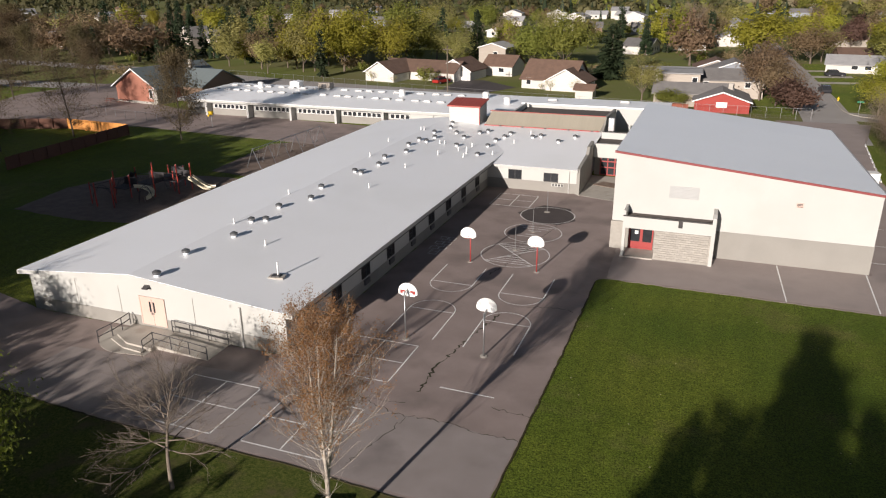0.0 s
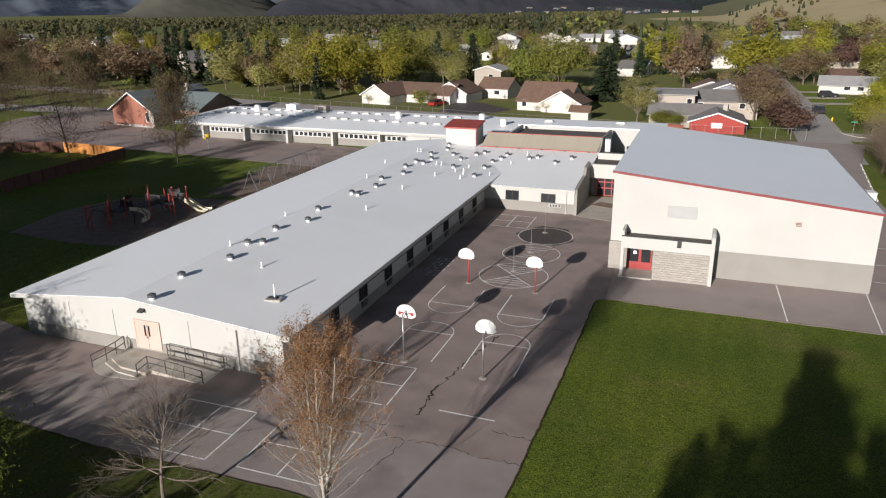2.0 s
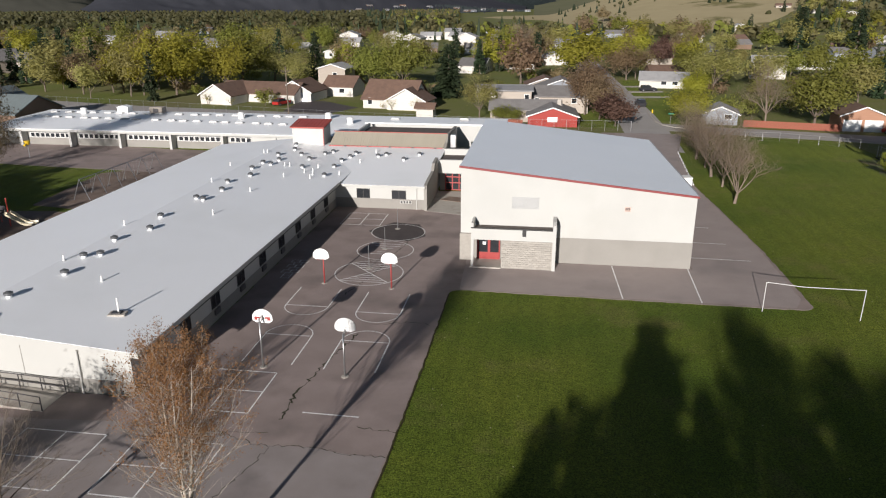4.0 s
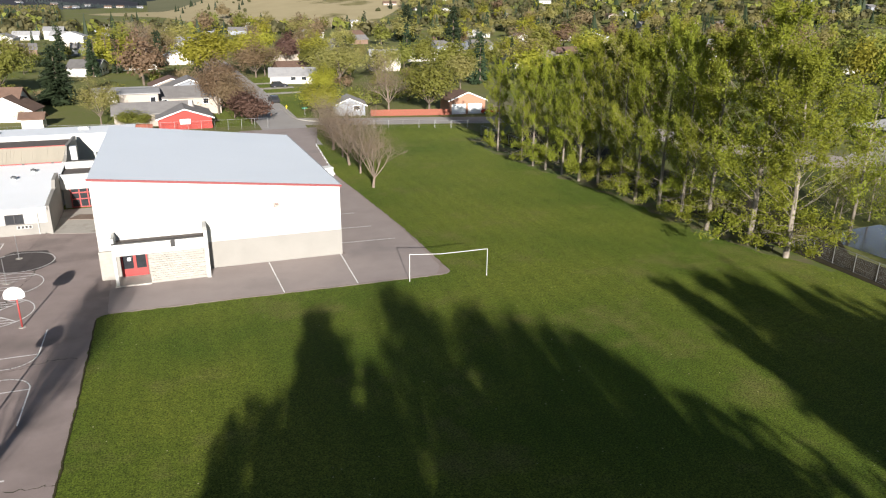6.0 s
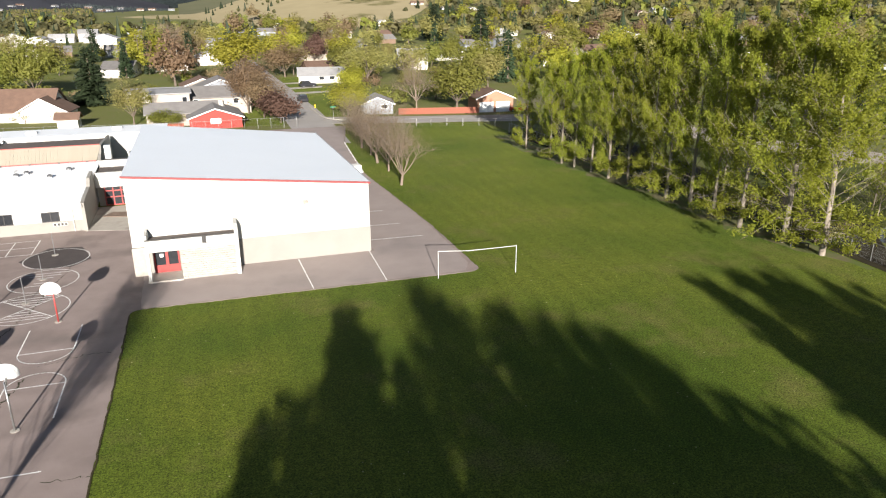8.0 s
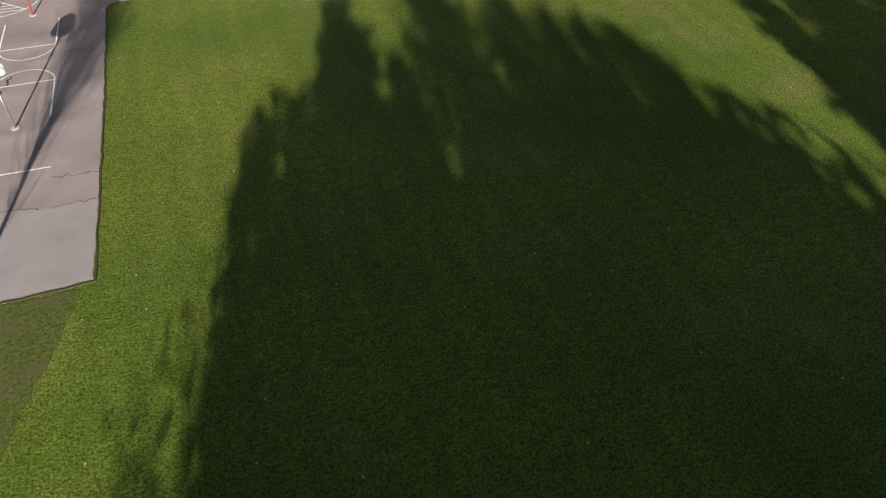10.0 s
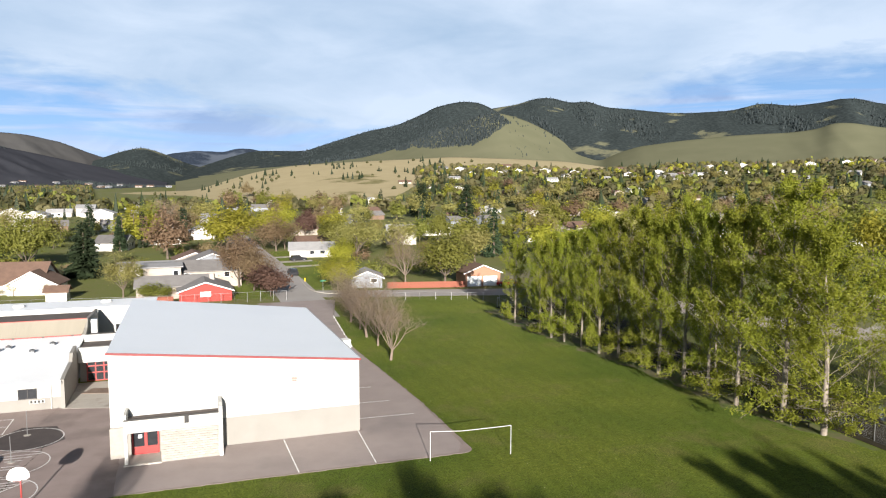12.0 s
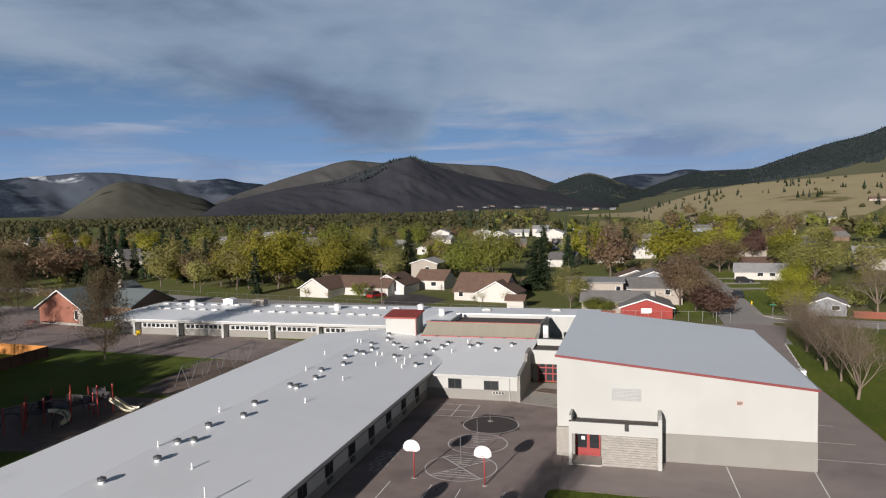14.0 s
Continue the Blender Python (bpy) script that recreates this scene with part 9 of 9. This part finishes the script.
for i in range(9):
    y = 96.5 + i * 2.6
    t = thing("wheel_stop", "white concrete wheel stop at the lane edge", "wheel stop", (19.5 + max(0, (y - 95)) * 0.07, y, 0.03), 84, "wheel stops")
    part("block", MB().extrude([(-0.9, -0.09, 0), (-0.9, 0.09, 0), (-0.9, 0.05, 0.13), (-0.9, -0.05, 0.13)], (1.8, 0, 0)), WHITE, t)
t = thing("funnel_ball_post", "yellow funnel ball basket on a grey post", "play post", (-79.7, 99.8, 0.03))
part("post", MB().tube((0, 0, 0), (0, 0, 2.3), 0.06, 0.06, 8), STEEL, t)
part("funnel", MB().tube((0, 0, 2.0), (0, 0, 2.65), 0.25, 0.48, 12), YEL, t, "yellow plastic funnel")
part("chute", MB().tube((0, -0.2, 2.25), (0, -0.75, 2.0), 0.16, 0.16, 10), YEL, t)
# blue picnic table on the near lawn
PICNIC = mat("dark_blue_coated_steel", (0.02, 0.035, 0.09), (0.03, 0.05, 0.12), 0.45, 2, 25, 0.1)


def picnic(x, y, turn, m, label):
    t = thing("picnic_table", label, "picnic table", (x, y, 0.03), turn)
    part("tabletop", MB().box(-0.95, 0.95, -0.4, 0.4, 0.70, 0.75), m, t)
    for sy in (-0.75, 0.75):
        part("bench", MB().box(-0.95, 0.95, sy - 0.14, sy + 0.14, 0.42, 0.46), m, t)
    for sx in (-0.65, 0.65):
        part("leg", MB().tube((sx, -0.3, 0.7), (sx, -0.7, 0), 0.03).tube((sx, 0.3, 0.7), (sx, 0.7, 0), 0.03).tube((sx, -0.75, 0.42), (sx, 0.75, 0.42), 0.025), m, t)


picnic(-15.15, 21.3, 20, PICNIC, "dark blue steel picnic table on the lawn")
for x, y in ((-117.3, 115.8), (-113.6, 115.4)):
    picnic(x, y, -8, REDFENCE, "brown wooden picnic table before the hall")
# young trees and scrub along the ditch
for x, y, h in ((70.9, 50.1, 9.5), (71.0, 48.0, 9), (71.3, 54.7, 7.5), (77.0, 47.3, 8), (65.5, 45.5, 8), (63.5, 38.0, 6), (74, 42, 7), (66.8, 55.5, 7), (69, 56.5, 6), (67, 34, 7)):
    young_birch.plant(x, y, h, group="young birches by the ditch")
board_fence((70.6, 38.5), (73.4, 44.5), 1.6, DARKRAIL, "dark weathered board fence by the ditch", w=0.22)
gb = thing("tree_stump", "pale sawn tree stump in the rough grass", "stump", (87.9, 67.8, 0.02))
part("stump", MB().tube((0, 0, 0), (0, 0, 1.1), 0.55, 0.48, 12), PALEBARK, gb)
scrub = TreeKind("shrub", "brown leafless shrub on the bank", "shrub", GREYBARK, LEAF_OLIVE, [(191, "bush", 2.4, 300, 0.09, 1.6, 0.2), (192, "bush", 2.4, 220, 0.09, 1.5, 0.2)])
for i in range(44):
    scrub.plant(55.5 + rng.uniform(-1.0, 3.0) - (i * 1.5 > 40) * 1.5, 50 + i * 1.5, rng.uniform(1.2, 2.8), label="brown undergrowth below the poplars")
for x, y, h in ((58.5, 30, 2.0), (59.0, 35, 2.4), (60.5, 38, 3.0), (76, 43, 3.4), (78, 40, 3.2), (75, 36, 3.0), (59, 52, 2.2), (80, 46, 3), (86, 70, 1.8), (88, 66, 1.6)):
    scrub.plant(x, y, h)
for x, y, h in ((-34.5, 158.2, 2.6), (-28.6, 157.4, 3.0), (-79.5, 161.3, 2.6), (-73.5, 161.0, 2.4), (-66, 165.2, 1.5), (-62.5, 166.5, 1.6), (-36.8, 158.8, 1.4), (105, 64, 1.2)):
    scrub.plant(x, y, h, label="garden shrub in spring leaf")
